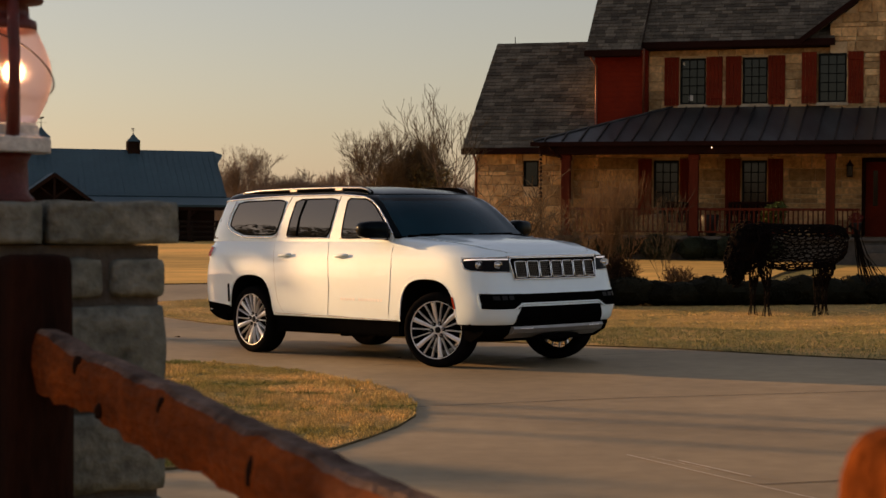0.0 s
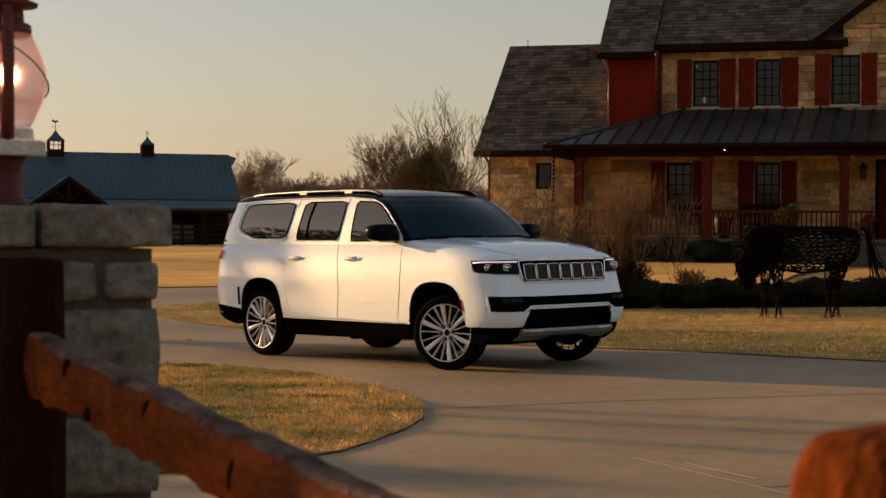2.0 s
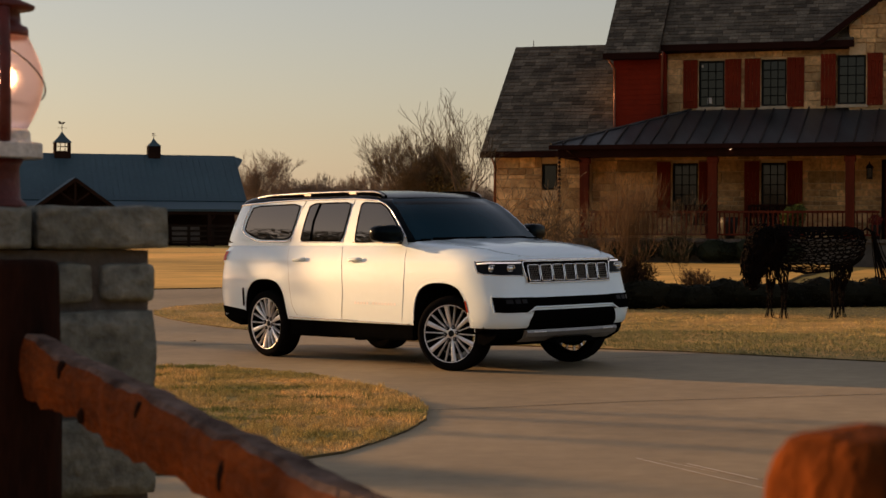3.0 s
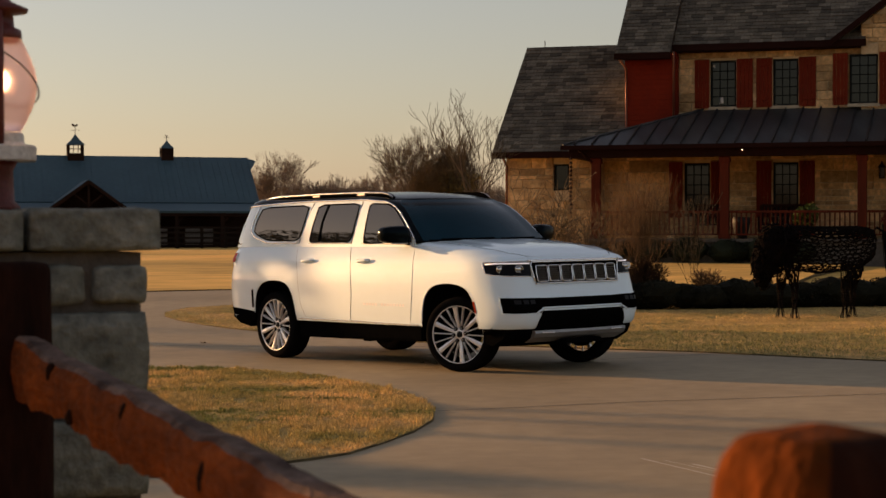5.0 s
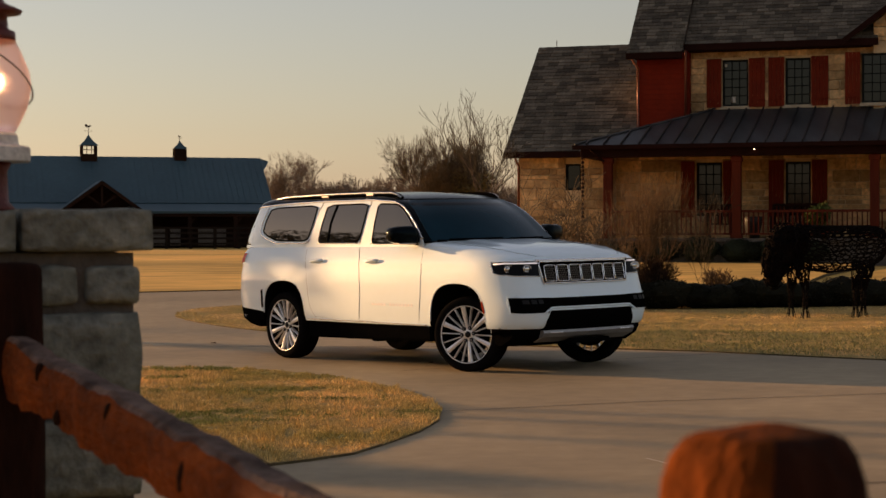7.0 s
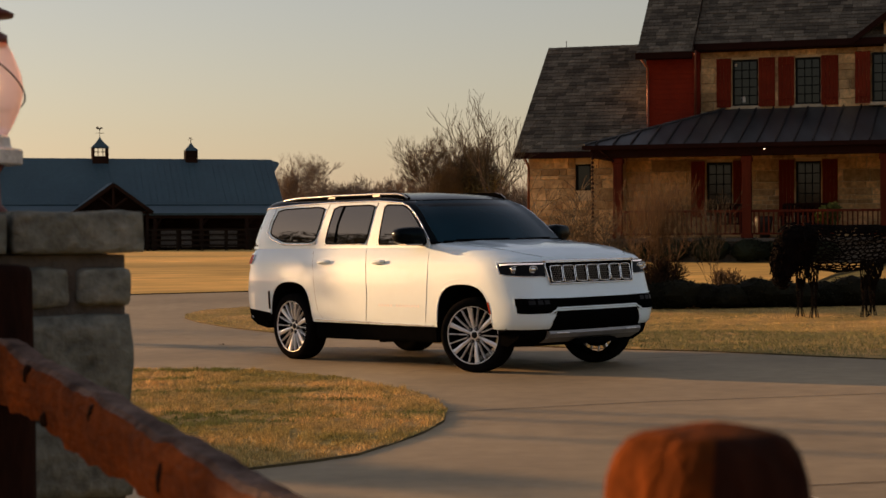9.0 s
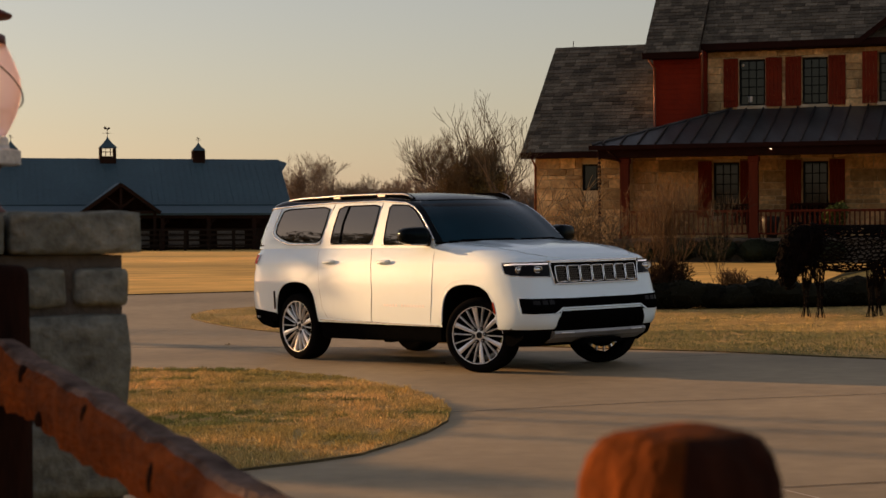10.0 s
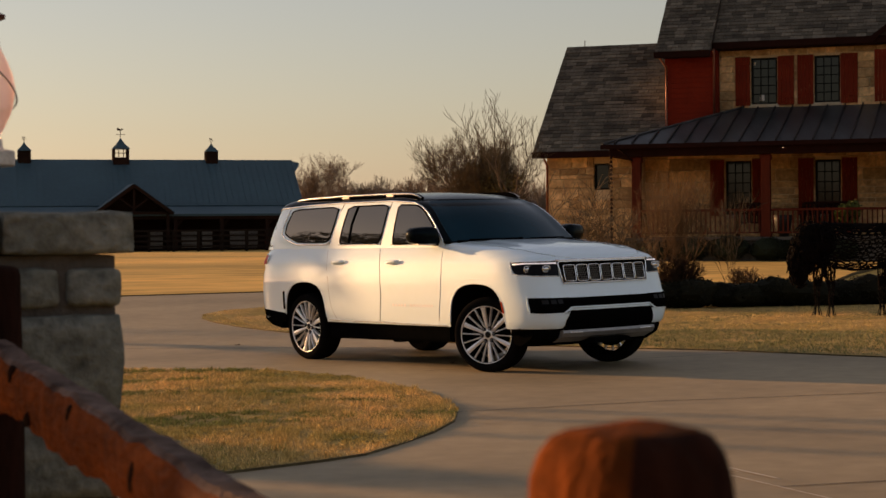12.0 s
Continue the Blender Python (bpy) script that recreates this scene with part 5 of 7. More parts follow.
def build_lamp():
    L = thing("gate_lamp", pose(-1.457, 5.06, 1.537, 0, 0, 20), "lit ship-style lantern with a pink glass globe on the pillar", "lantern")
    bm = bmesh.new()
    lathe(bm, [(0.075, 0.0), (0.078, 0.012), (0.06, 0.03), (0.055, 0.12), (0.07, 0.15)], 24)
    part("pedestal", bm, M["lampred"], L, "dark red-brown pedestal", smooth=True)
    bm = bmesh.new()
    lathe(bm, [(0.05, 0.148), (0.119, 0.148), (0.123, 0.152), (0.123, 0.190), (0.118, 0.195), (0.094, 0.198), (0.088, 0.204), (0.086, 0.228), (0.078, 0.236)], 64)
    part("base_ring", bm, M["lampwhite"], L, "chipped white base ring")
    bm = bmesh.new()
    outer = [(0.075, 0.232), (0.092, 0.262), (0.112, 0.305), (0.124, 0.352), (0.126, 0.380), (0.120, 0.418), (0.104, 0.460), (0.086, 0.498), (0.078, 0.517)]
    inner = [(r - 0.004, h) for r, h in outer[::-1]]
    lathe(bm, outer + inner, 40, closed=True)
    gl = part("globe", bm, M["globe"], L, "pink-tinted glass globe", smooth=True)
    gl.visible_shadow = False
    bm = bmesh.new()
    lathe(bm, [(0.006, 0.360), (0.018, 0.368), (0.025, 0.388), (0.019, 0.408), (0.006, 0.418)], 20)
    bmesh.ops.translate(bm, vec=(0.014, 0.0, 0.0), verts=bm.verts)
    part("bulb", bm, glow("lamp_flame", (1.0, 0.60, 0.26), 13.0), L, "glowing bulb", smooth=True)
    bm = bmesh.new()
    tube(bm, [(0, 0, 0.2), (0, 0, 0.345)], 0.010, 8)
    part("socket", bm, M["lampdark"], L)
    bm = bmesh.new()
    lathe(bm, [(0.078, 0.508), (0.082, 0.511), (0.080, 0.536), (0.060, 0.546), (0.056, 0.586), (0.097, 0.590), (0.101, 0.600), (0.05, 0.622), (0.035, 0.66), (0.02, 0.68)], 28)
    part("cap", bm, M["lampred"], L, "dark vented metal cap", smooth=True)
    for deg in (-91, 89):
        a = math.radians(deg)
        bm = bmesh.new()
        c, s = math.cos(a), math.sin(a)
        pts = [(0.10 * c, 0.10 * s, 0.19), (0.118 * c, 0.118 * s, 0.25), (0.136 * c, 0.136 * s, 0.36), (0.13 * c, 0.13 * s, 0.44), (0.10 * c, 0.10 * s, 0.515), (0.088 * c, 0.088 * s, 0.585)]
        tube(bm, pts, [0.020, 0.019, 0.016, 0.017, 0.018, 0.018], 8)
        part("guard_bar", bm, M["lampred"], L, "dark red guard bar", smooth=True)
    bm = bmesh.new()
    tube(bm, [(0.130 * math.cos(t * math.tau / 40), 0.130 * math.sin(t * math.tau / 40), 0.408 + 0.088 * math.cos(t * math.tau / 40 + 2.4)) for t in range(41)], 0.0028, 5, False)
    part("guard_wire", bm, M["wire"], L, "thin wire hoop", smooth=True)
    ld = bpy.data.lights.new("lamp_light", "POINT")
    ld.energy, ld.color, ld.shadow_soft_size = 1.6, (1.0, 0.6, 0.3), 0.03
    lo = new("lamp_light", ld)
    lo.parent = L
    lo.matrix_basis = Matrix.Translation((0.014, 0, 0.388))


build_lamp()

FENCE_A, FENCE_B = Vector((-1.245, 4.47, 0)), Vector((0.178, 1.46, 0))


def wood_post(x, y, top, w, rz, seed, label, material="wood", chamfer=1.0, dark=False):
    t = thing("fence_post", pose(x, y, gz(x, y) - 0.06, 0, 0, rz), label, "fence post", "rail fence posts")
    bm = bmesh.new()
    h = w / 2
    q = chamfer
    prof = [(h, 0.0), (h, top * 0.35), (h * 1.01, top * 0.7), (h, top - 0.085 * q), (h * (1 - 0.03 * q), top - 0.06 * q), (h * (1 - 0.14 * q), top - 0.03 * q), (h * (1 - 0.32 * q), top - 0.008 * q), (h * (1 - 0.5 * q), top)]
    rings = []
    for r, z in prof:
        ring = []
        for k in range(24):
            a = (k + 0.5) * math.tau / 24
            c, s = math.cos(a), math.sin(a)
            e = 9 if z < top - 0.07 else 4
            q = (abs(c) ** e + abs(s) ** e) ** (-1 / e)
            ring.append(bm.verts.new((r * q * c, r * q * s, z)))
        rings.append(ring)
    for a, b in zip(rings, rings[1:]):
        for k in range(24):
            bm.faces.new((a[k], a[(k + 1) % 24], b[(k + 1) % 24], b[k]))
    bm.faces.new(rings[-1])
    bm.faces.new(rings[0][::-1])
    jitter(bm, 0.008, 9, seed)
    # shade put into the colour of the faces turned from the sun
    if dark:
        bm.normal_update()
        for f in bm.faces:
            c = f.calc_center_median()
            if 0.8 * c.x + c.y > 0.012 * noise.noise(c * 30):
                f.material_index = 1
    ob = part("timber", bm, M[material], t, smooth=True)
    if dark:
        ob.data.materials.append(M["shadeface"])
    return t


def build_rail_fence():
    d = (FENCE_B - FENCE_A).normalized()
    rz = math.degrees(math.atan2(d.y, d.x))
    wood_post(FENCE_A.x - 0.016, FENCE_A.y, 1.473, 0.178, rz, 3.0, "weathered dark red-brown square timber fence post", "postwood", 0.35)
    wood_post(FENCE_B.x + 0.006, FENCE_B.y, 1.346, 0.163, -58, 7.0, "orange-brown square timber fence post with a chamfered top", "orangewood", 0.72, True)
    # hewn rail: level, rough edges, let into both posts
    L = (FENCE_B - FENCE_A).length
    for k, (zt, sag) in enumerate(((1.205, 0.0), (0.74, 0.02))):
        t = thing("fence_rail", Matrix.Translation((FENCE_A.x, FENCE_A.y, 0)) @ pose(0, 0, 0, 0, 0, rz), "rough hewn orange-brown split fence rail between the posts", "fence rail", "split fence rails")
        bm = bmesh.new()
        rings = []
        n = 150
        for i in range(n + 1):
            x = L * i / n
            zc = zt + (-0.195 if k == 0 else -0.1) * i / n - sag
            hgt = 0.15 - 0.03 * i / n
            top = 0.016 * noise.noise(Vector((x * 3.1, k, 0))) + 0.009 * noise.noise(Vector((x * 11, k, 3)))
            u = x * 5.2 + 0.6 * noise.noise(Vector((x * 2, k, 31)))
            bot = 0.014 * noise.noise(Vector((x * 2.6, k, 9))) + 0.012 * (abs((u % 1.0) - 0.5) * 2 - 0.5) + 0.006 * noise.noise(Vector((x * 21, k, 12)))
            face = 0.012 * noise.noise(Vector((x * 4.7, k, 20))) + 0.004 * noise.noise(Vector((x * 19, k, 23)))
            w = 0.035
            ring = [(-w + face + 0.006, zc - hgt + bot), (-w - 0.008 + face, zc - hgt * 0.6), (-w - 0.006 + face * 0.6, zc - hgt * 0.25), (-w + 0.004 + face, zc + top - 0.010), (-w + 0.014 + face, zc + top),
                    (w - 0.012, zc + top * 0.6), (w, zc - 0.03), (w, zc - hgt + bot + 0.02), (w - 0.02, zc - hgt + bot)]
            rings.append([bm.verts.new((x, y, z)) for y, z in ring])
        m = len(rings[0])
        for a, b in zip(rings, rings[1:]):
            for q in range(m):
                fc = bm.faces.new((a[q], a[(q + 1) % m], b[(q + 1) % m], b[q]))
                fc.material_index = 1 if q in (3, 4) else 0
        bm.faces.new(rings[0][::-1])
        bm.faces.new(rings[-1])
        ob = part("timber", bm, M["wood"], t)
        ob.data.materials.append(M["greytop"])
        # dark knots and notches on the face
        rng = random.Random(k + 2)
        for i in range(6):
            x = 0.35 + i * 0.44 + rng.uniform(-0.16, 0.16)
            z = zt - rng.choice((0.03, 0.07, 0.11)) - (0.195 if k == 0 else 0.1) * x / L
            wx, wz = rng.uniform(0.010, 0.016), rng.uniform(0.016, 0.034)
            bm = bmesh.new()
            vs = bmesh.ops.create_icosphere(bm, subdivisions=2, radius=1.0)["verts"]
            for v in vs:
                v.co = Vector((x + v.co.x * wx + v.co.z * 0.010, -0.038 + v.co.y * 0.011, z + v.co.z * wz))
            jitter(bm, 0.004, 60, i)
            part("knot", bm, M["woodend"], t, "dark knot", smooth=True)


build_rail_fence()


# ---- horse of welded steel ----
def build_horse():
    rng = random.Random(5)
    bm = bmesh.new()

    def ring(p, a, b, rad, n=9):
        tube(bm, [p + math.cos(t * math.tau / n) * a + math.sin(t * math.tau / n) * b for t in range(n + 1)], rad, 4, False)

    # barrel and rump: long links welded edge to edge in level rows along one smooth form
    form = ((-0.42, 1.13, 0.18, 0.30), (-0.25, 1.10, 0.25, 0.345), (0.05, 1.07, 0.29, 0.36), (0.40, 1.085, 0.29, 0.345), (0.66, 1.11, 0.28, 0.325), (0.82, 1.14, 0.24, 0.275), (0.92, 1.17, 0.16, 0.20), (0.96, 1.19, 0.05, 0.07))

    def hull(x, phi, side):
        cz, ry, rz = [float(np.interp(x, [q[0] for q in form], [q[k] for q in form])) for k in (1, 2, 3)]
        return Vector((x, side * ry * math.cos(phi), cz + rz * math.sin(phi)))

    for row, deg in enumerate(range(-84, 96, 12)):
        for side in (-1, 1):
            x = -0.40 + 0.05 * (row % 2) + rng.uniform(0, 0.03)
            while x < 0.95:
                phi = math.radians(deg + rng.gauss(0, 1.6) + 3 * math.sin(x * 6 + side))
                p = hull(x, phi, side)
                ex = (hull(x + 0.02, phi, side) - hull(x - 0.02, phi, side)).normalized()
                ez = hull(x, phi + 0.11, side) - p
                w = rng.uniform(0.045, 0.075)
                ring(p, ex * w, ez + ex * rng.uniform(-0.02, 0.02), 0.0085 if deg < 30 else 0.014, 8)
                x += 1.85 * w * max(0.4, ex.x)
    # neck, mane and head: a close mass of plates and strips
    neck = [((-0.44, 0, 1.20), (0.24, 0.20, 0.27)), ((-0.60, 0, 1.10), (0.31, 0.20, 0.38)), ((-0.74, 0, 0.86), (0.22, 0.15, 0.32)), ((-0.78, 0, 0.62), (0.14, 0.10, 0.17))]
    for c, r in neck:
        vs = bmesh.ops.create_icosphere(bm, subdivisions=3, radius=1.0)["verts"]
        for v in vs:
            d = v.co.copy()
            k = 0.84 + 0.10 * noise.noise(d * 4)
            v.co = Vector([c[q] + d[q] * r[q] * k for q in range(3)])
        for _ in range(int(520 * (r[0] * r[2] + r[1] * r[2]))):
            d = Vector([rng.gauss(0, 1) for _ in range(3)]).normalized()
            p = Vector([c[q] + d[q] * r[q] for q in range(3)])
            a = d.orthogonal().normalized()
            a.rotate(Matrix.Rotation(rng.uniform(0, math.tau), 3, d))
            ring(p, a * rng.uniform(0.035, 0.05), d.cross(a) * 0.045, 0.012, 7)
    for _ in range(170):
        t = rng.random()
        p = Vector((-0.36, 0, 1.38)).lerp(Vector((-0.86, 0, 0.88)), t) + Vector((rng.gauss(0, 0.04), rng.gauss(0, 0.07), 0.14 * math.sin(t * 3.1) + rng.gauss(0, 0.02)))
        q = p + Vector((rng.gauss(-0.01, 0.07), rng.gauss(0, 0.06), -rng.uniform(0.15, 0.38)))
        tube(bm, [p, (p + q) / 2 + Vector((rng.gauss(0, 0.03), rng.choice((-1, 1)) * 0.10, 0)), q], 0.012, 4)
    # upper legs of close links, lower legs of bundled bars splayed at the foot
    for x0, z0, x, side, wide in ((-0.44, 0.86, -0.49, 0.14, 0.12), (-0.36, 0.86, -0.31, -0.14, 0.12), (0.56, 0.88, 0.46, -0.15, 0.17), (0.66, 0.88, 0.63, 0.15, 0.17)):
        for k in range(46):
            t = rng.random()
            c = Vector((x0, side, z0)).lerp(Vector((x, side, 0.50)), t)
            r = wide * (1 - t) + 0.05 * t
            a = rng.uniform(0, math.tau)
            n = Vector((math.cos(a), 0.6 * math.sin(a), 0))
            ring(c + n * r, n.cross(Vector((0, 0, 1))).normalized() * 0.03, Vector((0, 0, 0.06)), 0.008, 7)
        for k in range(6):
            a = k * math.tau / 6
            o = Vector((math.cos(a), math.sin(a), 0))
            tube(bm, [Vector((x0, side, z0 - 0.1)) + o * 0.08, Vector((x, side, 0.45)) + o * 0.045, Vector((x, side, 0.16)) + o * 0.035, Vector((x, side, 0.0)) + o * 0.075], 0.008, 4)
        for z, r in ((0.42, 0.05), (0.30, 0.04), (0.16, 0.04)):
            ring(Vector((x, side, z)), Vector((r, 0, 0)), Vector((0, r, 0)), 0.009)
    # tail of loose wires
    for _ in range(30):
        sp = abs(rng.gauss(0, 0.16))
        tube(bm, [(0.90, rng.gauss(0, 0.02), 1.36), (0.98, rng.gauss(0, 0.02), 1.42 + rng.gauss(0, 0.01)), (1.06 + sp * 0.2, rng.gauss(0, 0.03), 1.34), (1.09 + sp * 0.5, rng.gauss(0, 0.06), 0.98),
                  (1.12 + sp * 1.3, rng.gauss(0, 0.08), 0.48 + rng.uniform(0, 0.25))], 0.0065, 4)
    ob = part("horse_statue", bm, M["rust"], None)
    ob.matrix_basis = pose(5.90, 27.1, gz(5.90, 27.1) + 0.01, 0, 0, -4)
    tagged(ob, "life-size grazing horse welded from dark horseshoes and steel rods", "statue")


build_horse()


# ---- car ----
CAR = Matrix(((0.63733581, 0.77044407, -0.0147984, -1.1926661), (-0.77052845, 0.63740561, 0.0, 21.4722427),
              (0.00943257, 0.01140257, 0.9998905, -0.017696), (0, 0, 0, 1)))
car = thing("car", CAR, "white full-size SUV with a black roof parked on the driveway", "car")
C = {
    "white": mat("white_paint", (0.765, 0.92, 0.99), (0.745, 0.90, 0.97), 1, 0.45, coat=1.0, fine=0.01, spec=0.3),
    "black": mat("black_gloss_paint", (0.003, 0.004, 0.005), (0.0025, 0.0035, 0.0045), 1, 0.16, coat=0.0, fine=0.02, ior=1.22, spec=0.3, tint=(0.45, 0.80, 1.0)),
    "plastic": mat("black_cladding", (0.0025, 0.0025, 0.0025), (0.0035, 0.0035, 0.0035), 12, 0.75, 0.1, 300, spec=0.0),
    "liner": mat("wheel_well_liner", (0.006, 0.006, 0.006), None, 5, 0.9, spec=0.0),
    "glass": mat("tinted_glass", (0.006, 0.007, 0.008), (0.005, 0.006, 0.007), 1, 0.02, ior=2.1, spec=0.5, fine=0.0, tint=(1.0, 0.84, 0.68)),
    "screen": mat("windscreen_glass", (0.001, 0.028, 0.046), (0.001, 0.018, 0.030), 1, 0.03, ior=1.25, spec=0.4, fine=0.0, tint=(0.20, 0.75, 1.0)),
    "chrome": mat("bright_chrome", (0.92, 0.91, 0.90), (0.88, 0.87, 0.86), 6, 0.14, metal=1.0, fine=0.03),
    "satin": mat("satin_silver", (0.55, 0.56, 0.57), (0.48, 0.49, 0.50), 8, 0.28, metal=1.0, fine=0.05),
    "rim": mat("machined_alloy", (0.95, 0.93, 0.90), (0.90, 0.88, 0.86), 12, 0.34, metal=0.5, fine=0.05),
    "rimdark": mat("dark_alloy", (0.012, 0.012, 0.013), None, 8, 0.5, metal=0.0, spec=0.15),
    "tyre": mat("tyre_rubber", (0.006, 0.006, 0.006), (0.009, 0.008, 0.008), 10, 0.9, 0.2, 120, spec=0.0),
    "lens": mat("dark_lamp_lens", (0.006, 0.006, 0.007), None, 5, 0.12, ior=1.4, spec=0.12),
    "skid": mat("dull_silver_plate", (0.36, 0.35, 0.345), (0.30, 0.29, 0.285), 8, 0.5, metal=0.8, fine=0.05),
    "reflector": mat("lamp_reflector", (0.75, 0.75, 0.75), None, 8, 0.15, metal=1.0),
    "drl": glow("daytime_light", (0.95, 0.97, 1.0), 0.28),
    "red": mat("red_lens", (0.55, 0.02, 0.015), None, 5, 0.5, spec=0.1),
    "amber": mat("orange_marker", (0.35, 0.03, 0.012), None, 5, 0.2, coat=0.4),
    "letter": mat("pale_letter_metal", (0.96, 0.97, 1.0), None, 6, 0.35, metal=0.0),
    "mesh": mat("grille_mesh_metal", (0.75, 0.75, 0.75), None, 6, 0.35, metal=0.9),
}

# lower body, slice by slice: height, half width, rear end, front end, front corner depth and width
LOW = np.array([
    (0.44, 1.020, -1.105, 4.120, 0.50, 0.38), (0.50, 1.040, -1.135, 4.170, 0.50, 0.37), (0.60, 1.050, -1.155, 4.195, 0.50, 0.36), (0.70, 1.056, -1.170, 4.185, 0.50, 0.35),
    (0.80, 1.060, -1.170, 4.145, 0.50, 0.35), (0.92, 1.060, -1.160, 4.110, 0.50, 0.35), (1.02, 1.055, -1.150, 4.090, 0.50, 0.36), (1.10, 1.045, -1.135, 4.075, 0.52, 0.38),
    (1.16, 1.032, -1.170, 4.070, 0.55, 0.40), (1.20, 1.018, -1.160, 4.040, 0.58, 0.43), (1.24, 1.003, -1.150, 3.940, 0.60, 0.45), (1.28, 0.985, -1.135, 3.820, 0.60, 0.46),
    (1.31, 0.970, -1.125, 3.620, 0.58, 0.47), (1.34, 0.950, -1.115, 3.340, 0.52, 0.48), (1.365, 0.925, -1.105, 3.040, 0.42, 0.46), (1.385, 0.88, -1.090, 2.780, 0.35, 0.45)])
# cabin: height, half width, rear end, front end, front corner depth and width
TOP = np.array([
    (1.36, 0.955, -1.17, 2.94, 0.14, 0.16), (1.46, 0.935, -1.13, 2.82, 0.14, 0.16), (1.58, 0.905, -1.10, 2.68, 0.14, 0.16), (1.70, 0.868, -1.05, 2.53, 0.14, 0.16),
    (1.79, 0.838, -1.04, 2.39, 0.15, 0.18), (1.845, 0.812, -1.03, 2.26, 0.17, 0.20), (1.875, 0.790, -1.00, 2.16, 0.22, 0.25), (1.90, 0.755, -0.94, 2.04, 0.30, 0.30),
    (1.920, 0.70, -0.84, 1.90, 0.36, 0.34), (1.938, 0.60, -0.66, 1.72, 0.42, 0.36), (1.953, 0.42, -0.40, 1.45, 0.40, 0.26), (1.962, 0.22, -0.1, 1.1, 0.25, 0.12)])


def half_outline(tab, z):
    w, xr, xf, cx, cy = [float(np.interp(z, tab[:, 0], tab[:, k])) for k in range(1, 6)]
    rx, ry, bowr, bowf = 0.42, min(0.42, w * 0.6), 0.06, (0.18 if tab is TOP else 0.035)
    pts = []
    for i in range(7):
        y = (w - ry) * i / 6
        pts.append((xr + bowr * (y / (w - ry)) ** 2, y))
    for i in range(1, 10):
        a = math.pi / 2 * i / 9
        pts.append((xr + bowr + rx * (1 - math.cos(a) ** 0.85), w - ry + ry * math.sin(a) ** 0.85))
    xa, xb = xr + bowr + rx, xf - bowf - cx
    for i in range(1, 32):
        pts.append((xa + (xb - xa) * i / 31, w))
    for i in range(1, 13):
        a = math.pi / 2 * i / 12
        pts.append((xb + cx * math.sin(a) ** 0.85, w - cy + cy * math.cos(a) ** 0.85))
    for i in range(1, 8):
        y = (w - cy) * (1 - i / 7)
        pts.append((xf - bowf * (y / (w - cy)) ** 2, y))
    return [(x, y * (1 - 0.016 * ((x - 1.35) / 2.5) ** 2)) for x, y in pts]


def shell(tab, zs, cap=True):
    bm = bmesh.new()
    rings = []
    for z in zs:
        h = half_outline(tab, z)
        loop = h + [(x, -y) for x, y in h[-2:0:-1]]
        rings.append([bm.verts.new((x, y, z)) for x, y in loop])
    n = len(rings[0])
    for a, b in zip(rings, rings[1:]):
        for k in range(n):
            bm.faces.new((a[k], a[(k + 1) % n], b[(k + 1) % n], b[k]))
    bm.faces.new(rings[0][::-1])
    bm.faces.new(rings[-1])
    return bm


def y_side(tab, x, z):
    h = half_outline(tab, z)
    return float(np.interp(x, [p[0] for p in h], [p[1] for p in h]))


def x_front(tab, y, z):
    h = half_outline(tab, z)[40:][::-1]
    return float(np.interp(abs(y), [p[1] for p in h], [p[0] for p in h]))


def z_top(x, y):
    lo, hi = 0.9, 1.385
    for _ in range(24):
        m = (lo + hi) / 2
        if y_side(LOW, x, m) >= abs(y) and half_outline(LOW, m)[-1][0] > x:
            lo = m
        else:
            hi = m
    return lo


def patch(name, poly, place, step, off, depth, material, parent=car, label="", smooth=True):
    """A panel: a convex outline in two coordinates, laid on a surface, lifted by off, its rim turned in by depth."""
    bm = bmesh.new()
    a0, a1 = min(p[0] for p in poly), max(p[0] for p in poly)
    b0, b1 = min(p[1] for p in poly), max(p[1] for p in poly)
    na, nb = max(1, int((a1 - a0) / step)), max(1, int((b1 - b0) / step))
    vs = [[bm.verts.new((a0 + (a1 - a0) * i / na, b0 + (b1 - b0) * j / nb, 0)) for j in range(nb + 1)] for i in range(na + 1)]
    for i in range(na):
        for j in range(nb):
            bm.faces.new((vs[i][j], vs[i + 1][j], vs[i + 1][j + 1], vs[i][j + 1]))
    area = sum(p[0] * q[1] - q[0] * p[1] for p, q in zip(poly, poly[1:] + poly[:1]))
    for p, q in zip(poly, poly[1:] + poly[:1]):
        d = Vector((q[0] - p[0], q[1] - p[1], 0))
        n = Vector((d.y, -d.x, 0)) * (1 if area > 0 else -1)
        bmesh.ops.bisect_plane(bm, geom=list(bm.verts) + list(bm.edges) + list(bm.faces), dist=1e-5, plane_co=(p[0], p[1], 0), plane_no=n, clear_outer=True)
    bmesh.ops.remove_doubles(bm, verts=bm.verts, dist=1e-4)
    rim = [e for e in bm.edges if e.is_boundary]
    for e in rim:
        e.smooth = False
    made = bmesh.ops.extrude_edge_only(bm, edges=rim)["geom"]
    low = {v for v in made if isinstance(v, bmesh.types.BMVert)}
    for v in bm.verts:
        v.co = Vector(place(v.co.x, v.co.y, off - depth if v in low else off))
    return part(name, bm, material, parent, label, smooth=smooth)


def on_side(sign, tab=LOW):
    return lambda x, z, o: (x, sign * (y_side(tab, x, z) + o), z)


def on_front(tab=LOW):
    return lambda y, z, o: (x_front(tab, y, z) + o, y, z)


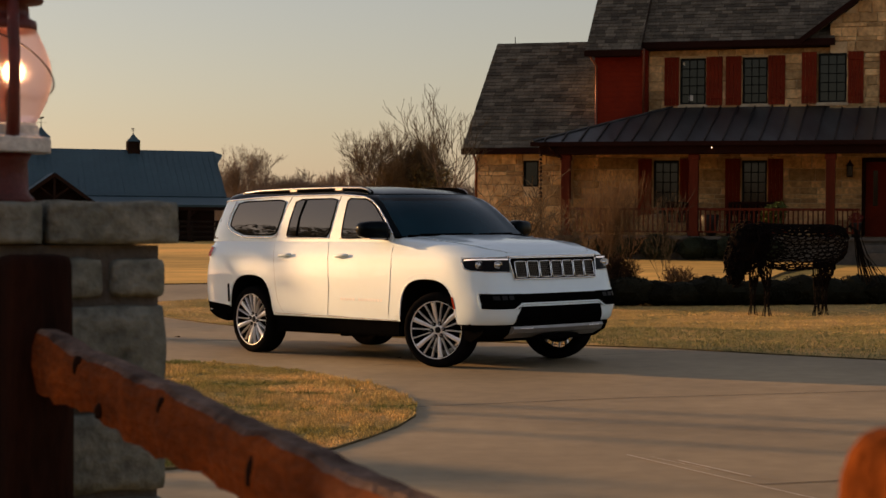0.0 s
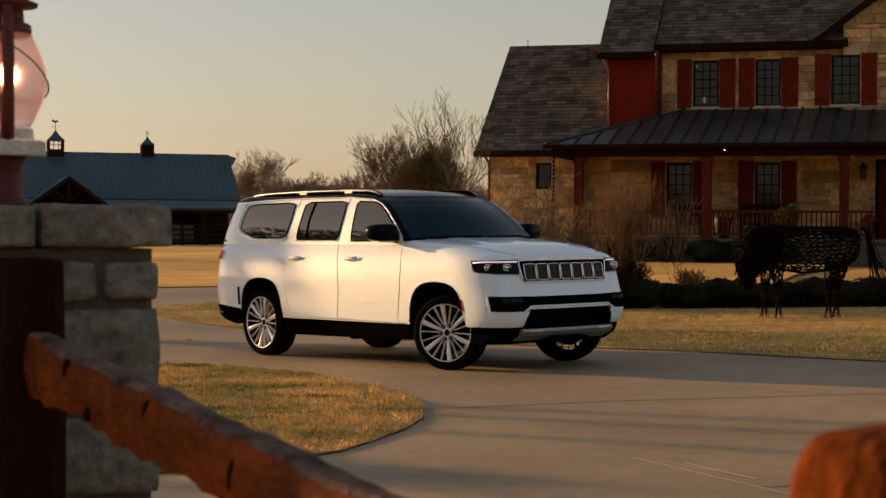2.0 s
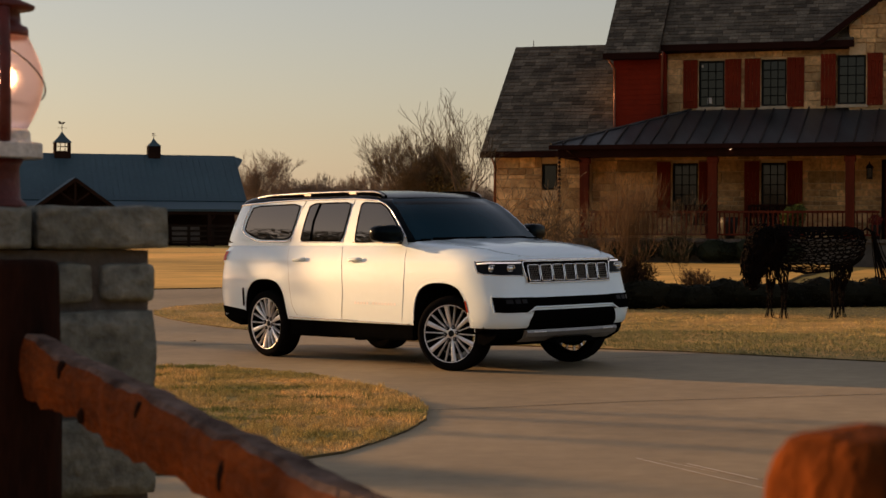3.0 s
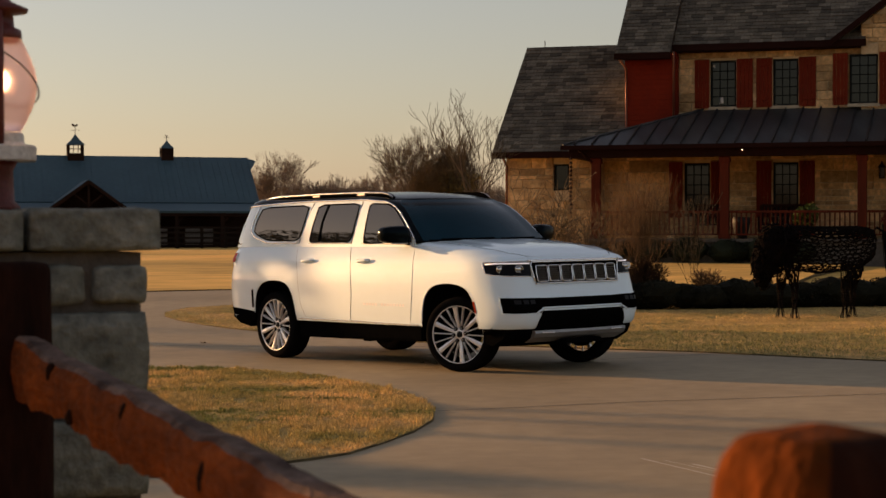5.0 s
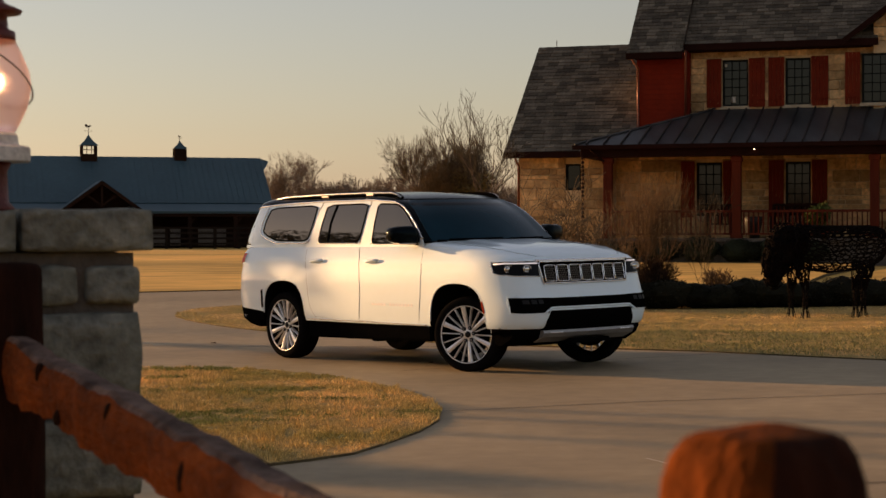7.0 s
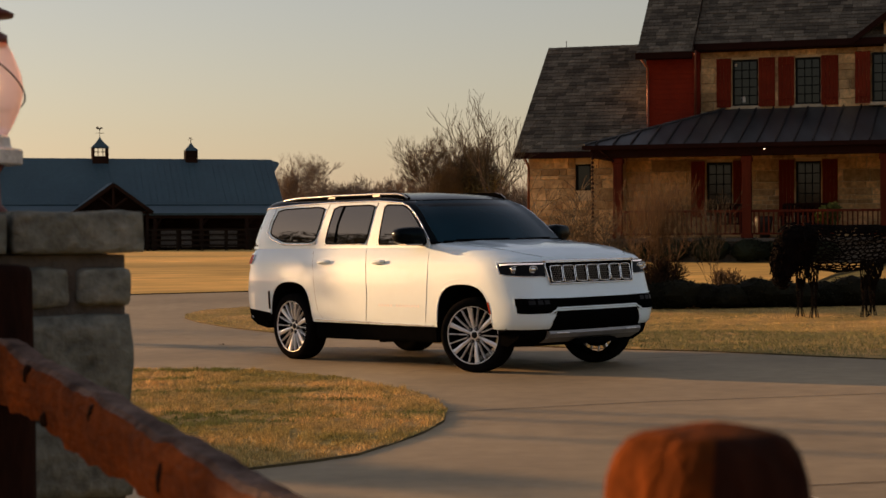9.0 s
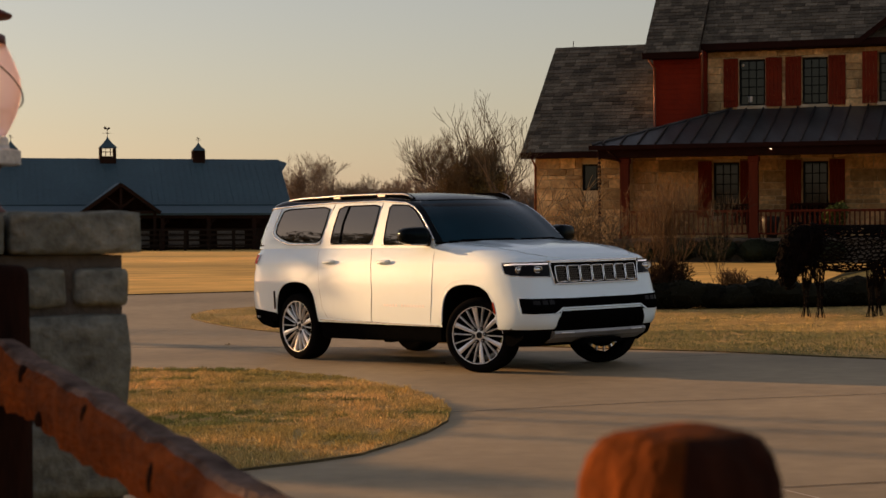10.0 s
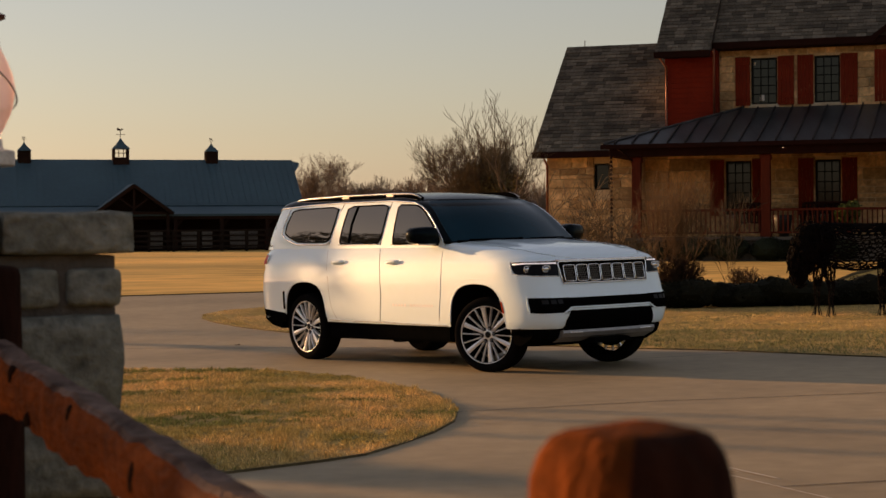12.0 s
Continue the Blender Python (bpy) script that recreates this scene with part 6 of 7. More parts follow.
def rounded(poly, r=0.25, rounds=2):
    for _ in range(rounds):
        out = []
        for a, b in zip(poly, poly[1:] + poly[:1]):
            out += [(a[0] * (1 - r) + b[0] * r, a[1] * (1 - r) + b[1] * r), (a[0] * r + b[0] * (1 - r), a[1] * r + b[1] * (1 - r))]
        poly, r = out, 0.25
    return poly


def trim_line(name, pts, place, off, rad, material, parent=car, closed=False, label=""):
    bm = bmesh.new()
    path = []
    loop = pts + (pts[:1] if closed else [])
    for a, b in zip(loop, loop[1:]):
        n = max(1, int(math.hypot(b[0] - a[0], b[1] - a[1]) / 0.05))
        path += [place(a[0] + (b[0] - a[0]) * k / n, a[1] + (b[1] - a[1]) * k / n, off) for k in range(n)]
    path.append(place(*loop[-1], off))
    tube(bm, path, rad, 6 if rad < 0.02 else 20)
    return part(name, bm, material, parent, label, smooth=True)


def open_round(pts, rounds=2):
    """Corner cutting along an open line."""
    for _ in range(rounds):
        out = [pts[0]]
        for a, b in zip(pts, pts[1:]):
            out += [(a[0] * 0.75 + b[0] * 0.25, a[1] * 0.75 + b[1] * 0.25), (a[0] * 0.25 + b[0] * 0.75, a[1] * 0.25 + b[1] * 0.75)]
        pts = out + [pts[-1]]
    return pts


def arch(cx, grow=0.0):
    pts = [(-0.50, 0.30), (-0.50, 0.52), (-0.478, 0.66), (-0.43, 0.79), (-0.33, 0.885), (-0.18, 0.93), (0.0, 0.94), (0.18, 0.93), (0.33, 0.885), (0.43, 0.79), (0.478, 0.66), (0.50, 0.52), (0.50, 0.30)]
    c2, w2 = (0.07, 0.88) if cx < 1 else (3.265, 0.90)
    return [(c2 + x * w2 * (1 + grow), 0.40 + (z - 0.40) * (1 + grow) if z > 0.4 else z) for x, z in pts]


def build_body():
    bm = shell(LOW, [0.468, 0.485, 0.50, 0.55, 0.60, 0.70, 0.80, 0.92, 1.02, 1.10, 1.13, 1.16, 1.18, 1.20, 1.22, 1.24, 1.26, 1.28, 1.295, 1.31, 1.325, 1.34, 1.355, 1.365, 1.375, 1.385])
    bmesh.ops.recalc_face_normals(bm, faces=bm.faces)
    me = bpy.data.meshes.new("raw")
    bm.to_mesh(me)
    bm.free()
    blank = new("raw", me)
    cutters = []
    for cx in (0.0, 3.302):
        for s in (-1, 1):
            cb = bmesh.new()
            prism(cb, arch(cx), min(s * 0.62, s * 1.3), max(s * 0.62, s * 1.3))
            bmesh.ops.recalc_face_normals(cb, faces=cb.faces)
            cm = bpy.data.meshes.new("cut")
            cb.to_mesh(cm)
            cb.free()
            co = new("cut", cm)
            cutters.append(co)
            md = blank.modifiers.new("cut", "BOOLEAN")
            md.operation, md.solver, md.object = "DIFFERENCE", "EXACT", co
    dg = bpy.context.evaluated_depsgraph_get()
    dg.update()
    out = bpy.data.meshes.new_from_object(blank.evaluated_get(dg))
    for o in [blank, *cutters]:
        bpy.data.objects.remove(o)
    out.name = "body"
    out.materials.clear()
    out.materials.append(C["white"])
    ob = new("body", out)
    ob.parent = car
    for f in out.polygons:
        f.use_smooth = True
    b2 = bmesh.new()
    b2.from_mesh(out)
    for e in b2.edges:
        if len(e.link_faces) == 2 and e.calc_face_angle(0) > 0.6:
            e.smooth = False
    b2.to_mesh(out)
    b2.free()
    out.materials.append(C["liner"])
    for f in out.polygons:
        c = f.center
        if abs(c.y) < 0.985 and c.z < 0.95 and (abs(c.x - 0.07) < 0.46 or abs(c.x - 3.265) < 0.47):
            f.material_index = 1
    ob["label"] = "white painted body shell"
    return ob


body = build_body()
# cabin, glass and roof
part("cabin", shell(TOP, [1.36, 1.42, 1.50, 1.58, 1.66, 1.74, 1.80, 1.855]), C["black"], car, "black pillars and cabin shell", smooth=True)
part("roof", shell(TOP, [1.852, 1.86, 1.868, 1.876, 1.888, 1.90, 1.91, 1.918, 1.925, 1.932, 1.938, 1.944, 1.950, 1.956, 1.962]), C["black"], car, "gloss black roof", smooth=True)
SIDE_TOP = [(-0.95, 1.325), (2.62, 1.325), (2.63, 1.365), (2.59, 1.42), (2.44, 1.56), (2.27, 1.697), (2.13, 1.776), (1.98, 1.823), (1.55, 1.853), (0.57, 1.856), (-0.12, 1.845), (-0.74, 1.818), (-0.80, 1.75), (-0.86, 1.58)]
QUARTER = [(-0.43, 1.80), (0.53, 1.815), (0.515, 1.61), (0.465, 1.43), (0.38, 1.402), (-0.18, 1.407), (-0.40, 1.465), (-0.515, 1.52), (-0.50, 1.64)]
REAR_WIN = [(0.735, 1.812), (1.51, 1.814), (1.51, 1.66), (1.485, 1.435), (1.43, 1.378), (0.715, 1.378), (0.68, 1.402), (0.70, 1.586)]
FRONT_WIN = [(1.705, 1.81), (2.04, 1.797), (2.185, 1.738), (2.385, 1.58), (2.54, 1.428), (2.56, 1.372), (1.735, 1.362), (1.715, 1.40), (1.71, 1.59)]
for sgn in (-1, 1):
    S = on_side(sgn, TOP)
    patch("window_surround", SIDE_TOP, S, 0.09, 0.006, 0.02, C["white"], label="white window surround")
    for poly, nm in ((QUARTER, "quarter_window"), (REAR_WIN, "rear_door_window"), (FRONT_WIN, "front_door_window")):
        poly = rounded(poly, 0.13, 1)
        g_ = patch(nm, poly, S, 0.10, 0.011, 0.02, C["glass"], label="dark tinted side window")
        trim_line("seal", poly, S, 0.010, 0.009, C["plastic"], g_, True, "black rubber seal")
    trim_line("divider_bar", [(0.92, 1.81), (0.872, 1.604), (0.874, 1.385)], S, 0.014, 0.012, C["plastic"])
    trim_line("roof_moulding", [(-0.80, 1.80), (-0.74, 1.820), (-0.12, 1.847), (0.57, 1.858), (1.55, 1.855), (1.98, 1.826), (2.13, 1.780), (2.27, 1.700), (2.44, 1.563), (2.60, 1.41)], S, 0.010, 0.010, C["chrome"],
              label="bright chrome roof moulding")
    trim_line("quarter_moulding", [(-0.50, 1.81), (-0.565, 1.645), (-0.58, 1.52), (-0.47, 1.445), (-0.195, 1.377), (0.40, 1.372), (0.50, 1.416)], S, 0.010, 0.009, C["chrome"], label="bright chrome window moulding")
    for q in ([(0.67, 1.368), (1.45, 1.368)], [(1.69, 1.361), (2.55, 1.364)]):
        trim_line("sill_moulding", q, S, 0.009, 0.007, C["chrome"])
    for q in ([(0.608, 1.85), (0.51, 1.51), (0.465, 1.37)], [(1.547, 1.84), (1.513, 1.50), (1.485, 1.36)]):
        trim_line("pillar_gap", q, S, 0.003, 0.004, C["plastic"])
# windscreen
patch("windscreen", [(-0.90, 1.385), (0.90, 1.385), (0.845, 1.60), (0.77, 1.80), (0.70, 1.845), (-0.70, 1.845), (-0.77, 1.80), (-0.845, 1.60)], on_front(TOP), 0.08, 0.007, 0.02, C["screen"], label="dark windscreen")
trim_line("wiper_cowl", [(-0.86, 1.375), (0.0, 1.375), (0.86, 1.375)], on_front(TOP), 0.03, 0.022, C["plastic"], label="black wiper cowl")
for a, b in ((-0.7, -0.05), (0.05, 0.68)):
    trim_line("wiper", [(a, 1.40), (b, 1.405)], on_front(TOP), 0.022, 0.008, C["plastic"])


# bonnet with a raised centre
def on_bonnet(x, y, o):
    return (x, y, z_top(x, y) + o + (0.014 * (1 - smooth01(0.46, 0.60, abs(y))) * (1 - smooth01(3.75, 4.0, x)) if o > 0 else 0))


patch("bonnet", [(2.72, -0.76), (3.2, -0.80), (3.62, -0.79), (3.86, -0.72), (3.99, -0.58), (4.045, -0.40), (4.06, 0), (4.045, 0.40), (3.99, 0.58), (3.86, 0.72), (3.62, 0.79), (3.2, 0.80), (2.72, 0.76)],
      on_bonnet, 0.06, 0.006, 0.022, C["white"], label="white bonnet with a raised centre")

for sgn in (-1, 1):
    trim_line("bonnet_gap", [(2.74, sgn * 0.765), (3.2, sgn * 0.806), (3.62, sgn * 0.797), (3.86, sgn * 0.727), (3.985, sgn * 0.60)], on_bonnet, -0.0015, 0.0032, C["plastic"], label="dark bonnet shut line")

# doors, handles, letters
FRONT_DOOR = [(1.561, 0.495), (2.62, 0.478), (2.675, 0.80), (2.688, 1.06), (2.64, 1.342), (1.484, 1.352), (1.551, 1.20), (1.588, 1.05), (1.608, 0.8)]
REAR_DOOR = [(0.70, 0.52), (1.556, 0.497), (1.603, 0.8), (1.583, 1.05), (1.546, 1.20), (1.479, 1.352), (0.445, 1.358), (0.50, 1.20), (0.55, 1.05), (0.585, 0.80), (0.62, 0.62)]
for sgn in (-1, 1):
    S = on_side(sgn)
    for nm, poly, hx in (("front_door", FRONT_DOOR, 1.815), ("rear_door", REAR_DOOR, 0.76)):
        d_ = patch(nm, poly, S, 0.10, 0.004, 0.012, C["white"], label="white door")
        trim_line("shut_line", poly, S, -0.0005, 0.0015, C["plastic"], d_, True)
        bm = bmesh.new()
        pts = [S(hx + u, 1.170 + 0.004 * math.sin(u * 20), 0.012 + 0.03 * (1 - (u / 0.115) ** 4)) for u in np.linspace(-0.115, 0.115, 11)]
        tube(bm, pts, [0.012] + [0.016] * 9 + [0.012], 8)
        for v in bm.verts:
            v.co.z = 1.170 + (v.co.z - 1.170) * 1.25
        h_ = part("door_handle", bm, C["white"], d_, "body-coloured pull handle", smooth=True)
        bm = bmesh.new()
        vs = bmesh.ops.create_icosphere(bm, subdivisions=2, radius=1.0)["verts"]
        y0 = y_side(LOW, hx, 1.16)
        for v in vs:
            v.co = Vector((hx + v.co.x * 0.075, sgn * (y0 + 0.004 + v.co.y * 0.006), 1.160 + v.co.z * 0.028))
        part("handle_cup", bm, C["white"], d_, smooth=True)
    for k in range(14):
        if k == 5:
            continue
        x = 1.82 + k * 0.053
        patch("letter", [(x, 0.674), (x + 0.034, 0.674), (x + 0.034, 0.702), (x, 0.702)], S, 0.05, 0.0055, 0.004, C["letter"], label="small chrome bar" if k == 0 else "")
    # wheel arch lips
    for cx in (0.0, 3.302):
        pts = arch(cx)[1:-1]
        trim_line("arch_lip", open_round(pts), S, -0.004, 0.009, C["white"])
        pc = 0.07 if cx < 1 else 3.265
        trim_line("arch_flare", open_round([(pc + (x - pc) * 1.12, 0.40 + (z - 0.40) * 1.085) for x, z in pts]), S, -0.0440, 0.045, C["white"], label="softly flared wheel arch")
        bm = bmesh.new()
        a = arch(cx, -0.012)[1:-1]
        lo, hi = sorted((sgn * 0.60, sgn * 0.985))
        va = [bm.verts.new((x, lo, z)) for x, z in a]
        vb = [bm.verts.new((x, hi, z)) for x, z in a]
        for i in range(len(a) - 1):
            bm.faces.new((va[i], va[i + 1], vb[i + 1], vb[i]))
        bm.faces.new(vb if sgn < 0 else va)
        part("wheel_well", bm, C["liner"], car, "black wheel well liner")
    # cladding along the sill and ends
    bm = bmesh.new()
    prism(bm, [(0.52, 0.275), (2.79, 0.30), (2.79, 0.478), (0.52, 0.485)], *sorted((sgn * 0.80, sgn * 1.006)))
    bmesh.ops.bevel(bm, geom=list(bm.edges), offset=0.02, segments=2, affect="EDGES")
    part("sill_cladding", bm, C["plastic"], car, "black sill cladding")
    trim_line("sill_strip", [(0.56, 0.492), (1.6, 0.486), (2.76, 0.478)], S, 0.004, 0.006, C["chrome"])
    patch("tail_lamp", [(-1.00, 1.14), (-0.80, 1.15), (-0.77, 1.255), (-1.00, 1.262)], S, 0.04, 0.010, 0.02, C["red"], label="red tail lamp with a chrome edge")
    trim_line("lamp_edge", [(-1.00, 1.266), (-0.765, 1.258), (-0.79, 1.145)], S, 0.012, 0.006, C["chrome"])
    patch("marker", [(3.690, 0.63), (3.712, 0.63), (3.682, 0.75), (3.662, 0.75)], S, 0.05, 0.006, 0.012, C["amber"], label="orange-red side marker")
    patch("mud_flap", [(-0.40, 0.60), (-0.365, 0.60), (-0.365, 0.82), (-0.40, 0.81)], S, 0.06, 0.006, 0.05, C["plastic"])
    patch("rear_cladding", [(-1.10, 0.445), (-0.36, 0.445), (-0.36, 0.552), (-0.75, 0.588), (-1.10, 0.605)], S, 0.06, 0.007, 0.02, C["plastic"], label="black lower rear bumper side")
    # roof rails
    bm = bmesh.new()
    pts = [(-0.52, 1.90), (-0.46, 1.930), (-0.2, 1.947), (0.6, 1.957), (1.4, 1.955), (1.80, 1.945), (1.90, 1.925), (1.96, 1.893)]
    path = [(x, sgn * (0.745 - 0.015 * (x - 0.7) ** 2), z) for x, z in pts]
    path = [(x, y, z - 0.016) for x, y, z in path]
    tube(bm, [(x, y + sgn * 0.008, z) for x, y, z in path], 0.012, 8)
    r_ = part("roof_rail", bm, C["satin"], car, "satin silver roof rail", smooth=True)
    bm = bmesh.new()
    tube(bm, [(x, y - sgn * 0.016, z - 0.008) for x, y, z in path], 0.021, 8)
    tube(bm, [(x, y - sgn * 0.012, z - 0.036) for x, y, z in path], 0.020, 6)
    part("rail_base", bm, C["plastic"], r_, "black rail base")
    for x in (0.55, 1.42):
        bm = bmesh.new()
        box(bm, (x - 0.07, sgn * 0.745 - 0.012, 1.905), (x + 0.07, sgn * 0.745 + 0.010, 1.934), 0.006)
        part("rail_foot", bm, C["skid"], r_)
    # mirrors
    bm = bmesh.new()
    vs = bmesh.ops.create_cube(bm, size=1.0)["verts"]
    bmesh.ops.subdivide_edges(bm, edges=list(bm.edges), cuts=4, use_grid_fill=True)
    for v in bm.verts:
        p = v.co * 2
        q = Vector([math.copysign(abs(c) ** 1.0, c) for c in p])
        n4 = (abs(q.x) ** 4 + abs(q.y) ** 4 + abs(q.z) ** 4) ** 0.25
        q = q / max(n4, 1e-6) * max(abs(q.x), abs(q.y), abs(q.z))
        taper = 1 - 0.25 * (q.y * sgn + 1) / 2
        v.co = Vector((2.45 + q.x * 0.125 * taper - 0.03 * q.y * sgn, sgn * 1.115 + q.y * 0.158, 1.452 + q.z * 0.112 * taper + 0.006 * q.y * sgn))
    m_ = part("mirror", bm, C["black"], car, "black door mirror", smooth=True)
    bm = bmesh.new()
    tube(bm, [(2.52, sgn * 0.93, 1.375), (2.49, sgn * 1.02, 1.385), (2.46, sgn * 1.10, 1.405)], [0.045, 0.034, 0.03], 8)
    part("mirror_arm", bm, C["black"], m_, smooth=True)
    bm = bmesh.new()
    box(bm, (2.44, sgn * 1.115 - 0.12, 1.352), (2.56, sgn * 1.115 + 0.12, 1.366), 0.006)
    part("mirror_strip", bm, C["skid"], m_, "bright lower strip")

# front face
F = on_front()
sym = lambda poly: [(-y, z) for y, z in poly]
grille = patch("grille", [(-0.60, 0.935), (-0.56, 0.925), (0.56, 0.925), (0.60, 0.935), (0.633, 1.125), (0.62, 1.150), (-0.62, 1.150), (-0.633, 1.125)], F, 0.08, 0.006, 0.03, C["plastic"], label="black seven-slot grille with chrome rings")
trim_line("grille_surround", [(-0.60, 0.932), (0.60, 0.932), (0.636, 1.125), (0.62, 1.154), (-0.62, 1.154), (-0.636, 1.125)], F, 0.012, 0.0075, C["chrome"], grille, True, "chrome surround")
trim_line("grille_brow", [(-0.66, 1.168), (0.66, 1.168)], F, 0.010, 0.013, C["chrome"], grille, label="bright bar over the grille")
for k in range(7):
    y0 = -0.588 + k * 0.168
    ring = rounded([(y0 + 0.010, 0.952), (y0 + 0.158, 0.952), (y0 + 0.160, 1.118), (y0 + 0.008, 1.118)], 0.07, 2)
    slot = trim_line("grille_ring", ring, F, 0.020, 0.0050, C["chrome"], grille, True, "chrome slot ring" if k == 0 else "")
    bm = bmesh.new()
    for i in range(5):
        for j in range(7):
            y, z = y0 + 0.024 + i * 0.032 + (0.016 if j % 2 else 0), 0.968 + j * 0.0225
            if y > y0 + 0.146:
                continue
            c = Vector(F(y, z, 0.012))
            r = 0.0080
            a = [bm.verts.new(c + Vector((0.006 + 0.003 * dz, dy * r, dz * r * 0.9))) for dy, dz in ((1, 0), (0, 1), (-1, 0), (0, -1))]
            e = [bm.verts.new(c + Vector((-0.004, dy * r * 0.9, dz * r * 0.8))) for dy, dz in ((1, 0), (0, 1), (-1, 0), (0, -1))]
            bm.faces.new(a)
            for q in range(4):
                bm.faces.new((a[q], e[q], e[(q + 1) % 4], a[(q + 1) % 4]))
    part("grille_mesh", bm, C["mesh"], slot)
for sgn in (-1, 1):
    P = (lambda poly: poly) if sgn > 0 else (lambda poly: [(-y, z) for y, z in poly])
    lamp = patch("headlight", P([(0.64, 1.012), (0.90, 1.018), (0.980, 1.028), (0.999, 1.044), (0.993, 1.11), (0.984, 1.150), (0.94, 1.158), (0.64, 1.160)]), F, 0.03, 0.008, 0.03, C["lens"], label="slim dark headlight with a bright strip")
    trim_line("light_strip", P([(0.66, 1.142), (0.93, 1.142), (0.985, 1.134)]), F, 0.016, 0.0075, C["drl"], lamp, label="white light strip")
    trim_line("headlight_edge", P([(0.64, 1.006), (0.90, 1.012), (0.983, 1.021), (1.003, 1.040), (0.997, 1.115), (0.986, 1.158), (0.64, 1.168)]), F, 0.008, 0.0045, C["chrome"], lamp)
    for y in (0.785, 0.930):
        bm = bmesh.new()
        c = Vector(F(sgn * y, 1.085, 0.008))
        ring = [c + Vector((0.008, sgn * dy * 0.050, dz * 0.031)) for dy, dz in rounded([(-1, -1), (1, -1), (1, 1), (-1, 1)], 0.2, 2)]
        tube(bm, ring + ring[:1], 0.006, 6, False)
        vs = bmesh.ops.create_icosphere(bm, subdivisions=2, radius=1.0)["verts"]
        for v in vs:
            v.co = c + Vector((0.004 + v.co.x * 0.010, v.co.y * 0.040, v.co.z * 0.024))
        part("projector", bm, C["reflector"], lamp, "chrome-ringed projector lens", smooth=True)
    # outer end of the bumper slot, with fog lights
    pocket = patch("bumper_pocket", P([(0.60, 0.632), (0.90, 0.630), (0.968, 0.636), (0.975, 0.72), (0.970, 0.79), (0.56, 0.785)]), F, 0.022, 0.008, 0.03, C["plastic"], label="black bumper pocket")
    trim_line("pocket_edge", P([(0.60, 0.627), (0.90, 0.624), (0.974, 0.632), (0.983, 0.72), (0.976, 0.798), (0.92, 0.798)]), F, 0.006, 0.006, C["white"], pocket)
    for k in range(3):
        y = 0.66 + k * 0.085
        patch("fog_light", P([(y, 0.725), (y + 0.062, 0.725), (y + 0.062, 0.768), (y, 0.768)]), F, 0.03, 0.010, 0.01, C["rimdark"], pocket)
patch("bumper_slot", [(-0.61, 0.69), (0.61, 0.69), (0.61, 0.782), (-0.61, 0.782)], F, 0.03, 0.010, 0.03, C["plastic"], label="black bumper slot")
trim_line("slot_bar", [(-0.66, 0.628), (-0.56, 0.682), (0.56, 0.682), (0.66, 0.628)], F, 0.008, 0.011, C["white"])
low_g = patch("lower_grille", [(-0.645, 0.432), (0.645, 0.432), (0.625, 0.55), (0.575, 0.652), (-0.575, 0.652), (-0.625, 0.55)], F, 0.03, 0.012, 0.03, C["plastic"], label="black lower grille")
trim_line("grille_bar", [(-0.60, 0.54), (0.60, 0.54)], F, 0.012, 0.005, C["plastic"], low_g)
# chin, skid plate, rear bumper and underside
def chin(name, y0, y1, z0, z1, x_in, off, material, label, bev=0.02):
    bm = bmesh.new()
    n = 16
    rows = []
    for i in range(n + 1):
        y = y0 + (y1 - y0) * i / n
        xf = x_front(LOW, y, 0.5) + off
        rows.append([bm.verts.new(p) for p in ((x_in, y, z0 + 0.02), (xf - 0.16, y, z0), (xf - 0.03, y, z0 + (z1 - z0) * 0.45), (xf, y, z0 + (z1 - z0) * 0.8), (xf - 0.01, y, z1), (x_in, y, z1))])
    for a, b in zip(rows, rows[1:]):
        for k in range(6):
            bm.faces.new((a[k], a[(k + 1) % 6], b[(k + 1) % 6], b[k]))
    bm.faces.new(rows[0][::-1])
    bm.faces.new(rows[-1])
    return part(name, bm, material, car, label, smooth=False)


chin("front_cladding", -0.92, 0.92, 0.285, 0.470, 3.72, -0.045, C["plastic"], "black lower front bumper")
chin("bumper_trim", -0.985, 0.985, 0.405, 0.500, 3.78, -0.033, C["plastic"], "black bumper edge")
skid = chin("skid_plate", -0.66, 0.66, 0.318, 0.446, 3.8, 0.010, C["skid"], "satin silver skid plate")
bm = bmesh.new()
prism(bm, [(-0.30, 0.30), (0.30, 0.30), (0.24, 0.352), (-0.24, 0.352)], 3.9, x_front(LOW, 0.0, 0.5) + 0.004, "x")
part("tow_recess", bm, C["plastic"], skid, "black recess under the plate")
for sgn in (-1, 1):
    trim_line("skid_light", [(sgn * 0.42, 0.424), (sgn * 0.58, 0.426)], F, 0.070, 0.006, C["letter"], skid, label="small white light strip")
bm = bmesh.new()
rows = []
for i in range(17):
    y = -0.99 + 1.98 * i / 16
    h = half_outline(LOW, 0.5)[:16]
    xr = float(np.interp(abs(y), [p[1] for p in h], [p[0] for p in h]))
    rows.append([bm.verts.new(p) for p in ((-0.52, y, 0.36), (xr + 0.12, y, 0.40), (xr - 0.02, y, 0.47), (xr - 0.025, y, 0.575), (-0.52, y, 0.565))])
for a, b in zip(rows, rows[1:]):
    for k in range(5):
        bm.faces.new((a[k], a[(k + 1) % 5], b[(k + 1) % 5], b[k]))
bm.faces.new(rows[0][::-1])
bm.faces.new(rows[-1])
part("rear_bumper", bm, C["plastic"], car, "black lower rear bumper")
bm = bmesh.new()
box(bm, (-1.2, -0.60, 0.37), (3.9, 0.60, 0.46), 0.03)
part("underbody", bm, C["liner"], car, "black underbody")
bm = bmesh.new()
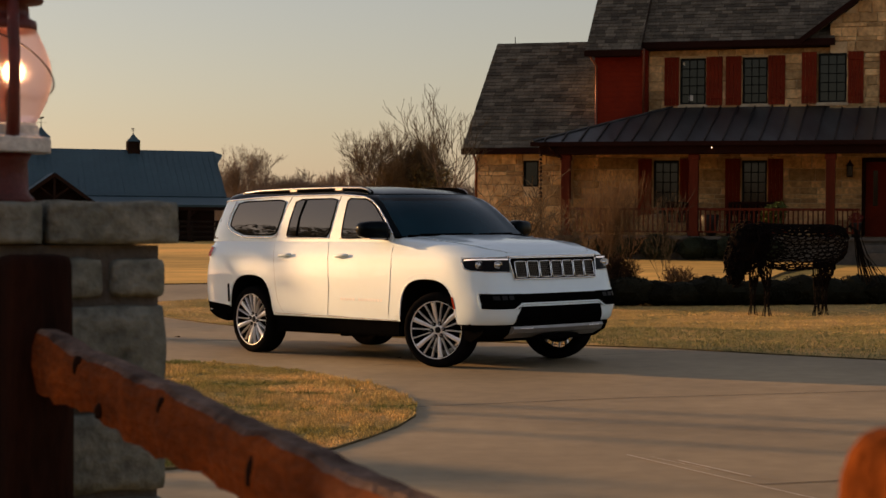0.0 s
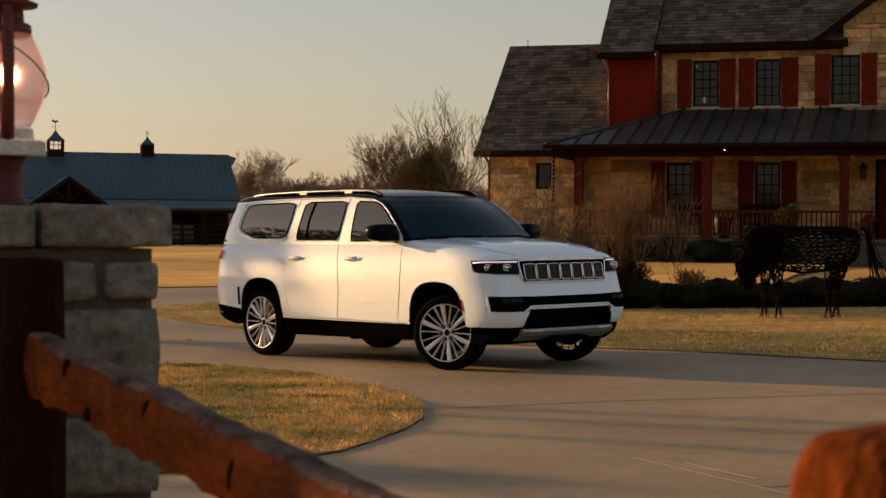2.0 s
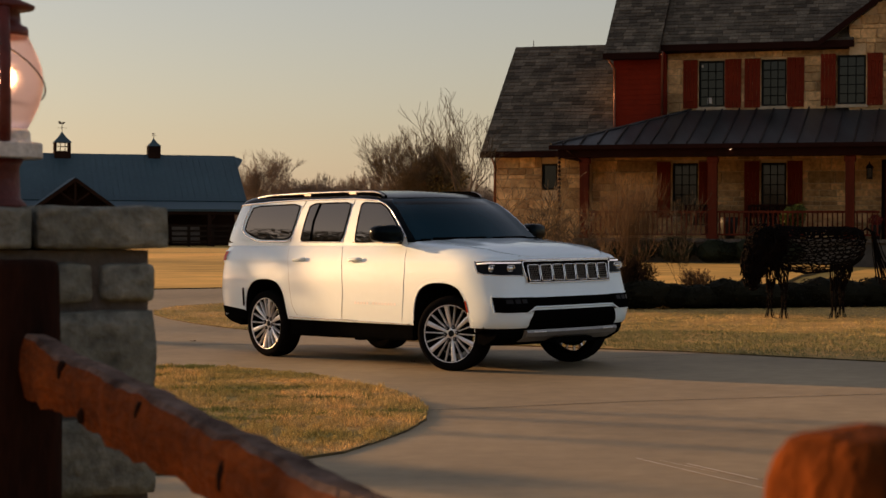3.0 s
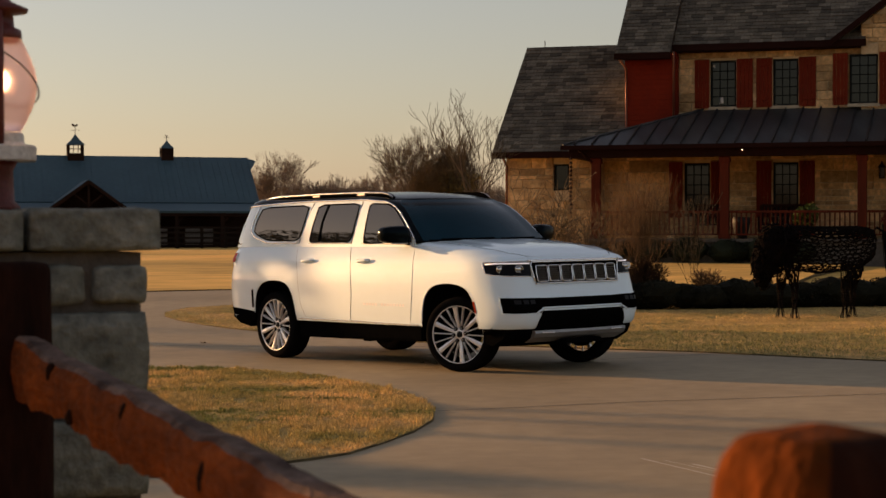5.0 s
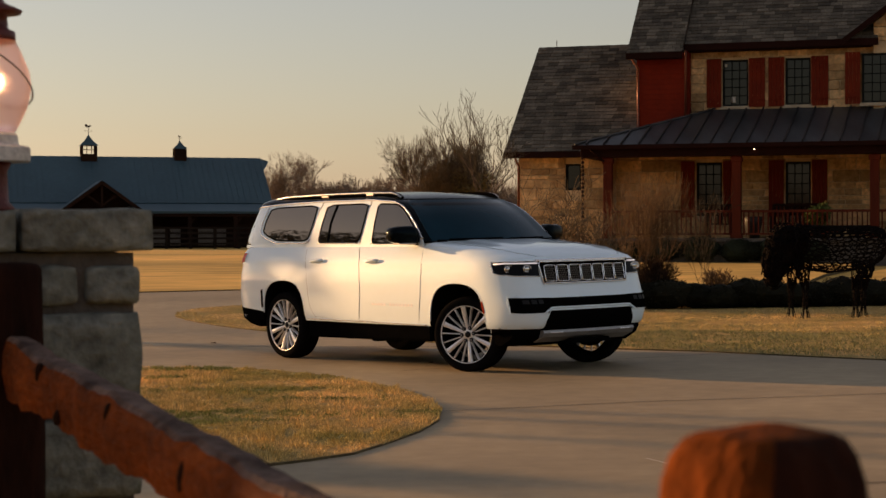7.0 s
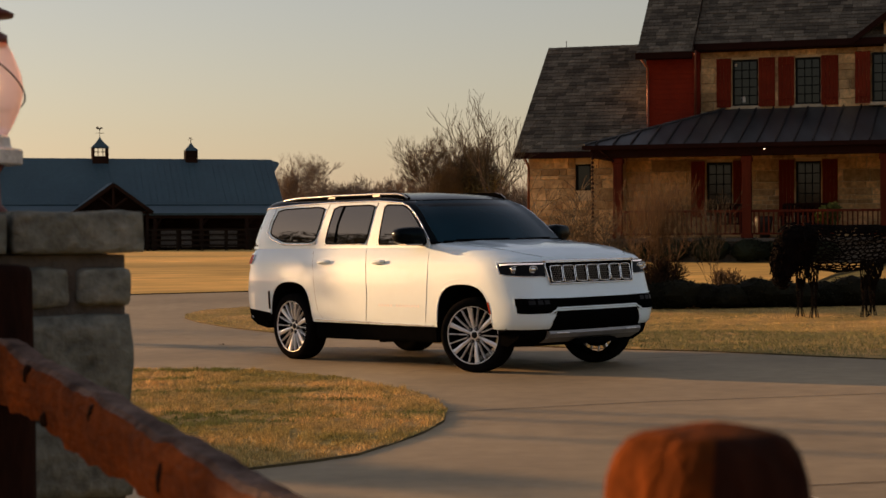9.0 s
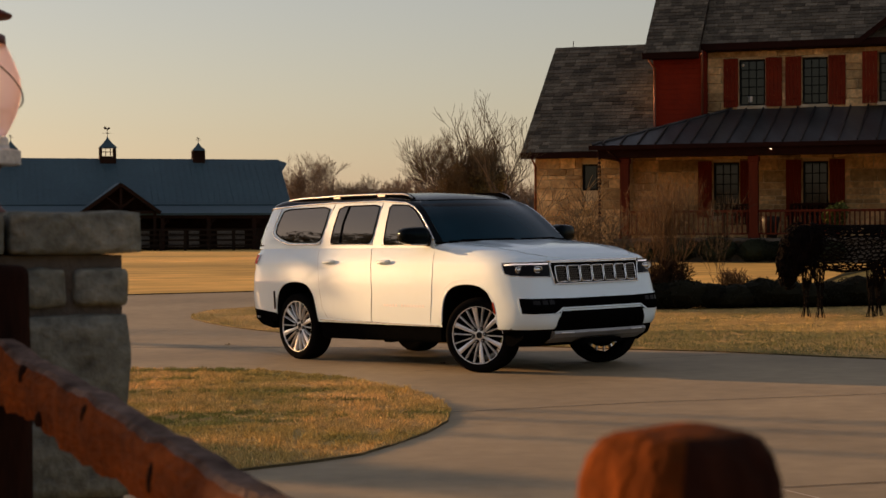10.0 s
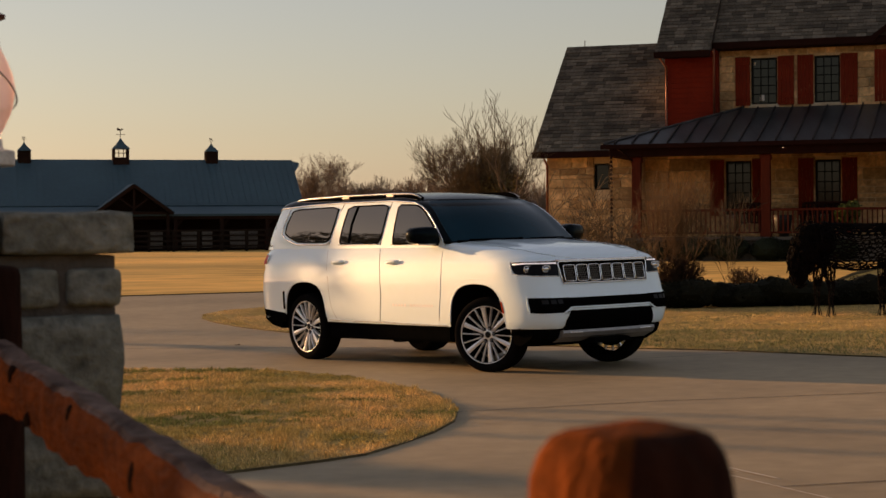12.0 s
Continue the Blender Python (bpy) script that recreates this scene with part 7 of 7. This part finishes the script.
tube(bm, [(0, -0.75, 0.36), (0, 0.75, 0.36)], 0.05, 10)
tube(bm, [(0.25, 0.1, 0.33), (2.6, 0.05, 0.34)], 0.04, 8)
part("axle", bm, C["liner"], car)
for x, z in ((1.0, 0.262), (1.5, 0.25), (1.72, 0.268)):
    bm = bmesh.new()
    box(bm, (x, -0.82, z), (x + 0.12, -0.70, 0.33), 0.012)
    part("bracket", bm, C["plastic"], car)


# the nose reaches a little further past the wheels
for ob in car.children_recursive:
    for vert in ob.data.vertices:
        k = min(1.0, max(0.0, (vert.co.x - 3.74) / 0.30))
        vert.co.x += 0.058 * k * k * (3 - 2 * k)


# wheels
def build_wheel():
    """A wheel about the y axis, its outer face towards -y; parts one level below."""
    bm = bmesh.new()
    lathe(bm, [(0.309, -0.126), (0.310, -0.112), (0.299, -0.108), (0.296, -0.120), (0.299, -0.129), (0.305, -0.131)], 64, "Y", True)
    w = part("wheel", bm, C["rim"], car, "polished multi-spoke alloy wheel", smooth=True)
    bm = bmesh.new()
    lathe(bm, [(0.296, -0.118), (0.306, -0.132), (0.335, -0.142), (0.362, -0.139), (0.382, -0.128), (0.393, -0.108), (0.399, -0.06), (0.400, 0.0), (0.399, 0.06), (0.393, 0.108), (0.382, 0.128), (0.35, 0.142), (0.31, 0.132), (0.296, 0.118)], 72, "Y", True)
    part("tyre", bm, C["tyre"], w, "black road tyre", smooth=True)
    bm = bmesh.new()
    lathe(bm, [(0.297, -0.112), (0.300, -0.10), (0.300, 0.12), (0.285, 0.12), (0.283, -0.10)], 48, "Y", True)
    lathe(bm, [(0.05, -0.03), (0.220, -0.03), (0.220, 0.0), (0.05, 0.0)], 40, "Y", True)
    part("inner_barrel", bm, C["liner"], w, "dark barrel and brake disc inside the wheel")
    bm = bmesh.new()
    lathe(bm, [(0.03, -0.088), (0.064, -0.086), (0.072, -0.078), (0.072, -0.055), (0.03, -0.055)], 32, "Y")
    part("hub", bm, C["rim"], w, "polished hub", smooth=True)
    bm = bmesh.new()
    lathe(bm, [(0.004, -0.096), (0.030, -0.095), (0.034, -0.090), (0.034, -0.08)], 24, "Y")
    part("centre_cap", bm, C["rimdark"], w, "dark centre cap", smooth=True)

    def spoke(half0, half1, half2):
        b = bmesh.new()
        rows = []
        for r, hw, y in ((0.060, half0, -0.082), (0.11, half0 * 0.95, -0.098), (0.19, half1, -0.112), (0.26, half2, -0.118), (0.292, half2 * 1.2, -0.120)):
            rows.append([b.verts.new(p) for p in ((-hw, y + 0.004, r), (0, y - 0.005, r), (hw, y + 0.004, r), (hw * 0.8, y + 0.035, r), (-hw * 0.8, y + 0.035, r))])
        for a, c in zip(rows, rows[1:]):
            for k in range(5):
                b.faces.new((a[k], a[(k + 1) % 5], c[(k + 1) % 5], c[k]))
        b.faces.new(rows[0][::-1])
        b.faces.new(rows[-1])
        return b
    wide = part("spoke", spoke(0.017, 0.021, 0.024), C["rim"], w, "broad polished spoke")
    thin = part("spoke", spoke(0.0075, 0.0068, 0.0075), C["rim"], w, "slim polished spoke")
    thin.matrix_basis = Matrix.Rotation(radians(20), 4, "Y")
    for k in range(6):
        if k:
            child("spoke", wide, w, Matrix.Rotation(radians(60 * k), 4, "Y"))
        for q in (20, 40):
            if k or q != 20:
                child("spoke", thin, w, Matrix.Rotation(radians(60 * k + q), 4, "Y"))
    bm = bmesh.new()
    lathe(bm, [(0.004, -0.100), (0.016, -0.102), (0.021, -0.098), (0.022, -0.07)], 12, "Y")
    pocket = part("lug_pocket", bm, C["rimdark"], w, "dark lug recess", matrix=Matrix.Rotation(radians(30), 4, "Y") @ Matrix.Translation((0, 0, 0.072)))
    bm = bmesh.new()
    lathe(bm, [(0.002, -0.112), (0.007, -0.111), (0.010, -0.104), (0.010, -0.09)], 6, "Y")
    nut = part("lug_nut", bm, C["satin"], w, "silver lug nut", matrix=Matrix.Rotation(radians(30), 4, "Y") @ Matrix.Translation((0, 0, 0.072)))
    for k in range(1, 6):
        at = Matrix.Rotation(radians(60 * k + 30), 4, "Y") @ Matrix.Translation((0, 0, 0.072))
        child("lug_pocket", pocket, w, at)
        child("lug_nut", nut, w, at)
    return w


def copy_part(ob, m):
    o = copy_thing(ob, m)
    o.parent = car
    return o


wheel = build_wheel()
wheel.matrix_basis = pose(0, -0.865, 0.395, 0, 12, 0)
copy_part(wheel, pose(3.302, -0.865, 0.395, 0, 0, 21) @ pose(0, 0, 0, 0, -8, 0))
copy_part(wheel, pose(0, 0.865, 0.395, 0, 30, 180))
copy_part(wheel, pose(3.302, 0.865, 0.395, 0, 0, 201) @ pose(0, 0, 0, 0, 17, 0))
